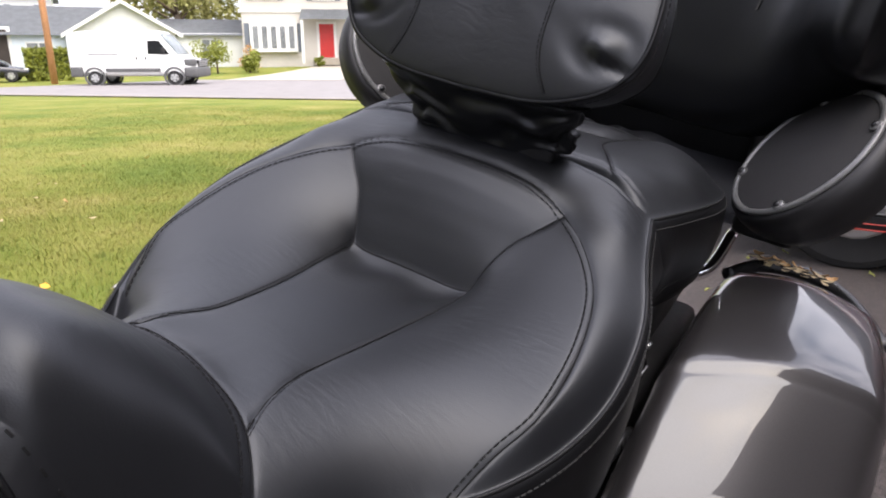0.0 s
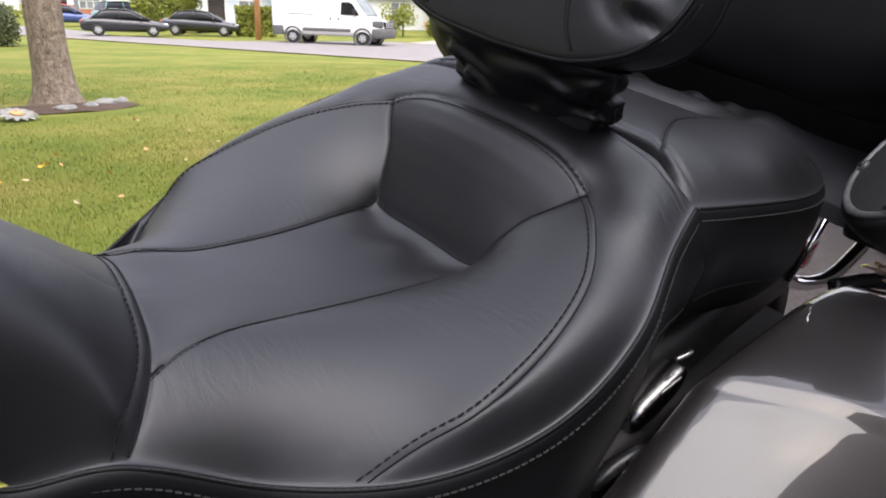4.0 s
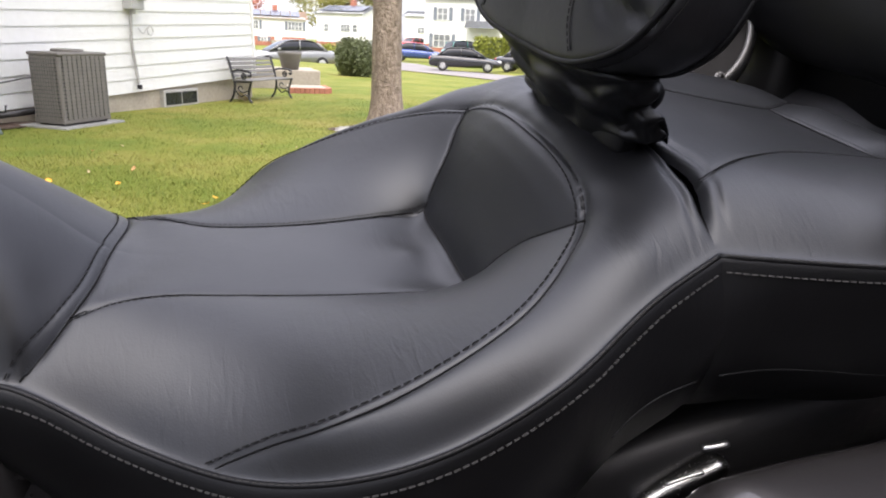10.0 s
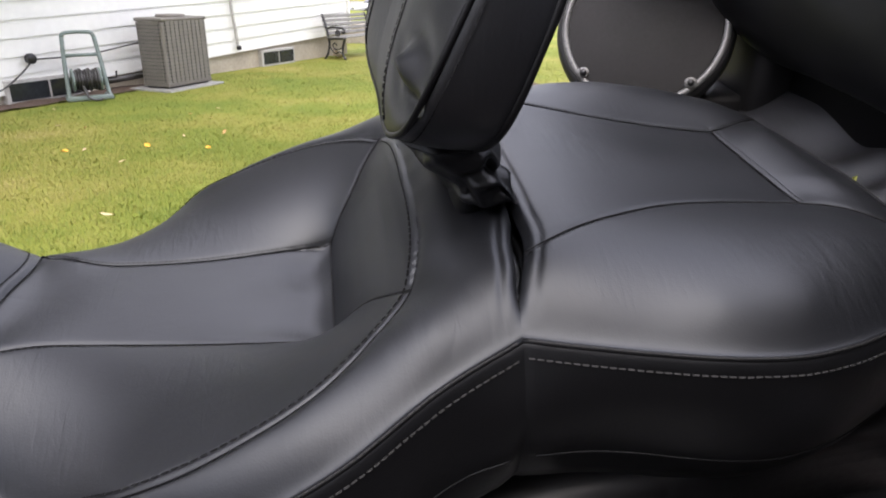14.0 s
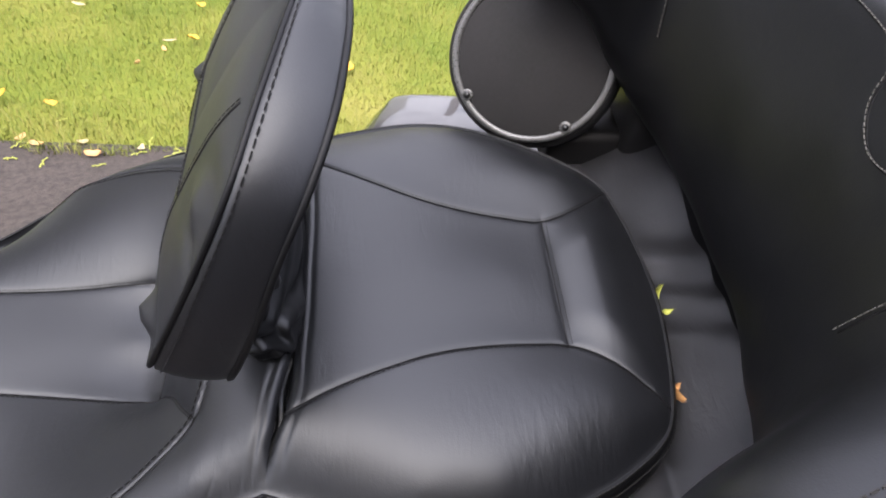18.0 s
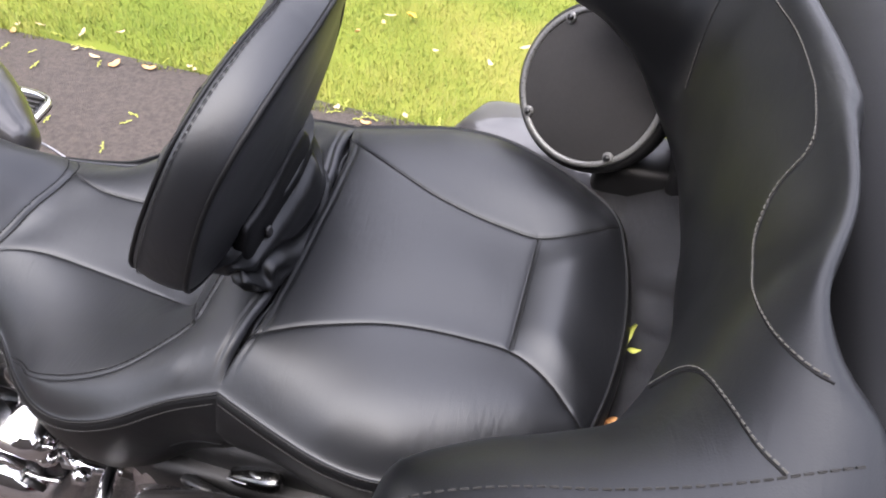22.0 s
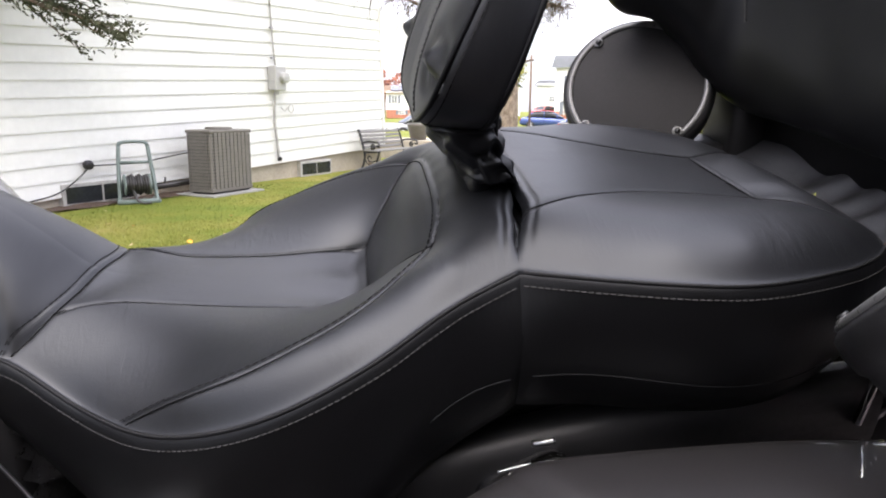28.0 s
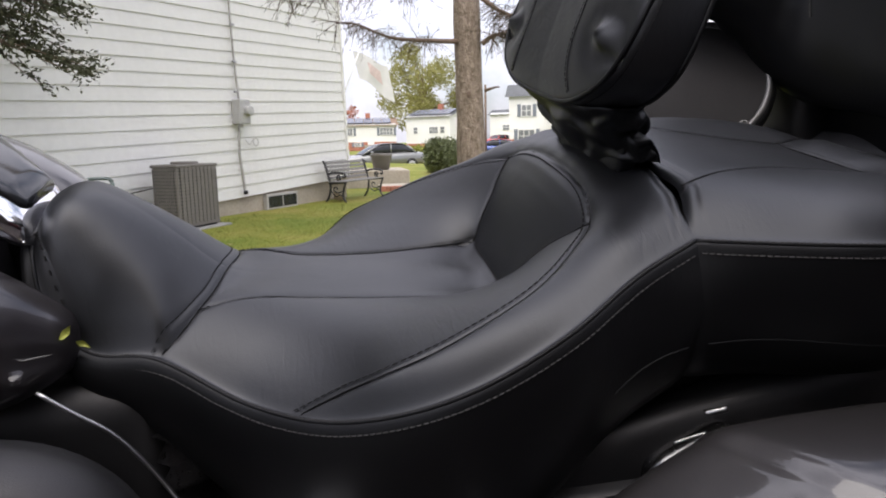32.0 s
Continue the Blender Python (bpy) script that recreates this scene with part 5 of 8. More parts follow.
flb = bpart("floorboard", fbm, BLACKMETAL, None, "black rubber rider floorboard with a chrome rim")
bpart("chrome_rim", tube([(-0.928 + a, 0.495 + b, -0.433) for a, b in superellipse(0.106, 0.053, 40, 4)], 0.008, 8, closed=True), CHROME, flb)
for k in range(6):
    bpart("rubber_rib", boxed(-1.02, -0.835, 0.456 + k * 0.0142, 0.462 + k * 0.0142, -0.431, -0.423, 0.002), TYRE, flb)
bpart("bracket", tube([(-0.70, 0.10, -0.47), (-0.90, 0.46, -0.45)], 0.012, 8), BLACKMETAL, flb)


# ---------------------------------------------------------------- ground
def rise(x, y):
    """Height of the land: level by the house, falling a little to the road."""
    d = (x * 0.95 + y * 0.31 - 17.0)
    return -0.34 / (1 + np.exp(-(d + 3.5) / 1.6)) + 0.45 / (1 + np.exp(-(d - 22) / 4.0))


gx = np.concatenate([-np.geomspace(900, 12, 14), np.linspace(-10, 30, 81), np.geomspace(33, 900, 14)])
gy = np.concatenate([-np.geomspace(900, 12, 12), np.linspace(-10, 40, 101), np.geomspace(44, 900, 14)])
GV = [(x, y, float(rise(x, y))) for y in gy for x in gx]
nxg = len(gx)
GF = [(j * nxg + i, j * nxg + i + 1, (j + 1) * nxg + i + 1, (j + 1) * nxg + i) for j in range(len(gy) - 1) for i in range(nxg - 1)]
tagged(raw("ground", GV, GF, GROUND), "spring lawn with yellowed patches", "ground", kind="structure")
drive = raw("driveway", [(-30, -12, 0.006), (30, -12, 0.006), (30, 1.48, 0.006), (-30, 1.50, 0.006)], [(0, 1, 2, 3)], ASPHALT)
tagged(drive, "dark asphalt driveway strewn with seeds and dry leaves", "driveway", kind="structure")

# ---------------------------------------------------------------- the white house
HX, HY = -2.72, 5.92
HDIR = Vector((0.557, 0.831, 0)).normalized()
HN = Vector((HDIR.y, -HDIR.x, 0))
HROT = math.degrees(math.atan2(HDIR.y, HDIR.x))
HM = pose(HX, HY, 0, 0, 0, HROT)      # along the wall: x; out of the wall: -y
HM2 = HM @ pose(0, 0, 0, 0, -2.43, 0)      # the courses run with the slope of the lot
S0, S1 = -9.0, 5.50
wb_ = boxed(S0, S1, 0.0, 0.22, 0.10, 6.2)
wall = part("wall_house", wb_, SIDING, None, smooth=False)
wall.matrix_world = HM2
tagged(wall, "white lapped siding wall of the house", "wall", kind="structure")
fm = boxed(S0 + 0.02, S1 - 0.02, 0.03, 0.25, -0.9, 0.103)
found = part("foundation", fm, CONCRETE, None, smooth=False)
found.matrix_world = HM2
tagged(found, "tan parged concrete foundation", "foundation", kind="structure")
bmb = bmesh.new()
for a, b in (((0, -0.022, 0), (0, 0.0, 0.215)),):
    w0, w1 = S0, S1
    vs = [bmb.verts.new(c) for c in ((w0, -0.014, 0), (w1, -0.014, 0), (w1, -0.002, 0.152), (w0, -0.002, 0.152), (w0, 0.0, 0), (w1, 0.0, 0), (w1, 0.001, 0.152), (w0, 0.001, 0.152))]
    for q in ((0, 1, 2, 3), (0, 4, 5, 1), (0, 3, 7, 4), (1, 5, 6, 2), (3, 2, 6, 7)):
        bmb.faces.new([vs[i] for i in q])
board = part("siding_board", bmb, SIDING, wall, smooth=False)
for k in range(41):
    o = board if k == 0 else board.copy()
    if k:
        scene.collection.objects.link(o)
    o.parent = wall
    o.location = (0, 0, 0.0865 + k * 0.149)
part("corner_trim", boxed(S1 - 0.01, S1 + 0.03, -0.035, 0.26, 0.08, 6.2), WHITEFRAME, wall, smooth=False)

# the house front runs on from the corner, away from the lawn
fw = part("wall_house_front", boxed(S1 - 0.22, S1, 0.22, 9.0, -0.9, 6.2), SIDING, None, smooth=False)
fw.matrix_world = HM2
tagged(fw, "white siding on the front of the house", "wall", kind="structure")


def hpart(name, bm, material, parent=None, label="", smooth=False):
    """A piece set out along the house wall: x along it, -y out of it."""
    return part(name, bm, material, parent, label, smooth, HM)


# basement windows, meter, conduit, taps
for i, (a, b) in enumerate(((-0.02, 0.80), (3.37, 4.06), (-4.2, -3.4))):
    wdw = hpart("window_%d" % (i + 1), boxed(a, b, -0.03, 0.06, -0.01, 0.205, 0.008), CONDUIT)
    tagged(wdw, "low basement window with a tan frame and dark panes", "window", kind="structure")
    mid = (a + b) / 2
    for p, q in ((a + 0.035, mid - 0.012), (mid + 0.012, b - 0.035)):
        hpart("pane", boxed(p, q, -0.036, -0.028, 0.025, 0.175), DARKGLASS, wdw)
mb = empty("electric_meter", HM @ pose(2.90, 0, 1.25))
tagged(mb, "grey electric meter box on the white siding", "meter box")
hpart("box", boxed(2.80, 3.0, -0.15, -0.02, 1.12, 1.42, 0.015), GREYBOX, None).parent = None
for o in [bpy.data.objects["box"]]:
    o.parent = mb
    o.matrix_parent_inverse = mb.matrix_world.inverted()


def under(ob, top):
    ob.parent = top
    ob.matrix_parent_inverse = top.matrix_world.inverted()
    return ob


under(hpart("dial", disc(0.062, 0.07, 24, pose(2.93, -0.18, 1.28, 90, 0, 0), 0.01), GREYBOX, None, "round glass dial", True), mb)
under(hpart("lower_hub", disc(0.03, 0.05, 16, pose(2.87, -0.09, 1.10), 0.006), CONDUIT, None, "", True), mb)
cd = empty("conduit", HM @ pose(2.88, 0, 0.25))
tagged(cd, "thin grey conduit running down the siding", "conduit")
under(hpart("upper_run", tube(spline([(2.86, -0.045, 6.0), (2.87, -0.045, 3.4), (2.85, -0.045, 2.5), (2.88, -0.05, 1.75), (2.90, -0.06, 1.42)], 40), 0.013, 8), CONDUIT, None, "", True), cd)
under(hpart("lower_run", tube(spline([(2.87, -0.06, 1.1), (2.86, -0.05, 0.75), (2.90, -0.045, 0.5), (2.92, -0.045, 0.30)], 24), 0.017, 8), CONDUIT, None, "", True), cd)
for z in (1.5, 1.86, 2.3, 2.75, 3.2):
    under(hpart("strap", boxed(2.845, 2.905, -0.062, -0.03, z, z + 0.025, 0.004), STEEL, None), cd)
under(hpart("end_cap", disc(0.03, 0.05, 14, pose(2.92, -0.06, 0.27), 0.008), BLACKMETAL, None, "", True), cd)
wc = empty("wire_coil", HM @ pose(3.15, 0, 0.9))
tagged(wc, "small loop of loose wire pinned to the siding", "wire")
v, f = ring(0.05, 0.005, 24, 5, HM @ pose(3.2, -0.04, 0.9, 90, 0, 0))
under(raw("loop", v, f, CONDUIT), wc)
under(hpart("tail", tube(spline([(3.0, -0.035, 0.93), (3.08, -0.035, 0.87), (3.15, -0.035, 0.93)], 10), 0.005, 5), CONDUIT, None, "", True), wc)
tap = empty("outdoor_tap", HM @ pose(0.24, 0, 0.36))
tagged(tap, "black outdoor tap with hoses on the siding", "tap")
under(hpart("tap_body", disc(0.045, 0.06, 16, pose(0.24, -0.06, 0.37, 90, 0, 0), 0.012), BLACKMETAL, None, "", True), tap)
under(hpart("hose_left", tube(spline([(0.24, -0.07, 0.35), (0.1, -0.07, 0.24), (-0.1, -0.06, 0.13), (-0.4, -0.05, 0.08)], 20), 0.008, 6), HOSE, None, "", True), tap)
under(hpart("hose_right", tube(spline([(0.24, -0.06, 0.36), (0.8, -0.06, 0.36), (1.4, -0.05, 0.42), (2.0, -0.05, 0.46)], 24), 0.008, 6), HOSE, None, "", True), tap)
pipe = hpart("black_pipe", tube([(0.9, -0.10, 0.10), (1.9, -0.10, 0.13)], 0.03, 10), HOSE, None, "black insulated pipe along the foundation", True)
tagged(pipe, "thick black insulated pipe along the foundation", "pipe")
sb_ = raw("soil_bed", [HM @ Vector((x, y, 0.012 + 0.02 * noise.noise((x * 3, y * 5, 0)))) for x in np.linspace(-3, 2.0, 40) for y in np.linspace(-0.30, 0.02, 9) + 0.0], [(i * 9 + j, i * 9 + j + 1, (i + 1) * 9 + j + 1, (i + 1) * 9 + j) for i in range(39) for j in range(8)], SOIL)
tagged(sb_, "strip of bare soil and litter by the foundation", "soil", kind="structure")


# the air conditioner
def air_conditioner():
    A, B = Vector((-1.53, 6.59, 0)), Vector((-1.21, 7.12, 0))
    ang = math.degrees(math.atan2((B - A).y, (B - A).x))
    W = (B - A).length
    ac = empty("air_conditioner", pose(A.x, A.y, 0, 0, 0, ang))
    tagged(ac, "grey louvred air conditioner on a pad by the house", "air conditioner")
    T = pose(A.x, A.y, 0, 0, 0, ang)

    def p(name, bm, m, label="", smooth=False, up=None):
        o = part(name, bm, m, None, label, smooth, T)
        return under(o, ac)

    D = 0.33
    p("core", boxed(0.03, W - 0.03, 0.03, D - 0.03, 0.05, 0.635), ACDARK, "dark coil")
    p("base", boxed(0.0, W, 0.0, D, 0.036, 0.085, 0.012), ACMETAL)
    p("plinth", boxed(0.03, W - 0.03, 0.03, D - 0.03, 0.015, 0.05), ACDARK)
    p("top", boxed(-0.006, W + 0.006, -0.006, D + 0.006, 0.645, 0.68, 0.012), ACMETAL, "pressed steel top", True)
    p("fan_guard", disc(0.14, 0.03, 40, pose(W / 2, D / 2, 0.69), 0.01), ACMETAL, "round fan guard", True)
    for x, y in ((0, 0), (W, 0), (0, D), (W, D)):
        p("corner_post", boxed(min(x, x + (0.055 if x == 0 else -0.055)), max(x, x + (0.055 if x == 0 else -0.055)), min(y, y + (0.055 if y == 0 else -0.055)), max(y, y + (0.055 if y == 0 else -0.055)), 0.06, 0.65, 0.024, 3), ACMETAL)
    nslat = 9
    for k in range(nslat):
        x = 0.045 + (W - 0.09) * (k + 0.5) / nslat
        p("slat", boxed(x - 0.0255, x + 0.0255, -0.006, 0.016, 0.07, 0.65, 0.007), ACMETAL)
        y = 0.045 + (D - 0.09) * (k + 0.5) / nslat
        p("slat", boxed(-0.006, 0.016, y - 0.011, y + 0.011, 0.07, 0.65, 0.007), ACMETAL)
        p("slat", boxed(W - 0.016, W + 0.006, y - 0.011, y + 0.011, 0.07, 0.65, 0.007), ACMETAL)
    for k in range(16):
        z = 0.10 + k * 0.034
        p("louvre", boxed(0.03, W - 0.03, -0.0045, 0.012, z, z + 0.007), ACDARK)
        p("louvre", boxed(-0.0045, 0.012, 0.03, D - 0.03, z, z + 0.007), ACDARK)
    p("junction_box", boxed(W + 0.02, W + 0.09, D * 0.6, D * 0.6 + 0.16, 0.40, 0.64, 0.01), GREYBOX, "grey switch box")
    padb = part("concrete_pad", boxed(-0.08, W + 0.10, -0.08, D + 0.12, -0.06, 0.02, 0.012), STONE, None, smooth=False, at=T)
    tagged(padb, "grey concrete pad under the air conditioner", "concrete pad")


air_conditioner()


# the hose reel cart
def hose_reel():
    O = pose(-2.15, 6.19, 0, 0, 0, 24) @ Matrix.Diagonal((0.95, 0.95, 0.77, 1))
    hr = empty("hose_reel", O)
    tagged(hr, "green plastic hose reel cart wound with dark hose", "hose reel")

    def p(name, bm, m, label="", smooth=True):
        return under(part(name, bm, m, None, label, smooth, O), hr)

    for x in (-0.17, 0.17):
        p("side_frame", tube(spline([(x * 0.8, 0.08, 0.70), (x * 0.92, 0.02, 0.40), (x, -0.06, 0.10), (x * 1.1, -0.11, 0.02)], 16), 0.02, 8), REELM)
        p("foot", tube([(x * 1.1, -0.12, 0.02), (x * 1.02, 0.16, 0.03)], 0.018, 8), REELM)
        p("reel_disc", disc(0.13, 0.02, 28, pose(x * 0.68, -0.02, 0.23, 0, 90, 0), 0.006), REELM)
    p("handle", tube(spline([(-0.136, 0.08, 0.70), (-0.10, 0.09, 0.745), (0.10, 0.09, 0.745), (0.136, 0.08, 0.70)], 16), 0.02, 8), REELM)
    p("cross_bar", tube([(-0.15, 0.04, 0.50), (0.15, 0.04, 0.50)], 0.018, 8), REELM)
    p("front_bar", boxed(-0.19, 0.19, -0.13, -0.06, 0.0, 0.06, 0.015), REELM)
    p("crank", tube([(0.17, -0.02, 0.23), (0.26, -0.02, 0.23), (0.27, -0.02, 0.31)], 0.01, 6), BLACKMETAL)
    for k in range(9):
        v, f = ring(0.095 + 0.012 * (k % 3), 0.014, 28, 6, O @ pose(-0.095 + k * 0.024, -0.02, 0.23, 0, 90, 0))
        under(raw("hose_turn", v, f, HOSE), hr)
    p("loose_hose", tube(spline([(-0.05, -0.13, 0.18), (-0.02, -0.2, 0.05), (0.05, -0.22, 0.02), (0.10, -0.16, 0.02)], 16), 0.013, 6), HOSE)


hose_reel()


# the park bench
def bench():
    A, B = Vector((0.097, 9.51, 0)), Vector((0.765, 10.51, 0))
    ang = math.degrees(math.atan2((B - A).y, (B - A).x))
    L = (B - A).length
    O = pose(A.x, A.y, -0.0, 0, 0, ang) @ Matrix.Diagonal((1, 0.58, 0.69, 1))      # x along the bench, -y to its front
    be = empty("park_bench", O)
    tagged(be, "garden bench with black cast iron ends and weathered grey slats", "bench")

    def p(name, bm, m, label="", smooth=True):
        return under(part(name, bm, m, None, label, smooth, O), be)

    for x in (0.03, L - 0.03):
        p("front_leg", tube(spline([(x, -0.30, 0.0), (x, -0.22, 0.10), (x, -0.23, 0.25), (x, -0.29, 0.40), (x, -0.31, 0.44)], 16), 0.022, 8), IRON)
        p("rear_leg", tube(spline([(x, 0.30, 0.0), (x, 0.20, 0.12), (x, 0.15, 0.30), (x, 0.16, 0.42), (x, 0.24, 0.68), (x, 0.31, 0.86), (x, 0.34, 0.87)], 20), 0.022, 8), IRON)
        p("arm", tube(spline([(x, 0.20, 0.60), (x, 0.05, 0.63), (x, -0.20, 0.62), (x, -0.30, 0.58), (x, -0.27, 0.52), (x, -0.22, 0.55)], 20), 0.022, 8), IRON)
        p("seat_bearer", tube([(x, -0.30, 0.42), (x, 0.17, 0.40)], 0.02, 8), IRON)
        v, f = ring(0.055, 0.014, 24, 6, O @ pose(x, -0.10, 0.52, 0, 90, 0))
        under(raw("scroll", v, f, IRON), be)
        v, f = ring(0.022, 0.011, 16, 6, O @ pose(x, -0.10, 0.52, 0, 90, 0))
        under(raw("rosette", v, f, IRON), be)
        p("scroll", tube(spline([(x, -0.22, 0.24), (x, -0.05, 0.20), (x, 0.06, 0.27), (x, 0.0, 0.33), (x, -0.06, 0.28)], 18), 0.012, 6), IRON)
        p("scroll", tube(spline([(x, 0.16, 0.26), (x, 0.06, 0.16), (x, -0.02, 0.12), (x, -0.12, 0.16), (x, -0.2, 0.12)], 18), 0.012, 6), IRON)
    for k in range(6):
        y = -0.29 + k * 0.085
        p("seat_slat", boxed(0, L, y, y + 0.065, 0.425, 0.448, 0.006), SLATWOOD, "", False)
    for k in range(5):
        z = 0.51 + k * 0.08
        y = 0.195 + (z - 0.5) * 0.37
        b2 = boxed(0, L, -0.012, 0.012, -0.03, 0.03, 0.006, m=pose(0, y, z, -20, 0, 0))
        p("back_slat", b2, SLATWOOD, "", False)


bench()
# a small rag flag lying at the bench's foot
rag = raw("small_flag", [Vector((0.08 + 0.18 * u, 9.62 + 0.16 * v - 0.1 * u, 0.02 + 0.16 * (1 - u) * (1 - v) + 0.01 * math.sin(9 * u))) for u in np.linspace(0, 1, 12) for v in np.linspace(0, 1, 7)], [(i * 7 + j, i * 7 + j + 1, (i + 1) * 7 + j + 1, (i + 1) * 7 + j) for i in range(11) for j in range(6)], CLOTHR)
tagged(rag, "small red and white cloth flag drooping by the bench", "flag")
stripe = raw("stripe", [Vector((0.08 + 0.18 * u, 9.61 + 0.16 * (0.3 + 0.25 * v) - 0.1 * u, 0.03 + 0.16 * (1 - u) * (1 - (0.3 + 0.25 * v)) + 0.01 * math.sin(9 * u))) for u in np.linspace(0, 1, 12) for v in (0, 1)], [(i * 2, i * 2 + 1, i * 2 + 3, i * 2 + 2) for i in range(11)], CLOTH)
under(stripe, rag)

# porch block, slab, planter
blk = part("porch_block", boxed(0.35, 1.62, 12.5, 13.9, -0.1, 0.33, 0.02), CONCRETE, smooth=False)
tagged(blk, "tan concrete porch block beside the house", "porch block")
stp = part("brick_step", boxed(0.98, 1.62, 11.5, 12.3, -0.08, 0.085, 0.01), CONCRETE, smooth=False)
tagged(stp, "low step edged with red brick", "step")
for k in range(8):
    under(part("brick", boxed(0.96 + k * 0.083, 1.035 + k * 0.083, 11.40, 11.52, -0.02, 0.09, 0.006), BRICKM, smooth=False), stp)
for k in range(9):
    under(part("brick", boxed(1.60, 1.68, 11.52 + k * 0.085, 11.597 + k * 0.085, -0.02, 0.09, 0.006), BRICKM, smooth=False), stp)
pot = empty("planter", pose(1.10, 12.75, 0.33))
tagged(pot, "large dark grey plant pot on the porch block", "plant pot")
ps = [[(1.10 + r * math.cos(a), 12.75 + r * math.sin(a), 0.33 + z) for a in np.linspace(0, math.tau, 32, endpoint=False)] for r, z in ((0.15, 0.0), (0.20, 0.25), (0.215, 0.27), (0.215, 0.32), (0.19, 0.32), (0.18, 0.26))]
under(part("pot", loft(ps), ACMETAL, None), pot)

# the flag on the house front
fv = []
for i in range(20):
    for j in range(14):
        u, w = i / 19, j / 13
        fv.append((0.55 + 0.75 * u * 0.8 + 0.1 * w, 11.45 + 0.05 * math.sin(u * 8 + w * 3), 2.42 - 0.25 * u - 0.62 * w * (0.75 + 0.25 * u) + 0.03 * math.sin(u * 6)))
flag = raw("house_flag", fv, [(i * 14 + j, i * 14 + j + 1, (i + 1) * 14 + j + 1, (i + 1) * 14 + j) for i in range(19) for j in range(13)], CLOTH)
tagged(flag, "faded white flag with a red emblem on a slanting pole", "flag")
under(part("flag_pole", tube([(0.30, 10.62, 1.55), (0.72, 11.46, 2.55)], 0.014, 8), WHITEFRAME), flag)
ev = [(x, y - 0.008, z) for i, (x, y, z) in enumerate(fv) if 7 <= i // 14 <= 14 and 3 <= i % 14 <= 8]
under(raw("emblem", ev, [(i * 6 + j, i * 6 + j + 1, (i + 1) * 6 + j + 1, (i + 1) * 6 + j) for i in range(7) for j in range(5)], CLOTHR), flag)


# ---------------------------------------------------------------- the pine by the lawn
def leaf_cloud(centres, radii, count, size, seed, stretch=1.0):
    """Many small leaf quads in a few uneven lumps."""
    rng = np.random.default_rng(seed)
    c = np.array(centres, float)
    r = np.array(radii, float)
    k = rng.choice(len(c), count, p=r**2 / (r**2).sum())
    d = rng.normal(size=(count, 3))
    d /= np.linalg.norm(d, axis=1)[:, None]
    rad = r[k] * (0.45 + 0.55 * rng.random(count) ** 0.4) * (0.75 + 0.5 * rng.random(count))
    p = c[k] + d * rad[:, None]
    a = rng.normal(size=(count, 3))
    a /= np.linalg.norm(a, axis=1)[:, None]
    b = np.cross(a, rng.normal(size=(count, 3)))
    b /= np.linalg.norm(b, axis=1)[:, None]
    s = size * (0.6 + 0.8 * rng.random(count))[:, None]
    V = np.stack([p - a * s * stretch, p + b * s * 0.55, p + a * s * stretch, p - b * s * 0.55], 1).reshape(-1, 3)
    F = np.arange(count * 4).reshape(-1, 4)
    return V, F


def fast_mesh(name, V, F, material, parent=None, label=""):
    me = bpy.data.meshes.new(name)
    V = np.asarray(V, np.float32)
    F = np.asarray(F, np.int32)
    n = F.shape[1]
    me.vertices.add(len(V))
    me.vertices.foreach_set("co", V.ravel())
    me.loops.add(F.size)
    me.loops.foreach_set("vertex_index", F.ravel())
    me.polygons.add(len(F))
    me.polygons.foreach_set("loop_start", np.arange(0, F.size, n, dtype=np.int32))
    me.update(calc_edges=True)
    ob = put(name, me, None, label, [material])
    return under(ob, parent) if parent is not None else ob


TX, TY = 1.59, 6.95
pine = empty("pine_tree", pose(TX, TY, 0))
tagged(pine, "tall pine trunk with grey-brown bark and a few bare drooping branches", "tree")
secs = []
for k, z in enumerate(np.r_[np.linspace(-0.1, 0.5, 14), np.linspace(0.6, 6.0, 50)]):
    r = 0.165 + 0.085 * math.exp(-max(z, 0) / 0.14) - 0.009 * z
    secs.append([(TX - 0.02 * z + (r + 0.012 * noise.noise((math.cos(a) * 2, math.sin(a) * 2, z * 3)) + 0.02 * math.exp(-max(z, 0) / 0.15) * math.sin(5 * a)) * math.cos(a), TY + (r + 0.012 * noise.noise((math.cos(a) * 2, math.sin(a) * 2, z * 3))) * math.sin(a), z) for a in np.linspace(0, math.tau, 40, endpoint=False)])
under(part("trunk", loft(secs), BARK), pine)
rngp = np.random.default_rng(5)
kn = bmesh.new()
bmesh.ops.create_uvsphere(kn, u_segments=12, v_segments=8, radius=0.035)
bmesh.ops.scale(kn, vec=(0.8, 0.6, 1.3), verts=kn.verts)
bmesh.ops.translate(kn, vec=(TX - 0.06, TY - 0.135, 1.36), verts=kn.verts)
under(part("knot", kn, TWIG, None, "dark knot hole"), pine)
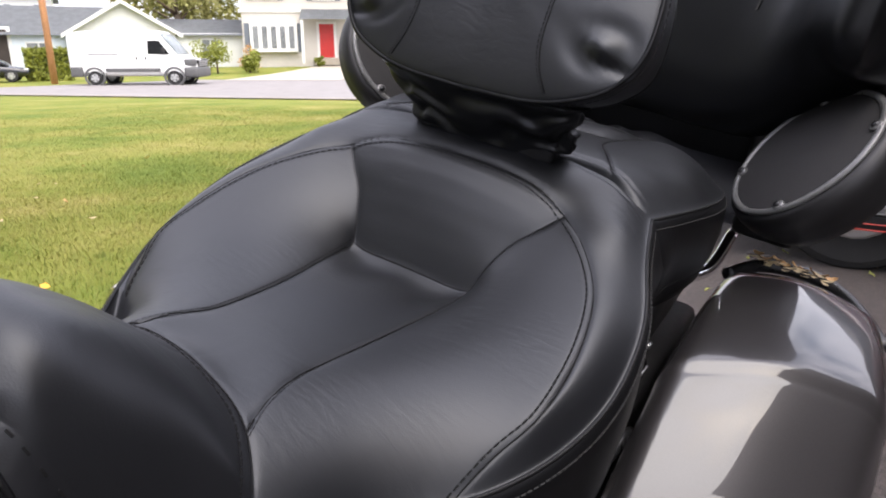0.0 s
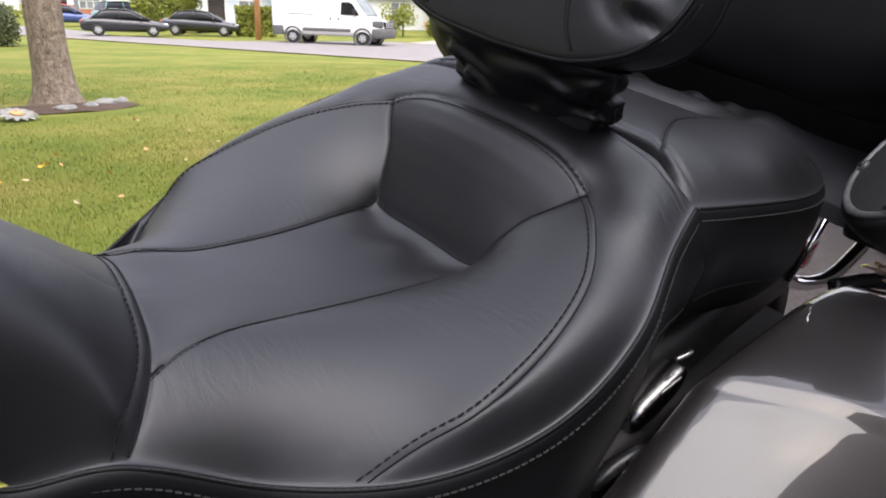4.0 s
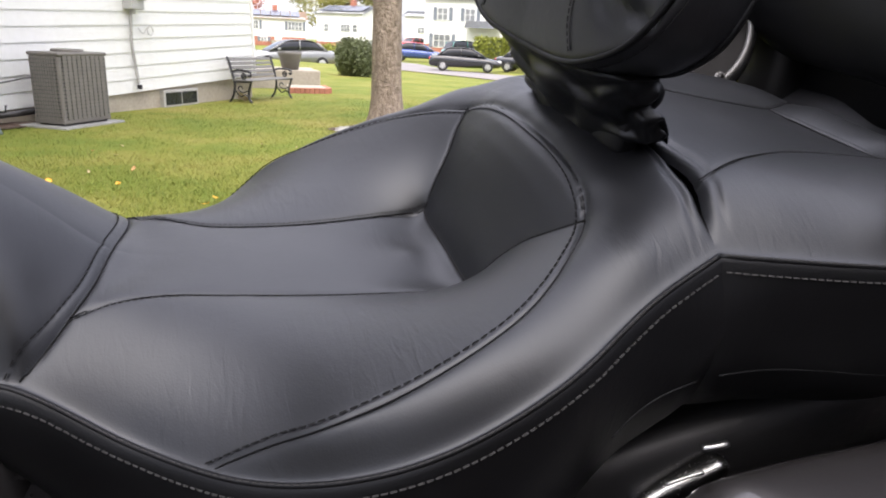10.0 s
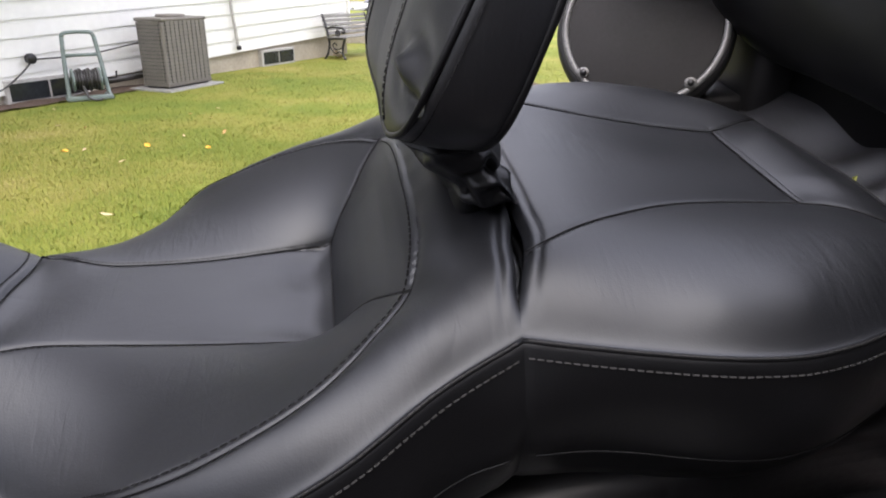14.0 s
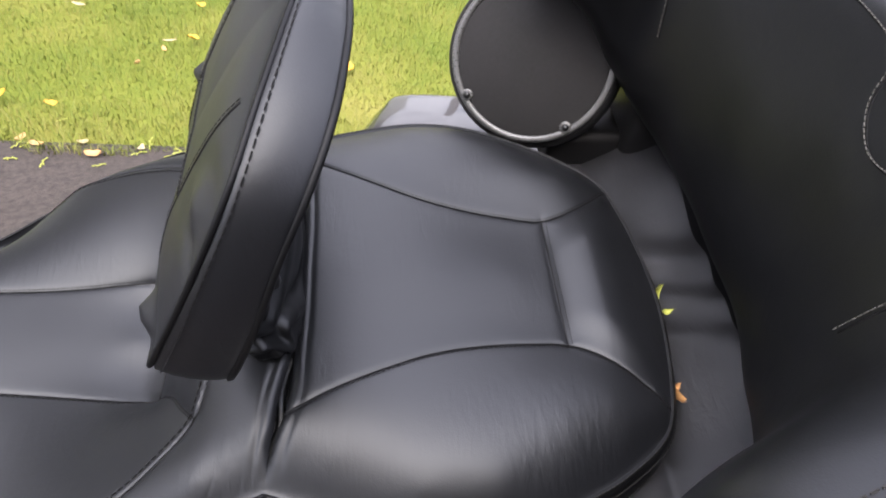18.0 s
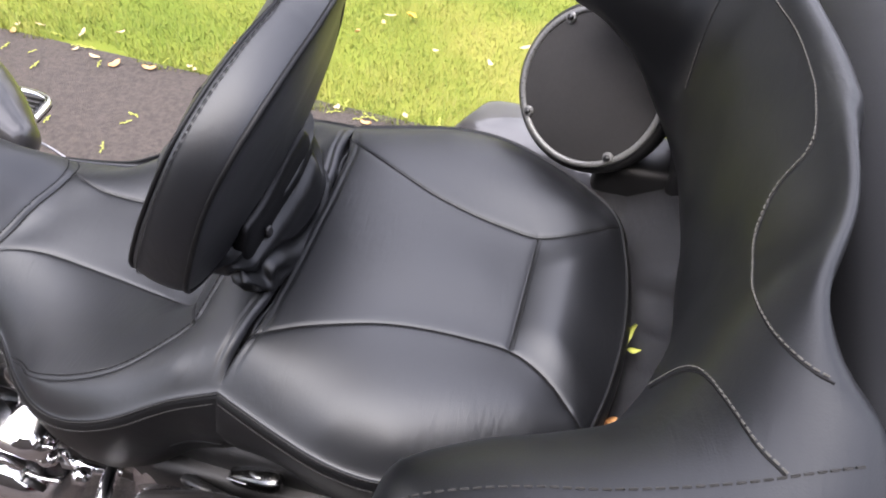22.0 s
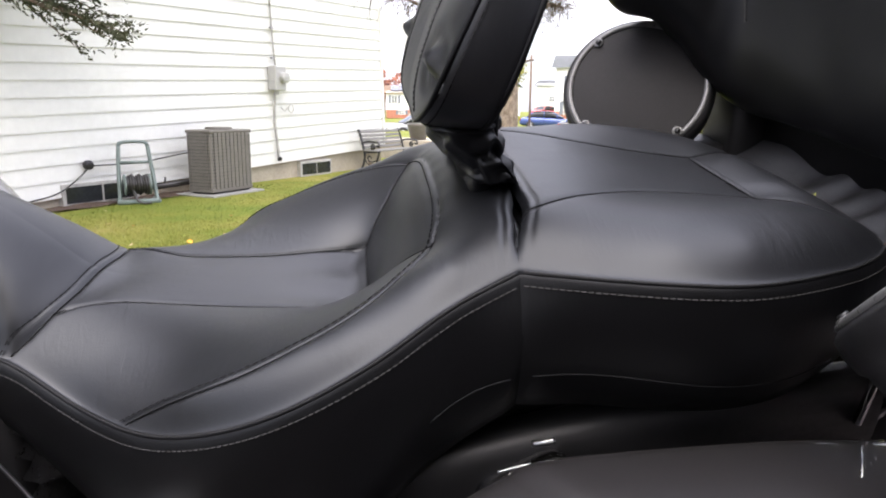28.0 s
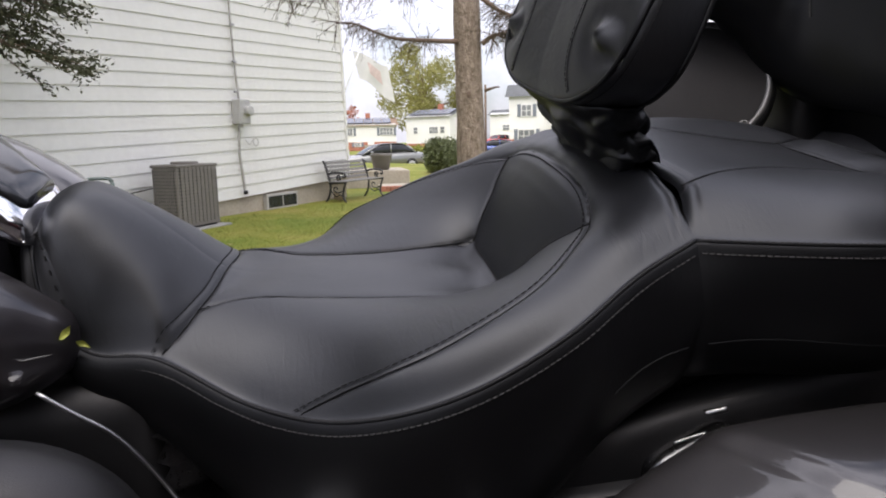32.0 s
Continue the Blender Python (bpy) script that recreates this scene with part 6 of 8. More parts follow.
BOUGHS = [[(TX - 0.1, TY - 0.05, 1.93), (TX - 0.45, TY - 0.1, 1.93), (TX - 0.9, TY - 0.1, 1.96), (TX - 1.25, TY - 0.05, 2.10), (TX - 1.45, TY, 2.12)],
         [(TX + 0.1, TY - 0.1, 1.90), (TX + 0.22, TY - 0.15, 1.98), (TX + 0.40, TY - 0.2, 2.0), (TX + 0.55, TY - 0.25, 1.97)],
         [(TX + 0.1, TY - 0.1, 2.38), (TX + 0.3, TY - 0.2, 2.22), (TX + 0.6, TY - 0.3, 2.12)],
         [(TX + 0.12, TY - 0.12, 1.40), (TX + 0.22, TY - 0.2, 1.43), (TX + 0.26, TY - 0.22, 1.43)],
         [(TX - 0.1, TY, 2.5), (TX - 0.5, TY - 0.2, 2.42), (TX - 1.0, TY - 0.3, 2.35), (TX - 1.5, TY - 0.35, 2.36), (TX - 2.0, TY - 0.4, 2.28)],
         [(TX - 0.1, TY, 2.95), (TX - 0.7, TY - 0.3, 2.8), (TX - 1.4, TY - 0.5, 2.62), (TX - 2.1, TY - 0.6, 2.45)]]
NEED = []
for li, limb in enumerate(BOUGHS):
    pts = spline(limb, 26)
    under(part("limb", tube(pts, np.linspace(0.03 if li < 3 else 0.02, 0.007, 26), 7), TWIG), pine)
    if li == 3:
        continue
    tw = bmesh.new()
    for k in range(110):
        i = rngp.integers(6, 26)
        p = pts[i]
        d = rngp.normal(size=3) * [0.5, 0.5, 0.35] + [-0.1 if li != 1 else 0.2, 0, -0.25]
        d /= np.linalg.norm(d)
        ln = 0.12 + 0.22 * rngp.random()
        line = [p, p + d * ln * 0.5 + [0, 0, 0.01], p + d * ln + [0, 0, -0.05 * rngp.random()]]
        q = spline(line, 7)
        tube(q, np.linspace(0.004, 0.0015, 7), 4, tw)
        for m in range(10):
            o = q[rngp.integers(1, 7)] + rngp.normal(size=3) * 0.012
            e = rngp.normal(size=3) + d * 1.0 + [0, 0, -0.3]
            e /= np.linalg.norm(e)
            s = np.cross(e, [0.3, 0.2, 0.9])
            NEED.append([o, o + s * 0.004, o + e * 0.055, o - s * 0.004])
    under(part("twig_growth", tw, TWIG, None), pine)["kind"] = "stuff"
NEED = np.array(NEED)
under(fast_mesh("needles", NEED.reshape(-1, 3), np.arange(len(NEED) * 4).reshape(-1, 4), NEEDLE), pine)["kind"] = "stuff"

# soil, stones and a tin daisy at the foot of the pine
mound = raw("mulch_patch", [(TX - 0.05 + r * math.cos(a) * 1.6, TY - 0.35 + r * math.sin(a) * 0.8, 0.008 + 0.035 * (1 - r / 0.42) + 0.012 * noise.noise((r * 9, a * 2, 1))) for r in np.linspace(0.01, 0.42, 12) for a in np.linspace(0, math.tau, 36, endpoint=False)], [(i * 36 + j, i * 36 + (j + 1) % 36, (i + 1) * 36 + (j + 1) % 36, (i + 1) * 36 + j) for i in range(11) for j in range(36)], SOIL)
tagged(mound, "dark mulch and bare soil round the pine's foot", "mulch", kind="structure")


def rock(name, x, y, z, s, material, seed):
    bm = bmesh.new()
    bmesh.ops.create_icosphere(bm, subdivisions=3, radius=1.0)
    for v in bm.verts:
        n = noise.noise(v.co * 1.3 + Vector((seed, 0, 0)))
        v.co *= 1 + 0.35 * n
        v.co = Vector((x + v.co.x * s[0], y + v.co.y * s[1], z + v.co.z * s[2]))
    return part(name, bm, material)


for i, (x, y, sx) in enumerate(((1.52, 6.45, 0.11), (1.95, 6.72, 0.12), (1.74, 6.52, 0.07), (2.1, 6.75, 0.07))):
    tagged(rock("stone", x, y, 0.02, (sx, sx * 0.7, 0.04), STONE, i * 3.7), "flat grey stone in the soil by the pine", "stone", "stones round the pine")
dz = empty("metal_daisy", pose(1.03, 6.06, 0.0))
tagged(dz, "white tin daisy lying in the grass by the pine", "garden ornament")
DM = pose(1.03, 6.06, 0.05, 12, 4, 0) @ Matrix.Scale(0.85, 4)
for k in range(14):
    a = k * math.tau / 14
    pb = bmesh.new()
    vs = [pb.verts.new((0.05 + 0.15 * u, wd * math.sin(math.pi * min(1, 0.12 + u * 0.88)) ** 0.6 * 0.03, 0.012 * math.sin(math.pi * u))) for u in np.linspace(0, 1, 7) for wd in (-1, 1)]
    for i in range(6):
        pb.faces.new((vs[2 * i], vs[2 * i + 1], vs[2 * i + 3], vs[2 * i + 2]))
    bmesh.ops.solidify(pb, geom=pb.faces[:], thickness=0.004)
    under(part("petal", pb, PETAL, None, "", True, DM @ pose(0, 0, 0, 0, 0, math.degrees(a))), dz)
under(part("centre", disc(0.06, 0.025, 20, DM @ pose(0, 0, 0.012), 0.008), LEAFTAN, None, "rusty centre"), dz)
under(part("stake", tube([(1.03, 6.06, -0.03), (1.03, 6.06, 0.08)], 0.006, 6), IRON, None), dz)

# overhanging conifer spray in front of the house, from a tree beside the drive
cy = empty("conifer", pose(-4.6, 4.6, 0))
tagged(cy, "dark conifer whose feathery sprays hang before the siding", "tree")
under(part("trunk", tube([(-4.6, 4.6, -0.1), (-4.55, 4.6, 1.2), (-4.4, 4.6, 2.4), (-4.2, 4.6, 3.4)], [0.12, 0.10, 0.08, 0.05], 14), BARK), cy)
rngc = np.random.default_rng(11)
SP = []
cb = bmesh.new()
for k in range(60):
    z0 = 1.66 + 1.6 * rngc.random()
    reach = 1.95 + 0.7 * rngc.random()
    y1 = 4.85 + 0.5 * rngc.random()
    end = np.array([-4.45 + reach, y1, z0 - 0.12 - 0.25 * rngc.random()])
    line = spline([(-4.4, 4.6, z0 + 0.35), (-3.5, 4.7, z0 + 0.3), (-2.8, y1 - 0.1, z0 + 0.12), tuple(end)], 22)
    tube(line, np.linspace(0.014, 0.003, 22), 5, cb)
    for i in range(6, 22):
        for m in range(5):
            d = np.array([0.8, 0, -0.25]) + rngc.normal(size=3) * [0.5, 0.55, 0.35]
            d /= np.linalg.norm(d)
            ln = 0.07 + 0.12 * rngc.random()
            for q in range(7):
                o = line[i] + d * ln * q / 6
                e = d + rngc.normal(size=3) * 0.55
                e /= np.linalg.norm(e)
                s = np.cross(e, rngc.normal(size=3))
                s /= np.linalg.norm(s)
                SP.append([o, o + s * 0.009 + e * 0.014, o + e * 0.042, o - s * 0.009 + e * 0.014])
under(part("limb_growth", cb, TWIG, None), cy)
SP = np.array(SP)
under(fast_mesh("sprays", SP.reshape(-1, 3), np.arange(len(SP) * 4).reshape(-1, 4), NEEDLE), cy)["kind"] = "stuff"

# unseen crown added high over the drive's corner, to darken reflections in the seat
cc = [(-4.1 + 2.4 * math.cos(a) * r * (1 - h * 0.7), 4.2 + 2.2 * math.sin(a) * r * (1 - h * 0.7), 3.9 + 6.5 * h) for a, r, h in zip(rngc.random(60) * 6.28, rngc.random(60) ** 0.5, rngc.random(60))]
V, F = leaf_cloud(cc, [0.85] * 60, 60000, 0.085, 17, 1.5)
under(fast_mesh("crown", V, F, NEEDLE), cy)["kind"] = "stuff"
under(part("upper_trunk", tube([(-4.2, 4.6, 3.4), (-4.25, 4.4, 6.0), (-4.3, 4.2, 8.6)], [0.05, 0.045, 0.02], 10), BARK), cy)

# a round clipped bush
bushr = empty("round_bush", pose(3.35, 18.2, float(rise(3.35, 18.2))))
tagged(bushr, "rounded clipped evergreen bush on the lawn", "bush")
rngb = np.random.default_rng(2)
bc = [(3.35 + 0.42 * math.cos(a) * r, 18.2 + 0.42 * math.sin(a) * r, 0.24 + 0.36 * h) for a, r, h in zip(rngb.random(14) * 6.28, rngb.random(14), rngb.random(14))]
V, F = leaf_cloud(bc, [0.38] * 14, 22000, 0.035, 3)
under(fast_mesh("foliage", V, F, BUSHM), bushr)
cbm = bmesh.new()
bmesh.ops.create_icosphere(cbm, subdivisions=3, radius=0.5)
for v in cbm.verts:
    v.co = Vector((3.35 + v.co.x * (1.05 + 0.2 * noise.noise(v.co * 4)), 18.2 + v.co.y, 0.33 + v.co.z * 0.9))
under(part("inner_growth", cbm, BUSHM), bushr)


# ---------------------------------------------------------------- the street
def strip(name, a, b, w0, w1, material, lift, label, cat, n=40, wide=None):
    """A band of ground along the line a-b, between two offsets from it."""
    A, B = np.array(a, float), np.array(b, float)
    d = (B - A) / np.linalg.norm(B - A)
    nrm = np.array([-d[1], d[0]])
    V = []
    for t in np.linspace(0, 1, n):
        for w in np.linspace(w0, float(np.interp(t * np.linalg.norm(B - A), *wide)) if wide else w1, 5):
            p = A + (B - A) * t + nrm * w
            V.append((p[0], p[1], float(rise(*p)) + lift))
    ob = raw(name, V, [(i * 5 + j, i * 5 + j + 1, (i + 1) * 5 + j + 1, (i + 1) * 5 + j) for i in range(n - 1) for j in range(4)], material)
    tagged(ob, label, cat, kind="structure")


strip("road", (-3.5, 66.0), (29.0, -40.0), -0.2, 7.0, ROADM, 0.02, "pale grey residential street", "road", 240, ((28, 37, 42.5, 45.5, 52, 111), (7.0, 3.6, 4.2, 11.0, 12.0, 9.0)))
strip("kerb", (-3.5, 66.0), (29.0, -40.0), -0.42, -0.16, KERBM, 0.045, "worn tan kerb along the lawn", "kerb", 120)
strip("driveway_far", (21.56, 21.3), (37.9, 28.9), -2.6, 2.6, CONCRETE, 0.035, "pale concrete driveway across the street", "driveway", 20)


def wheel(parent, T, r, w, name="wheel"):
    o = under(part(name, disc(r, w, 28, T @ pose(0, 0, 0, 90, 0, 0), 0.04), TYRE, None, "", False), parent)
    h = part("rim", disc(r * 0.56, w + 0.02, 20, T @ pose(0, 0, 0, 90, 0, 0), 0.015), RIMM, None, "", False)
    h.parent = o
    for k in range(5):
        sp = part("spoke", boxed(-0.02, 0.02, -w / 2 - 0.018, -w / 2 - 0.006, r * 0.26, r * 0.52, 0.004, m=T @ pose(0, 0, 0, 0, k * 72, 0)), TYRE, None, "", False)
        sp.parent = o


def car(x, y, ang, paint, label, suv=False, s=1.0, z=None):
    """A parked car: body, cabin glass, pillars, wheels, lights; x ahead."""
    z = float(rise(x, y)) + 0.02 if z is None else z
    T = pose(x, y, z, 0, 0, ang) @ Matrix.Scale(s, 4)
    c = empty("parked_car", T)
    tagged(c, label, "car")
    top = 1.72 if suv else 1.42
    deck = 1.0 if suv else 0.92
    prof = [(-2.25, 0.45, 0.70, 0.70), (-2.2, 0.30, 0.82, 0.80), (-2.0, 0.24, deck + 0.02, 0.86), (-1.2, 0.22, deck + 0.06, 0.89), (0.0, 0.22, deck, 0.90), (0.9, 0.22, deck - 0.04, 0.89), (1.7, 0.24, deck - 0.14, 0.86), (2.1, 0.30, deck - 0.26, 0.80), (2.22, 0.42, 0.60, 0.68)]
    secs = []
    for px, lo, hi, hw in spline(prof, 36):
        secs.append([(px, a, (lo + hi) / 2 + b) for a, b in superellipse(hw, (hi - lo) / 2, 28, 4)])
    under(part("body", loft(secs), paint, None, "", True, T), c)
    cab = [(-1.95 if suv else -1.75, deck, deck + 0.02, 0.78), (-1.6 if suv else -1.2, deck - 0.05, top - 0.10, 0.72), (-0.9, deck - 0.05, top, 0.68), (0.0, deck - 0.05, top, 0.68), (0.55, deck - 0.05, top - 0.12, 0.70), (1.25, deck - 0.1, deck - 0.02, 0.76)]
    secs = []
    for px, lo, hi, hw in spline(cab, 26):
        secs.append([(px, a * (1.0 if b < 0 else 0.94), (lo + hi) / 2 + b) for a, b in superellipse(hw, max(0.01, (hi - lo) / 2), 24, 4)])
    under(part("cabin_glass", loft(secs), DARKGLASS, None, "dark tinted glass", True, T), c)
    roof = [[(px, a, hi + 0.008 - 0.03 * (a / hw) ** 2) for a in np.linspace(-hw, hw, 13)] for px, hi, hw in ((-1.25 if not suv else -1.65, top - 0.10, 0.62), (-0.9, top, 0.64), (-0.3, top + 0.008, 0.65), (0.1, top - 0.01, 0.64), (0.5, top - 0.10, 0.63))]
    rb = loft(roof, closed=False, cap=False)
    bmesh.ops.solidify(rb, geom=rb.faces[:], thickness=0.03)
    under(part("roof", rb, paint, None, "", True, T), c)
    for sd in (-1, 1):
        under(part("pillar", tube([(-0.28, sd * 0.76, deck - 0.02), (-0.30, sd * 0.66, top - 0.02)], 0.035, 6), paint, None, "", True, T), c)
        under(part("pillar", tube([(1.2, sd * 0.74, deck - 0.04), (0.45, sd * 0.655, top - 0.12)], 0.035, 6), paint, None, "", True, T), c)
        under(part("pillar", tube([(-1.8 if suv else -1.65, sd * 0.74, deck), (-1.2 if not suv else -1.6, sd * 0.66, top - 0.12)], 0.05, 6), paint, None, "", True, T), c)
        under(part("mirror", boxed(0.72, 0.88, sd * 0.93 - 0.08, sd * 0.93 + 0.08, deck - 0.02, deck + 0.10, 0.03), paint, None, "", True, T), c)
        for wx in (-1.38, 1.36):
            wheel(c, T @ pose(wx, sd * 0.80, 0.32), 0.32, 0.22)
        under(part("headlight", boxed(1.98, 2.2, sd * 0.62 - 0.14, sd * 0.62 + 0.14, 0.58, 0.70, 0.04), RIMM, None, "clear headlight", True, T), c)
        under(part("tail_light", boxed(-2.24, -2.1, sd * 0.66 - 0.12, sd * 0.66 + 0.12, 0.68, 0.82, 0.03), REDLENS, None, "red tail light", True, T), c)
        under(part("door_line", boxed(-0.24, -0.225, sd * 0.899 - 0.006, sd * 0.899 + 0.006, 0.35, deck - 0.05), TYRE, None, "", False, T), c)
    return c


car(3.27, 35.2, 190, CARGREY, "grey sedan parked on the near side of the street", s=0.98, z=-0.58)
car(11.2, 31.5, -20, CARBLACK, "dark grey sedan parked on a driveway across the street", s=0.78)
car(16.8, 36.2, 32, CARBLACK, "black sedan parked beside a hedge", s=0.75)
car(15.0, 32.2, -35, CARBLACK, "black car parked near the corner house", s=0.8)
car(22.3, 71.0, 60, CARBLUE, "pale blue sport utility parked by the houses", True, 1.0, z=0.0)
car(17.3, 48.6, 10, CARTEAL, "teal sport utility parked far down the street", True, 0.85)
car(12.9, 46.0, -20, CARNAVY, "blue sedan parked behind the black one", s=0.85)
car(21.3, 76.5, 30, CARRED, "red car parked by a far house", s=0.95, z=0.13)
car(34.2, 26.7, 40, CARBLACK, "black sport utility on the driveway by the red door", True, 0.9)


def van():
    x, y = 16.85, 24.0
    ang = math.degrees(math.atan2(21.86 - 26.31, 18.23 - 15.42))
    z = float(rise(x, y)) + 0.02
    T = pose(x, y, z, 0, 0, ang) @ Matrix.Diagonal((0.86, 0.82, 0.80, 1))
    c = empty("cargo_van", T)
    tagged(c, "tall white cargo van with grey bumpers parked on the street", "van")

    def p(name, bm, m, label="", smooth=True):
        return under(part(name, bm, m, None, label, smooth, T), c)

    prof = [(-2.72, 0.45, 2.36, 0.90), (-2.68, 0.42, 2.44, 0.96), (-1.5, 0.40, 2.50, 0.98), (0.7, 0.40, 2.48, 0.98), (1.2, 0.40, 2.40, 0.97), (1.75, 0.40, 1.72, 0.96), (2.0, 0.40, 1.38, 0.95), (2.45, 0.42, 1.20, 0.92), (2.68, 0.46, 1.05, 0.84), (2.74, 0.55, 0.95, 0.74)]
    secs = []
    for px, lo, hi, hw in spline(prof, 60):
        secs.append([(px, a, (lo + hi) / 2 + b) for a, b in superellipse(hw, (hi - lo) / 2, 36, 7)])
    p("body", loft(secs), VANM, "white painted body")
    ws = []
    for px, lo, hi, hw in spline(prof, 60):
        if 1.24 < px < 2.0:
            ws.append([(px + 0.012, a * hw, (lo + hi) / 2 + (hi - lo) / 2 * (1 - abs(a) ** 7) ** (1 / 7) + 0.012) for a in np.linspace(-0.88, 0.88, 13)])
    wb2 = loft(ws, closed=False, cap=False)
    bmesh.ops.solidify(wb2, geom=wb2.faces[:], thickness=0.02)
    # pale colour stands in for reflected sky
    p("windscreen", wb2, SKYGLASS, "windscreen with the pale sky reflection in its colour")
    for sd in (-1, 1):
        sw = [[(a, sd * 0.985, b) for a, b in row] for row in (((0.72, 1.42), (1.2, 1.42), (1.66, 1.42)), ((0.76, 2.02), (1.10, 2.04), (1.28, 2.0)))]
        sb2 = loft(sw, closed=False, cap=False)
        bmesh.ops.solidify(sb2, geom=sb2.faces[:], thickness=0.02)
        p("door_window", sb2, DARKGLASS, "dark cab window", False)
        p("sill_trim", boxed(-1.2, 1.2, sd * 0.97 - 0.03, sd * 0.97 + 0.03, 0.62, 0.78, 0.015), VANG, "grey side moulding")
        p("bumper_side", boxed(-2.74, -2.2, sd * 0.95 - 0.05, sd * 0.95 + 0.05, 0.40, 0.85, 0.03), VANG)
        for wx in (-1.72, 1.78):
            v, f = ring(0.42, 0.055, 28, 6, T @ pose(wx, sd * 0.95, 0.38, 90, 0, 0))
            under(raw("wheel_arch", v, f, VANG), c)
            wheel(c, T @ pose(wx, sd * 0.86, 0.335), 0.335, 0.24)
        p("mirror", boxed(1.35, 1.5, sd * 1.08 - 0.07, sd * 1.08 + 0.07, 1.42, 1.72, 0.04), TYRE)
        p("headlight", boxed(2.22, 2.74, sd * 0.80 - 0.14, sd * 0.80 + 0.16, 0.86, 1.20, 0.06), VANG, "smoked grey headlight")
        p("door_handle", boxed(0.58, 0.64, sd * 0.99 - 0.02, sd * 0.99 + 0.02, 1.18, 1.30, 0.01), TYRE)
        p("door_handle", boxed(0.18, 0.24, sd * 0.99 - 0.02, sd * 0.99 + 0.02, 1.18, 1.30, 0.01), TYRE)
        p("rub_strip", boxed(-1.9, -0.6, sd * 0.982 - 0.008, sd * 0.982 + 0.008, 1.40, 1.44, 0.004), VANG)
    p("front_bumper", boxed(2.20, 2.84, -0.97, 0.97, 0.34, 0.84, 0.10), VANG, "grey plastic bumper")
    p("grille", boxed(2.60, 2.80, -0.62, 0.62, 0.84, 1.14, 0.03), TYRE, "black grille")
    for k in range(3):
        p("grille_bar", boxed(2.79, 2.82, -0.58, 0.58, 0.87 + k * 0.09, 0.92 + k * 0.09, 0.01), RIMM, "bright grille bar")
    p("rear_bumper", boxed(-2.80, -2.6, -0.92, 0.92, 0.38, 0.62, 0.04), VANG)
    p("number_plate", boxed(2.80, 2.835, -0.2, 0.2, 0.55, 0.66), WHITEFRAME, "pale blank number plate", False)


van()
up_ = empty("utility_pole", pose(15.55, 27.9, float(rise(15.55, 27.9))))
tagged(up_, "weathered orange-brown wooden utility pole by the street", "utility pole")
under(part("shaft", tube([(15.55, 27.9, -0.45), (15.56, 27.9, 4.0), (15.58, 27.9, 9.0)], [0.13, 0.12, 0.10], 14), POLEM), up_)
up2 = empty("utility_pole", pose(10.2, 40.5, 0))
tagged(up2, "distant wooden utility pole between the houses", "utility pole")
under(part("shaft", tube([(10.2, 40.5, -0.4), (10.2, 40.5, 4.2)], 0.07, 10), TWIG), up2)


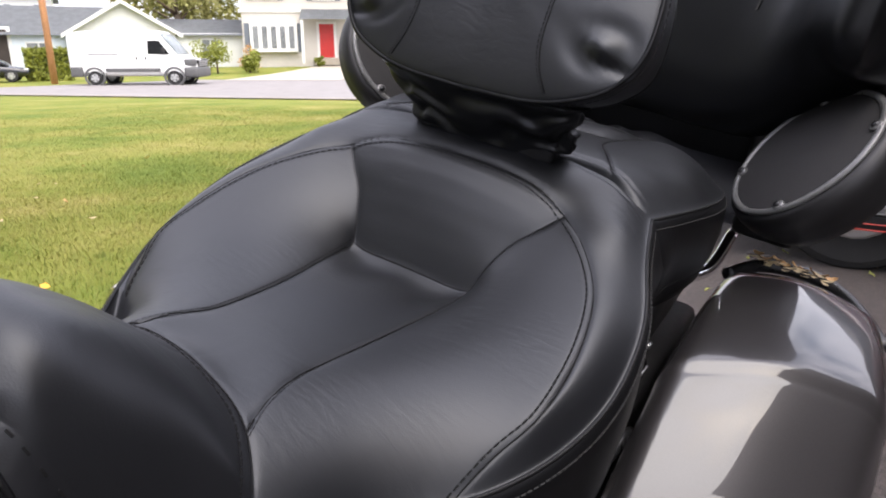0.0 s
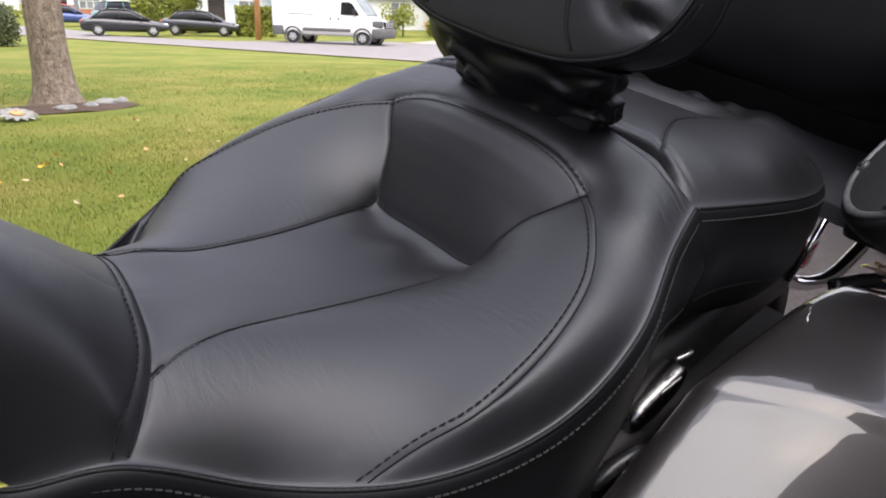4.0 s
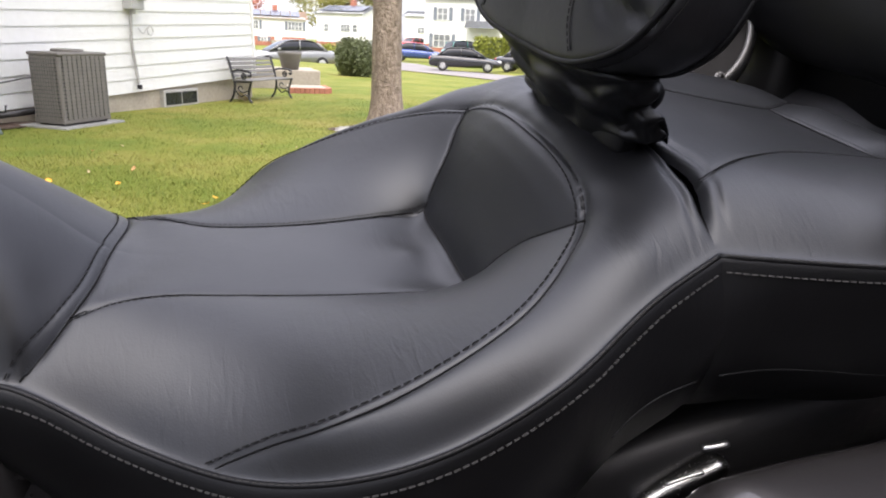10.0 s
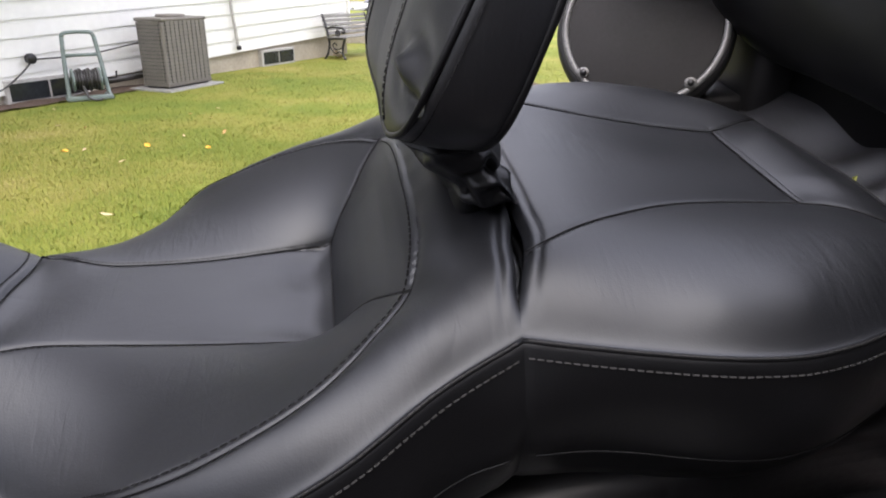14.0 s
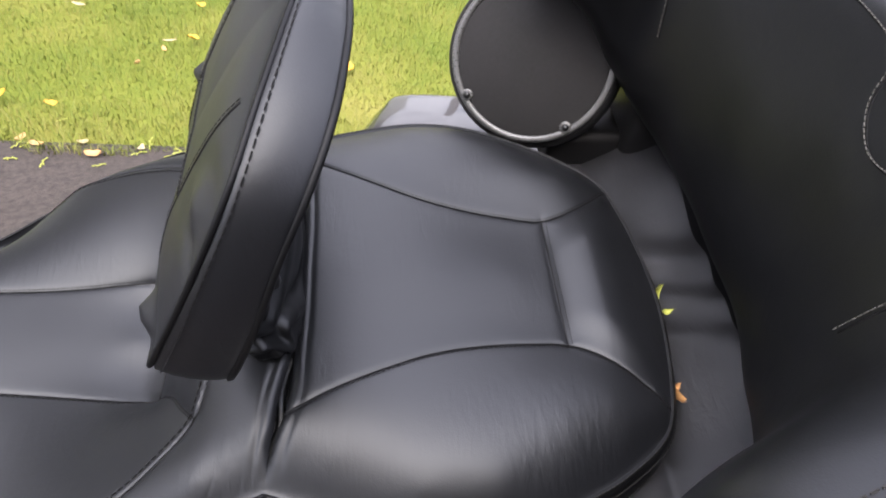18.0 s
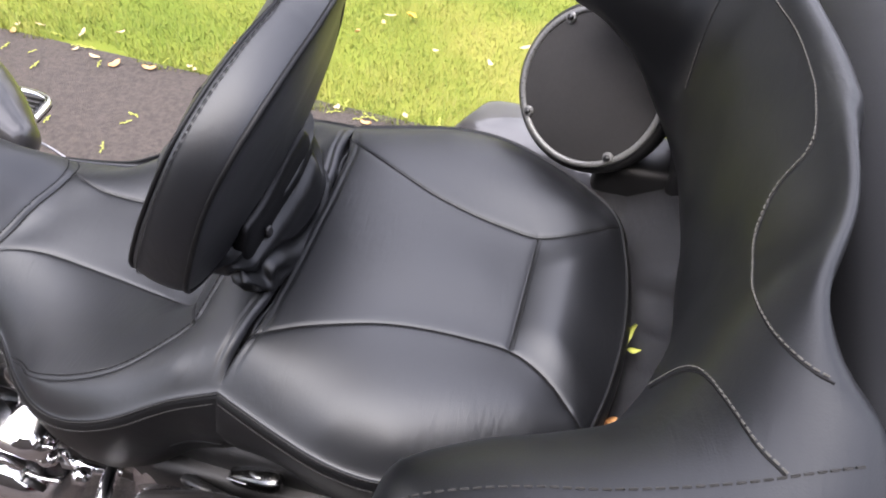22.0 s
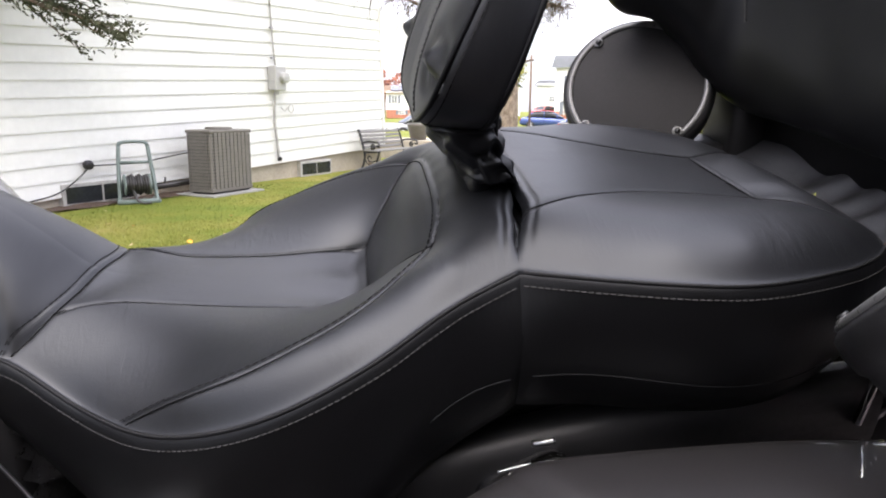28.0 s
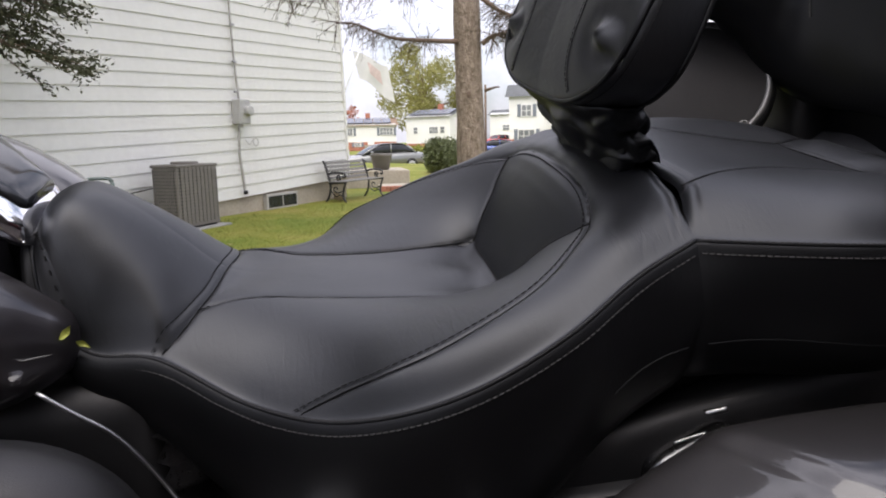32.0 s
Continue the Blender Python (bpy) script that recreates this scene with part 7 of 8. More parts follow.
# ---------------------------------------------------------------- houses across the street
def house(name, x, y, ang, w, d, h, wallm, roofm, label, wins=(), door=None, gable_front=False, over=0.35, rh=1.7, z=None, brick=0.0, solar=False, storey=None, porch=False, shutters=False, chimney=True):
    """A house with its front along x, facing -y."""
    zz = float(rise(x, y)) if z is None else z
    T = pose(x, y, zz, 0, 0, ang)
    c = empty(name, T)
    tagged(c, label, "house")

    def p(nm, bm, m, lab="", smooth=False, to=None):
        return under(part(nm, bm, m, None, lab, smooth, T), to or c)

    p("wall", boxed(-w / 2, w / 2, 0, d, -0.6, h), wallm)
    if brick:
        p("brick_base", boxed(-w / 2 - 0.03, w / 2 + 0.03, -0.04, 0.1, -0.6, brick), BRICKM, "red brick lower storey")
    if storey:
        p("band", boxed(-w / 2 - 0.02, w / 2 + 0.02, -0.08, 0.05, storey, storey + 0.12), WHITEFRAME)
    bm = bmesh.new()
    if gable_front:
        a = [(-w / 2 - over, -over, h - 0.15), (w / 2 + over, -over, h - 0.15), (0, -over, h + rh)]
        vs0 = [bm.verts.new(v) for v in a]
        vs1 = [bm.verts.new((v[0], d + over, v[2])) for v in a]
        vg = [(-w / 2, 0, h), (w / 2, 0, h), (0, 0, h + rh - 0.12)]
        g = bmesh.new()
        q0 = [g.verts.new(v) for v in vg]
        q1 = [g.verts.new((v[0], d, v[2])) for v in vg]
        g.faces.new(q0)
        g.faces.new(q1[::-1])
        for i in range(3):
            g.faces.new((q0[i], q0[(i + 1) % 3], q1[(i + 1) % 3], q1[i]))
        p("gable", g, wallm)
        for i, j in ((0, 2), (2, 1)):
            bm.faces.new((vs0[i], vs0[j], vs1[j], vs1[i]))
            p("bargeboard", loft([[(v[0], v[1] + e, v[2] + k) for e, k in ((-0.05, -0.16), (-0.05, 0.03), (-0.01, 0.03), (-0.01, -0.16))] for v in (a[i], a[j])]), WHITEFRAME, "white bargeboard")
    else:
        a = [(-w / 2 - over, -over, h - 0.12), (-w / 2 - over, d / 2, h + rh), (-w / 2 - over, d + over, h - 0.12)]
        vs0 = [bm.verts.new(v) for v in a]
        vs1 = [bm.verts.new((w / 2 + over, v[1], v[2])) for v in a]
        g = bmesh.new()
        vg = [(0, 0, h), (0, d / 2, h + rh - 0.12), (0, d, h)]
        q0 = [g.verts.new((-w / 2, v[1], v[2])) for v in vg]
        q1 = [g.verts.new((w / 2, v[1], v[2])) for v in vg]
        g.faces.new(q0)
        g.faces.new(q1[::-1])
        for i in range(3):
            g.faces.new((q0[i], q0[(i + 1) % 3], q1[(i + 1) % 3], q1[i]))
        p("gable", g, wallm)
        for i in (0, 1):
            bm.faces.new((vs0[i], vs0[i + 1], vs1[i + 1], vs1[i]))
    bmesh.ops.solidify(bm, geom=bm.faces[:], thickness=0.14)
    roof = p("roof", bm, roofm)
    if not gable_front and chimney:
        p("chimney", boxed(-0.3, 0.35, d / 2 - 0.3, d / 2 + 0.3, h, h + rh + 0.7), BRICKM, "brick chimney")
        if solar:
            sl = math.degrees(math.atan2(rh + 0.12, d / 2 + over))
            for k in range(5):
                M = pose(-w / 2 + 0.6 + k * 1.25, -over + 0.5, h + 0.12, sl, 0, 0)
                o = part("solar_panel", boxed(0, 1.15, 0, 2.6, 0.10, 0.16, m=M), SOLAR, None, "", False, T)
                o.parent = roof
                o.matrix_parent_inverse = roof.matrix_world.inverted()
    for wx, wz, ww, wh, panes in wins:
        bow = wh > 1.6                      # tall bow window with one row of narrow lights
        fy = -0.40 if bow else -0.07
        wd = p("window", boxed(wx - ww / 2, wx + ww / 2, fy, 0.02, wz, wz + wh, 0.01), WHITEFRAME)
        rows_ = 1 if bow else 2
        for k in range(panes):
            cell = (ww - 0.14) / panes
            a0 = wx - ww / 2 + 0.07 + k * cell + (0.12 if bow else 0.0)
            a1 = a0 + cell - (0.24 if bow else 0.06)
            for u in range(rows_):
                b0 = wz + (0.22 if bow else 0.07) + u * (wh - 0.1) / 2
                b1 = wz + wh - 0.2 if bow else b0 + (wh - 0.1) / 2 - 0.05
                o = part("pane", boxed(a0, a1, fy - 0.015, fy + 0.01, b0, b1), PALEGLASS, None, "", False, T)
                o.parent = wd
                o.matrix_parent_inverse = wd.matrix_world.inverted()
        if shutters:
            for sd in (-1, 1):
                p("shutter", boxed(wx + sd * (ww / 2 + 0.19) - 0.16, wx + sd * (ww / 2 + 0.19) + 0.16, -0.06, 0.0, wz, wz + wh, 0.01), SHUTTER)
    if door:
        dx, dm = door
        dd = p("door", boxed(dx - 0.45, dx + 0.45, -0.05, 0.03, 0.15, 2.2), dm, "panelled front door")
        for k in range(2):
            o = part("panel", boxed(dx - 0.3, dx + 0.3, -0.07, -0.045, 0.35 + k * 0.95, 1.1 + k * 0.95, 0.01), dm, None, "", False, T)
            o.parent = dd
            o.matrix_parent_inverse = dd.matrix_world.inverted()
        p("door_frame", boxed(dx - 0.62, dx + 0.62, -0.02, 0.02, 0.1, 2.35), WHITEFRAME)
        p("steps", boxed(dx - 0.9, dx + 0.9, -1.1, 0, -0.3, 0.12), CONCRETE)
    if porch:
        dx = door[0]
        pr = bmesh.new()
        vs = [pr.verts.new(v) for v in ((dx - 1.7, -1.4, 2.45), (dx + 1.7, -1.4, 2.45), (dx + 1.5, 0, 3.1), (dx - 1.5, 0, 3.1))]
        pr.faces.new(vs)
        bmesh.ops.solidify(pr, geom=pr.faces[:], thickness=0.12)
        p("porch_roof", pr, roofm)
        for sx in (-1.55, 1.55):
            p("porch_post", boxed(dx + sx - 0.08, dx + sx + 0.08, -1.35, -1.19, -0.2, 2.45, 0.01), WHITEFRAME)
    return c


# seen beyond the corner of the white house
house("split_level_house", 7.2, 94.1, -2, 7.4, 7.0, 2.9, WALLW, ROOFT, "white split level house with a tan roof and solar panels", wins=((-2.6, 1.4, 0.9, 1.1, 2), (2.4, 1.4, 1.9, 1.1, 4), (-1.6, -0.1, 0.9, 0.6, 2)), door=(0.2, WHITEFRAME), brick=0.55, solar=True, rh=1.0, z=0.4, shutters=True)
house("white_house", 15.2, 93.1, -40, 7.0, 7.5, 4.6, WALLW, ROOFG, "white two storey house with a grey solar roof", wins=((-1.9, 2.2, 0.8, 1.0, 1), (1.0, 2.2, 1.5, 1.0, 3), (2.4, 2.2, 0.8, 1.0, 1), (1.2, 0.4, 1.6, 1.2, 2)), brick=0.9, solar=True, rh=1.1, z=-0.3)
house("far_house", 30.4, 99.8, -25, 9.0, 8.0, 4.4, WALLW, ROOFG, "white two storey house far down the street", wins=((-2.0, 1.9, 1.2, 0.9, 2), (0.6, 1.9, 0.8, 0.9, 2), (2.0, 1.9, 0.8, 0.9, 2), (-2.0, 0.2, 1.4, 1.0, 2)), door=(1.0, REDDOOR), rh=0.8, z=0.4)
# seen past the passenger seat
hr_ang = math.degrees(math.atan2(28.1 - 32.85, 34.44 - 29.97))
house("corner_house", 34.84, 29.53, hr_ang, 11.0, 8.0, 5.2, WALLP, ROOFG, "pale two storey house with a red door and bow window", wins=((-3.6, 0.5, 2.9, 1.75, 5), (-4.0, 3.6, 1.5, 1.2, 3), (-0.4, 3.6, 1.4, 1.2, 3), (3.4, 3.6, 1.4, 1.2, 3)), door=(-0.3, REDDOOR), porch=True, storey=2.9, shutters=True, z=0.35)
house("blue_house", 22.4, 45.0, -31, 6.0, 7.0, 4.2, WALLW, ROOFG, "pale blue-white house with slate shutters", wins=((1.4, 2.4, 1.2, 1.2, 2),), shutters=True, z=0.1, rh=1.6)
wing = house("ranch_house", 21.2, 36.9, -29, 7.0, 6.0, 2.05, WALLB, ROOFG, "low pale blue house with a grey roof and a porch", wins=((-0.9, 0.7, 1.3, 0.9, 2),), door=(-2.75, DARKBROWN), rh=1.5, z=-0.15, chimney=False)
under(part("porch_post", boxed(-3.42, -3.26, -0.42, -0.26, -0.2, 2.0, 0.01, m=pose(21.2, 36.9, -0.15, 0, 0, -29)), WHITEFRAME, None, "white porch post", False), wing)
house("garage", 22.3, 32.8, -31, 5.0, 5.0, 2.0, WALLW, ROOFG, "white gabled garage behind the van", gable_front=True, rh=1.55, z=-0.1)
house("low_house", 30.4, 36.5, -40, 5.0, 6.0, 1.9, WALLW, ROOFG, "low white house with a grey roof", wins=((0.5, 0.6, 1.2, 1.0, 2),), rh=1.0, z=0.1, chimney=False)
house("brick_house", 21.0, 58.4, -20, 8.0, 7.0, 4.9, WALLW, ROOFG, "white two storey house with a red brick lower front", wins=((-2.4, 3.0, 1.0, 1.1, 2), (0.0, 3.0, 1.0, 1.1, 2), (2.4, 3.0, 1.0, 1.1, 2), (-2.4, 0.7, 1.6, 1.2, 3)), door=(1.2, WHITEFRAME), brick=1.0, rh=1.2, porch=True, shutters=True, z=-0.1, chimney=False)


def tree(name, x, y, h, r, leafm, label, seed, count, size, trunk=0.2, thin=0.5):
    """A tapered trunk with limbs and an uneven crown with gaps."""
    rng = np.random.default_rng(seed)
    z = float(rise(x, y))
    c = empty(name, pose(x, y, z))
    tagged(c, label, "tree")
    top = np.array([x, y, z + h])
    under(part("trunk", tube(spline([(x, y, z - 0.2), (x + 0.1, y, z + h * 0.3), (x - 0.1, y, z + h * 0.6), (x, y, z + h * 0.9)], 14), np.linspace(trunk, 0.03, 14), 10), BARK), c)
    cs, rs = [], []
    lb = bmesh.new()
    for k in range(16):
        a, e = rng.random() * 6.28, rng.random()
        zz = z + h * (0.35 + 0.6 * e)
        rad = r * (0.35 + 0.75 * rng.random()) * (1.0 - 0.5 * abs(e - 0.4))
        p = np.array([x + rad * math.cos(a), y + rad * math.sin(a), zz])
        tube(spline([(x, y, z + h * (0.25 + 0.4 * e)), ((x + p[0]) / 2, (y + p[1]) / 2, (z + h * (0.3 + 0.4 * e) + zz) / 2 + 0.1), tuple(p)], 8), np.linspace(trunk * 0.4, 0.015, 8), 5, lb)
        cs.append(p)
        rs.append(r * (0.22 + 0.2 * rng.random()))
    under(part("limbs", lb, TWIG), c)
    V, F = leaf_cloud(cs, rs, count, size, seed + 1)
    under(fast_mesh("crown", V, F, leafm), c)


tree("maple_tree", 18.7, 118.0, 16.5, 7.6, LEAFM, "large spring maple with thin yellow-green leaves", 21, 16000, 0.20, 0.5)
tree("maple_tree", 46.0, 122.0, 9.5, 5.5, LEAFM, "distant spring tree with pale green leaves", 22, 6000, 0.22, 0.4)
tree("maple_tree", 37.0, 46.0, 9.0, 4.5, LEAFM, "tall spring tree behind the houses", 23, 6000, 0.18, 0.3)
tree("maple_tree", 33.0, 42.0, 8.0, 3.6, LEAFM, "thin spring tree behind the houses", 24, 4500, 0.16, 0.25)
tree("red_maple", 3.5, 104.0, 8.0, 2.6, BRICKM, "small dark red leaved tree behind a roof", 25, 1500, 0.2, 0.2)


def shrub(name, x, y, r, h, m, label, seed, n=1600, size=0.07):
    z = float(rise(x, y))
    c = empty(name, pose(x, y, z))
    tagged(c, label, "bush")
    rng = np.random.default_rng(seed)
    cs = [(x + r * 0.6 * rng.normal(), y + r * 0.6 * rng.normal(), z + h * (0.2 + 0.6 * rng.random())) for k in range(9)]
    V, F = leaf_cloud(cs, [r * 0.55] * 9, n, size, seed)
    under(fast_mesh("foliage", V, F, m), c)
    under(part("stems", tube([(x, y, z - 0.05), (x, y, z + h * 0.5)], 0.05, 6), TWIG), c)


shrub("garden_shrub", 25.6, 29.8, 0.8, 1.7, HEDGEM, "leafy green shrub beside the pale house", 31)
shrub("garden_shrub", 18.1, 39.9, 0.5, 2.4, HEDGEM, "tall leafy green shrub beside a hedge", 34)
shrub("garden_shrub", 26.8, 28.6, 0.55, 1.2, HEDGEM, "small leafy shrub beside the pale house", 32)
shrub("orange_shrub", 28.2, 30.4, 0.5, 1.6, LEAFTAN, "rust orange shrub by the fence", 33, 700)
for k, (x, y, w) in enumerate(((17.3, 31.2, 1.85), (17.3, 42.4, 3.2))):
    hz = float(rise(x, y)) + (0.0 if k == 0 else 0.35)
    hg = empty("hedge", pose(x, y, hz))
    tagged(hg, "clipped yellow-green box hedge in front of a house", "hedge", "clipped hedges")
    T = pose(x, y, hz, 0, 0, -30)
    rng = np.random.default_rng(40 + k)
    n = 2600
    P0 = np.stack([(rng.random(n) - 0.5) * w, (rng.random(n) - 0.5) * 0.9, rng.random(n) * 1.3], 1)
    side = rng.integers(0, 3, n)
    P0[side == 0, 1] = -0.45 + 0.05 * rng.normal(size=(side == 0).sum())
    P0[side == 1, 2] = 1.3 + 0.05 * rng.normal(size=(side == 1).sum())
    A = rng.normal(size=(n, 3)) * 0.05
    B = rng.normal(size=(n, 3)) * 0.05
    V = np.stack([P0 - A, P0 + B, P0 + A, P0 - B], 1).reshape(-1, 3)
    V = V @ np.array(T.to_3x3()).T + np.array(T.translation)
    under(fast_mesh("foliage", V, np.arange(n * 4).reshape(-1, 4), HEDGEM), hg)
    under(part("inner_growth", boxed(-w / 2 + 0.08, w / 2 - 0.08, -0.38, 0.38, -0.1, 1.24, 0.05), BUSHM, None, "", False, T), hg)
for x, y, r, s in ((6.2, 52.5, 0.7, 51), (7.8, 52.8, 0.6, 52), (5.0, 52.6, 0.5, 53), (12.6, 57.0, 0.6, 54), (32.9, 29.0, 0.16, 55), (34.9, 27.2, 0.12, 56)):
    shrub("foundation_shrub", x, y, r, 0.9, HEDGEM, "low rounded green shrub in front of a house", s, 700, 0.09)


# ---------------------------------------------------------------- beside and behind the camera
# unseen wall and eaves, added to block sky and darken the seat's reflections
gw = part("wall_garage", boxed(-1.9, 3.2, -3.4, -3.2, -0.1, 4.0), DARKBROWN, smooth=False)
tagged(gw, "added unseen dark brown wall that darkens reflections in the seat", "wall", kind="structure")
gr = part("eaves_garage", boxed(-2.1, 3.4, -3.6, -2.9, 4.0, 4.12, 0.01), DARKBROWN, smooth=False)
tagged(gr, "added unseen eaves over the dark wall, blocking sky", "eaves", kind="structure")


def maroon_car():
    """A dark red car across the drive, side on, with chrome and pinstriped sill."""
    X = 2.80
    c = empty("parked_car", pose(X + 0.9, -1.9, 0.0))
    tagged(c, "dark maroon car with chrome strips parked on the drive", "car")

    def p(name, bm, m, label="", smooth=True):
        return under(part(name, bm, m, None, label, smooth), c)

    body = [[(X + 0.9 + a, y, (lo + hi) / 2 + b) for a, b in superellipse(hw, (hi - lo) / 2, 40, 6)] for y, lo, hi, hw in spline([(0.42, 0.45, 0.72, 0.70), (0.38, 0.30, 0.86, 0.82), (0.2, 0.23, 0.92, 0.88), (-0.6, 0.21, 0.96, 0.90), (-1.9, 0.21, 0.95, 0.90), (-3.2, 0.22, 0.92, 0.89), (-4.1, 0.30, 0.84, 0.80), (-4.2, 0.45, 0.70, 0.66)], 40)]
    p("body", loft(body), MAROON)
    cab = [[(X + 0.9 + a, y, (0.9 + hi) / 2 + b) for a, b in superellipse(hw, max(0.01, (hi - 0.9) / 2), 32, 4)] for y, hi, hw in spline([(-0.2, 0.93, 0.76), (-0.7, 1.30, 0.70), (-1.4, 1.42, 0.68), (-2.2, 1.40, 0.68), (-3.0, 0.94, 0.76)], 24)]
    p("cabin_glass", loft(cab), DARKGLASS)
    p("sill", boxed(X - 0.012, X + 0.06, -3.2, 0.10, 0.20, 0.262, 0.008), BLACKMETAL, "black sill")
    for z in (0.268, 0.292):
        p("sill_strip", boxed(X - 0.022, X + 0.03, -3.2, 0.10, z, z + 0.007, 0.002), STEEL, "grey strip on the sill")
    for z in (0.196, 0.222):
        p("pinstripe", boxed(X - 0.018, X + 0.03, -3.2, 0.10, z, z + 0.005), CARRED, "thin red pinstripe")
    for z in (0.52, 0.575):
        p("chrome_strip", boxed(X - 0.016, X + 0.03, -3.4, 0.12, z, z + 0.014, 0.003), CHROME, "chrome side strip")
    for y in (-3.45, -0.35):
        wheel(c, pose(X + 0.13, y, 0.32, 0, 0, 90), 0.32, 0.2)
        wheel(c, pose(X + 1.67, y, 0.32, 0, 0, 90), 0.32, 0.2)


maroon_car()

# ---------------------------------------------------------------- grass
rng = np.random.default_rng(11)


def blades(n, x0, x1, y0, y1, h, w, seed, edge=False):
    """Bent blades of grass: each one strip of two faces."""
    r = np.random.default_rng(seed)
    x, y = r.uniform(x0, x1, n), r.uniform(y0, y1, n)
    if edge:
        y = y0 + (y1 - y0) * r.random(n) ** 2.0
    keep = np.ones(n, bool)
    along = (x - HX) * HDIR.x + (y - HY) * HDIR.y
    outw = (x - HX) * HN.x + (y - HY) * HN.y
    keep &= (outw > 0.22) | (along > 5.7)
    keep &= (y > 1.46 + 0.05 * np.sin(x * 3.1) + 0.04 * np.sin(x * 11.7))
    keep &= np.hypot((x - 1.6) / 0.62, (y - 6.3) / 0.34) > 0.9
    # each spread thins out where the next takes over
    keep &= r.random(n) < np.clip((y1 - y) / (0.45 * (y1 - y0)), 0, 1) * np.clip((x1 - x) / 1.2, 0, 1) * np.clip((x - x0) / 1.2, 0, 1)
    if y0 > 3:
        keep &= r.random(n) < np.clip((y - y0) / 1.6, 0, 1)
    x, y = x[keep], y[keep]
    n = len(x)
    z = rise(x, y)
    tuft = 0.8 + 0.4 * (0.5 + 0.5 * np.sin(x * 7.3 + 1.7 * np.sin(y * 5.1)) * np.sin(y * 6.1 + x))
    hh = h * r.uniform(0.5, 1.2, n) * tuft
    a = r.uniform(0, math.tau, n)
    lean = r.uniform(0.2, 1.1, n) * hh
    ca, sa = np.cos(a), np.sin(a)
    ww = w * r.uniform(0.6, 1.3, n)
    P = np.zeros((n, 5, 3))
    P[:, 0] = np.stack([x - sa * ww, y + ca * ww, z - 0.004], 1)
    P[:, 1] = np.stack([x + sa * ww, y - ca * ww, z - 0.004], 1)
    mx, my, mz = x + ca * lean * 0.35, y + sa * lean * 0.35, z + hh * 0.62
    P[:, 2] = np.stack([mx + sa * ww * 0.8, my - ca * ww * 0.8, mz], 1)
    P[:, 3] = np.stack([mx - sa * ww * 0.8, my + ca * ww * 0.8, mz], 1)
    P[:, 4] = np.stack([x + ca * lean, y + sa * lean, z + hh * 0.95], 1)
    i = np.arange(n)[:, None] * 5
    F = np.concatenate([i + [0, 1, 2], i + [0, 2, 3], i + [3, 2, 4]], 1).reshape(-1, 3)
    return P.reshape(-1, 3), F


V, F = [], []
off = 0
for args in ((380000, -4.0, 5.2, 1.44, 5.4, 0.022, 0.0011, 1), (12000, -4.0, 5.2, 1.42, 1.85, 0.034, 0.0015, 2, True), (190000, -4.5, 9.0, 3.3, 12.0, 0.019, 0.0016, 3), (70000, 3.6, 12.0, 1.44, 9.0, 0.019, 0.0018, 5), (26000, -9.0, -2.6, 1.44, 6.5, 0.022, 0.0026, 6)):
    v, f = blades(*args)
    V.append(v)
    F.append(f + off)
    off += len(v)
lawn = fast_mesh("grass", np.vstack(V), np.vstack(F), GRASS)
tagged(lawn, "short spring grass, green with dry yellow patches", "grass", kind="stuff")


# ---------------------------------------------------------------- leaves and seeds
def leaf_mesh(name, L, W, curl, material, lobes=0):
    vs, fs = [], []
    for i in range(9):
        u = i / 8
        half = W * math.sin(math.pi * min(1, 0.04 + u * 0.94)) ** 0.8 * (1 + 0.22 * math.sin(u * lobes))
        for w in (-1, 0, 1):
            vs.append((L * (u - 0.5), w * half, 0.002 + curl * (abs(w) * 0.7 + (2 * u - 1) ** 2) * L))
    for i in range(8):
        for k in range(2):
            fs.append((3 * i + k, 3 * i + k + 1, 3 * i + k + 4, 3 * i + k + 3))
    n = len(vs)
    vs += [(x, y, z + 0.0012) for x, y, z in vs]
    fs += [tuple(q + n for q in f[::-1]) for f in fs]
    me = bpy.data.meshes.new(name)
    me.from_pydata(vs, [], fs)
    me.materials.append(material)
    for p in me.polygons:
        p.use_smooth = True
    return me


def seed_mesh(name, s, material):
    """A maple flower cluster: a few thin strands and a winged tip."""
    bm = bmesh.new()
    for k, (a, l) in enumerate(((0.2, 1.0), (0.75, 0.5), (3.0, 0.95), (3.5, 0.35))):
        e = (math.cos(a) * l * s, math.sin(a) * l * s, 0.004)
        tube([(0, 0, 0.003), (e[0] * 0.5, e[1] * 0.5, 0.007), e], [0.0012, 0.0018, 0.0030], 5, bm)
    me = bpy.data.meshes.new(name)
    bm.to_mesh(me)
    bm.free()
    me.materials.append(material)
    return me


SEEDS = [seed_mesh("maple_seed", 0.022, LEAFLIME), seed_mesh("maple_seed", 0.029, LEAFLIME)]
DRY = [leaf_mesh("dry_leaf", 0.055, 0.008, 0.08, LEAFPALE), leaf_mesh("dry_leaf", 0.045, 0.013, 0.15, LEAFTAN, 9), leaf_mesh("dry_leaf", 0.035, 0.010, 0.12, LEAFPALE, 7)]
GOLD = [leaf_mesh("fallen_leaf", 0.055, 0.022, 0.15, LEAFGOLD, 12), leaf_mesh("fallen_leaf", 0.04, 0.016, 0.2, LEAFGOLD, 8)]


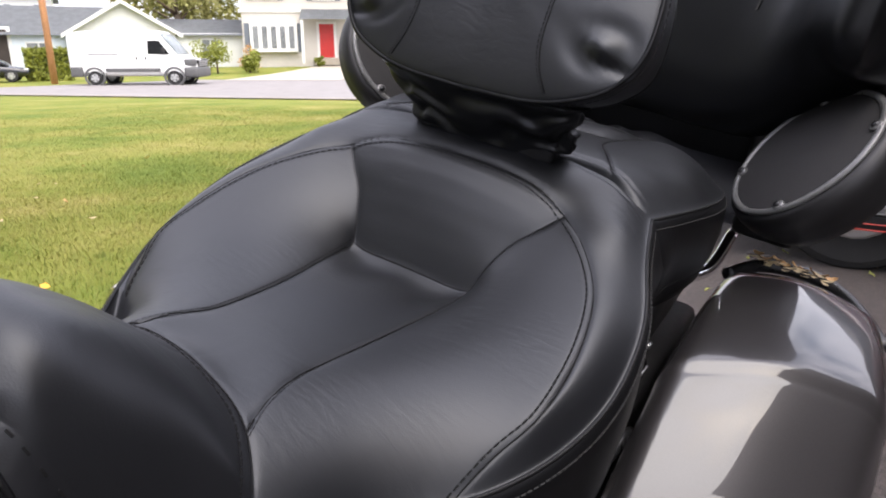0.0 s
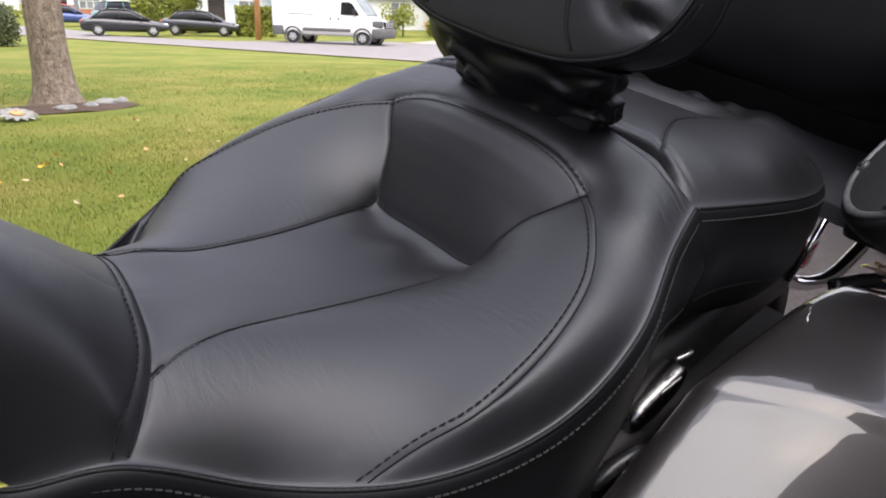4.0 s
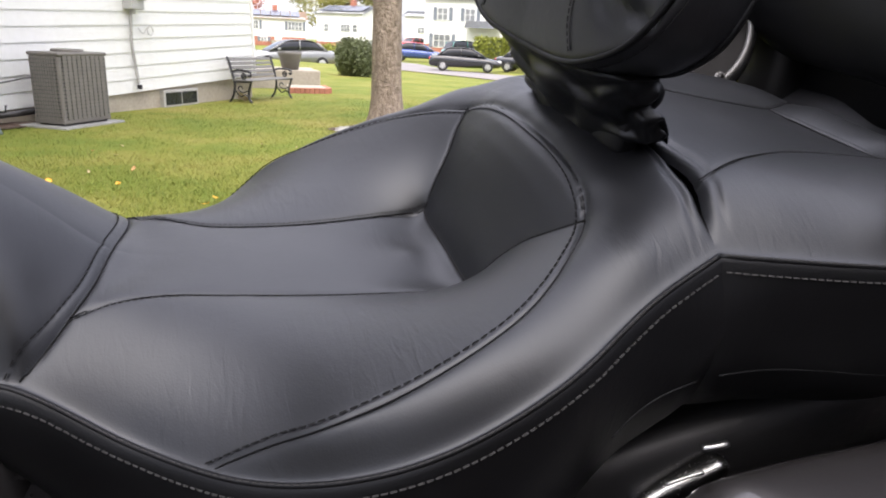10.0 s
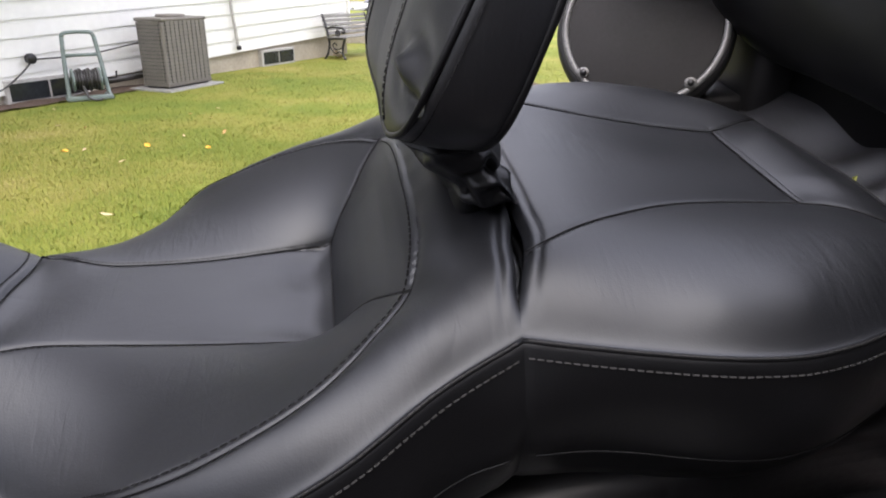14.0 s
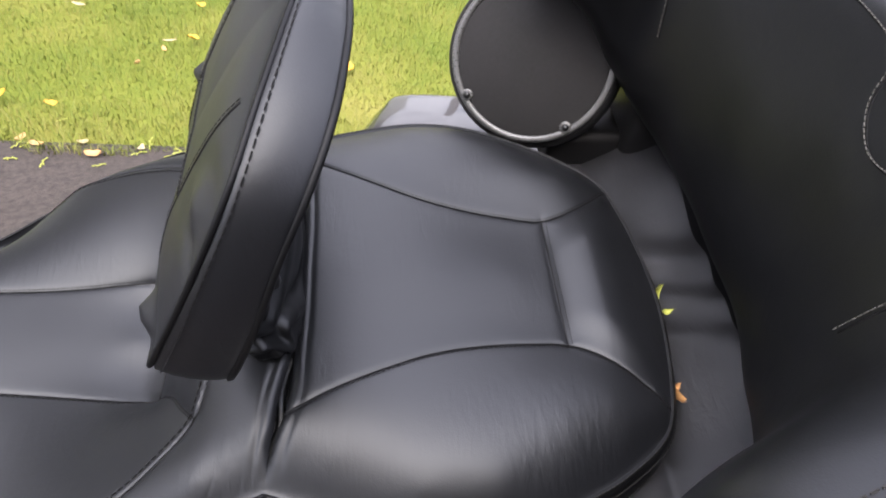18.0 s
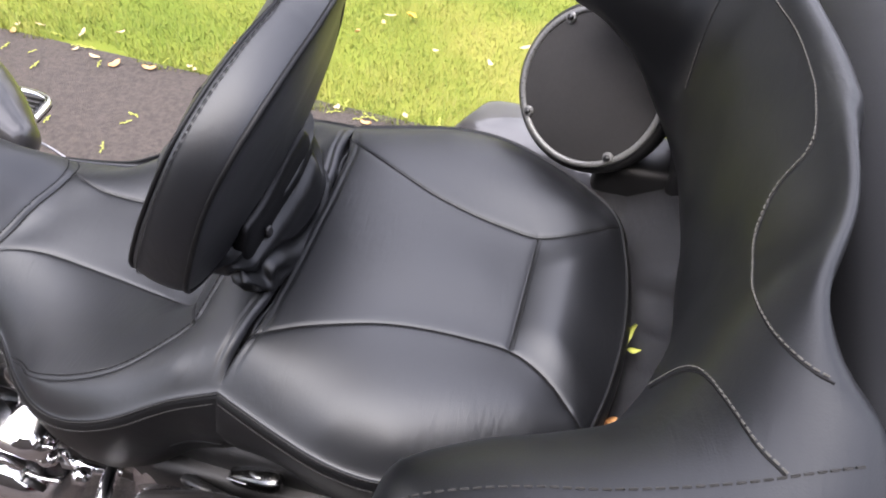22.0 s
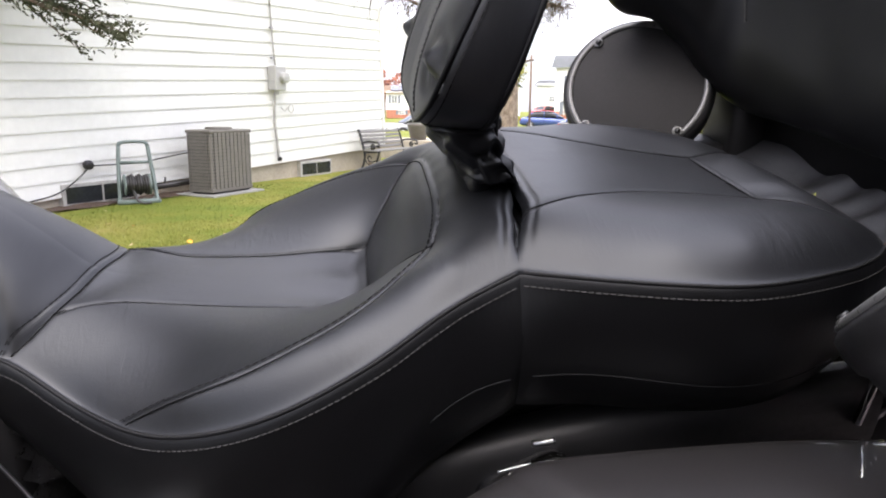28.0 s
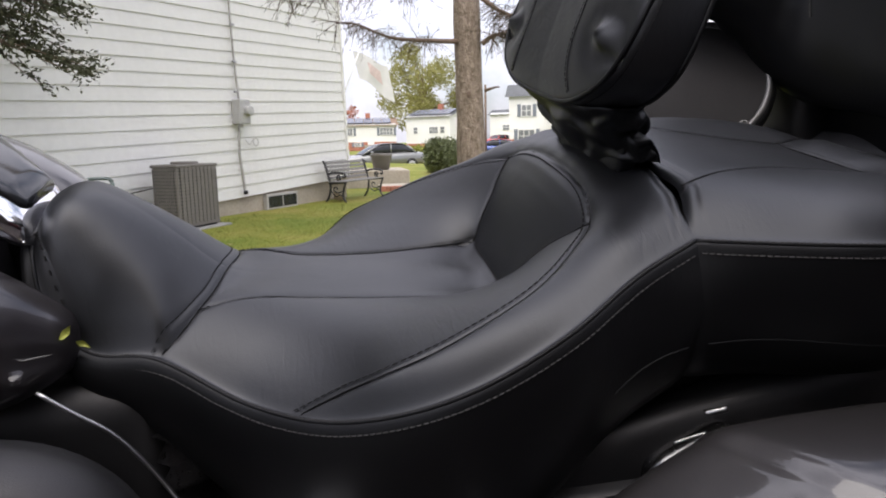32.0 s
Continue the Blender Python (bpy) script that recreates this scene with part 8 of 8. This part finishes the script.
def scatter(name, meshes, n, x0, x1, y0, y1, z, label, cat, group, tilt=10, near_edge=0.0, smin=0.7):
    for k in range(n):
        y = rng.uniform(y0, y1)
        if near_edge and rng.random() < near_edge:
            y = 1.46 + rng.normal() * 0.07
        ob = new(name, meshes[int(rng.integers(len(meshes)))])
        m = pose(rng.uniform(x0, x1), y, z + rng.uniform(0, 0.003), rng.uniform(-tilt, tilt), rng.uniform(-tilt, tilt), rng.uniform(0, 360))
        ob.matrix_world = m @ Matrix.Scale(rng.uniform(smin, 1.15), 4)
        tagged(ob, label, cat, group)


scatter("maple_seed", SEEDS, 150, -2.4, 2.2, 0.3, 1.5, 0.007, "lime green maple seed cluster on the asphalt", "seed", "seeds on the drive", near_edge=0.25)
scatter("maple_seed", SEEDS, 26, 0.4, 3.0, -1.2, 0.4, 0.007, "lime green maple seed cluster on the asphalt", "seed", "seeds on the drive")
scatter("dry_leaf", DRY, 80, -2.4, 2.4, 0.5, 1.5, 0.008, "pale dry leaf curled on the asphalt", "leaf", "dry leaves on the drive", 12, near_edge=0.6)
scatter("dry_leaf", DRY, 16, 0.4, 3.0, -1.2, 0.4, 0.008, "pale dry leaf curled on the asphalt", "leaf", "dry leaves on the drive", 12)
scatter("fallen_leaf", GOLD, 22, -2.2, 3.2, 1.5, 4.5, 0.03, "yellow fallen leaf in the grass", "leaf", "yellow leaves on the lawn", 25)
scatter("dry_leaf", DRY, 60, -2.6, 4.0, 1.5, 5.5, 0.03, "pale dry leaf in the grass", "leaf", "dry leaves on the lawn", 25)


def on_bike(name, me, p, rot, label, scale=1.0):
    ob = new(name, me)
    ob.matrix_world = bike.matrix_world @ Matrix.Translation((p[0], p[1], p[2] + LIFT)) @ pose(0, 0, 0, *rot) @ Matrix.Scale(scale, 4)
    tagged(ob, label, "leaf")


ORANGE = leaf_mesh("dry_leaf", 0.045, 0.014, 0.25, mat("orange_leaf", (0.55, 0.28, 0.11), 0.7, var=0.3, scale=60), 6)
on_bike("dry_leaf", ORANGE, (0.409, -0.087, 0.046), (60, 20, 80), "curled orange dry leaf caught behind the passenger seat", 0.48)
LIMEL = leaf_mesh("green_leaf", 0.034, 0.006, 0.2, LEAFLIME, 5)
on_bike("green_leaf", LIMEL, (0.416, 0.006, 0.052), (40, -35, 70), "lime green leaf caught behind the passenger seat", 0.65)
on_bike("green_leaf", LIMEL, (0.424, -0.012, 0.050), (10, 10, 20), "lime green leaf stalk behind the passenger seat", 0.4)
on_bike("green_leaf", LIMEL, (-0.328, -0.090, 0.012), (70, -50, 10), "lime green leaf stuck on the tank beside the seat", 0.36)
on_bike("green_leaf", LIMEL, (-0.322, -0.086, 0.000), (80, 40, 20), "lime green leaf stalk on the tank beside the seat", 0.3)
on_bike("green_leaf", LIMEL, (-0.372, -0.100, 0.052), (20, 0, 60), "lime green leaf on top of the tank", 0.5)
for k in range(26):
    y = -0.235 - 0.09 * k / 26
    on_bike("dry_leaf", DRY[k % 3], (0.412 + 0.012 * math.sin(k * 2.1) - 0.25 * max(0, -y - 0.30) ** 1.2, y, -0.026 + 0.002 * math.sin(k)), (rng.uniform(-20, 20), rng.uniform(-20, 20), 90 + rng.uniform(-40, 40)), "golden brown leaf litter along the lid's rear strip", 0.3)
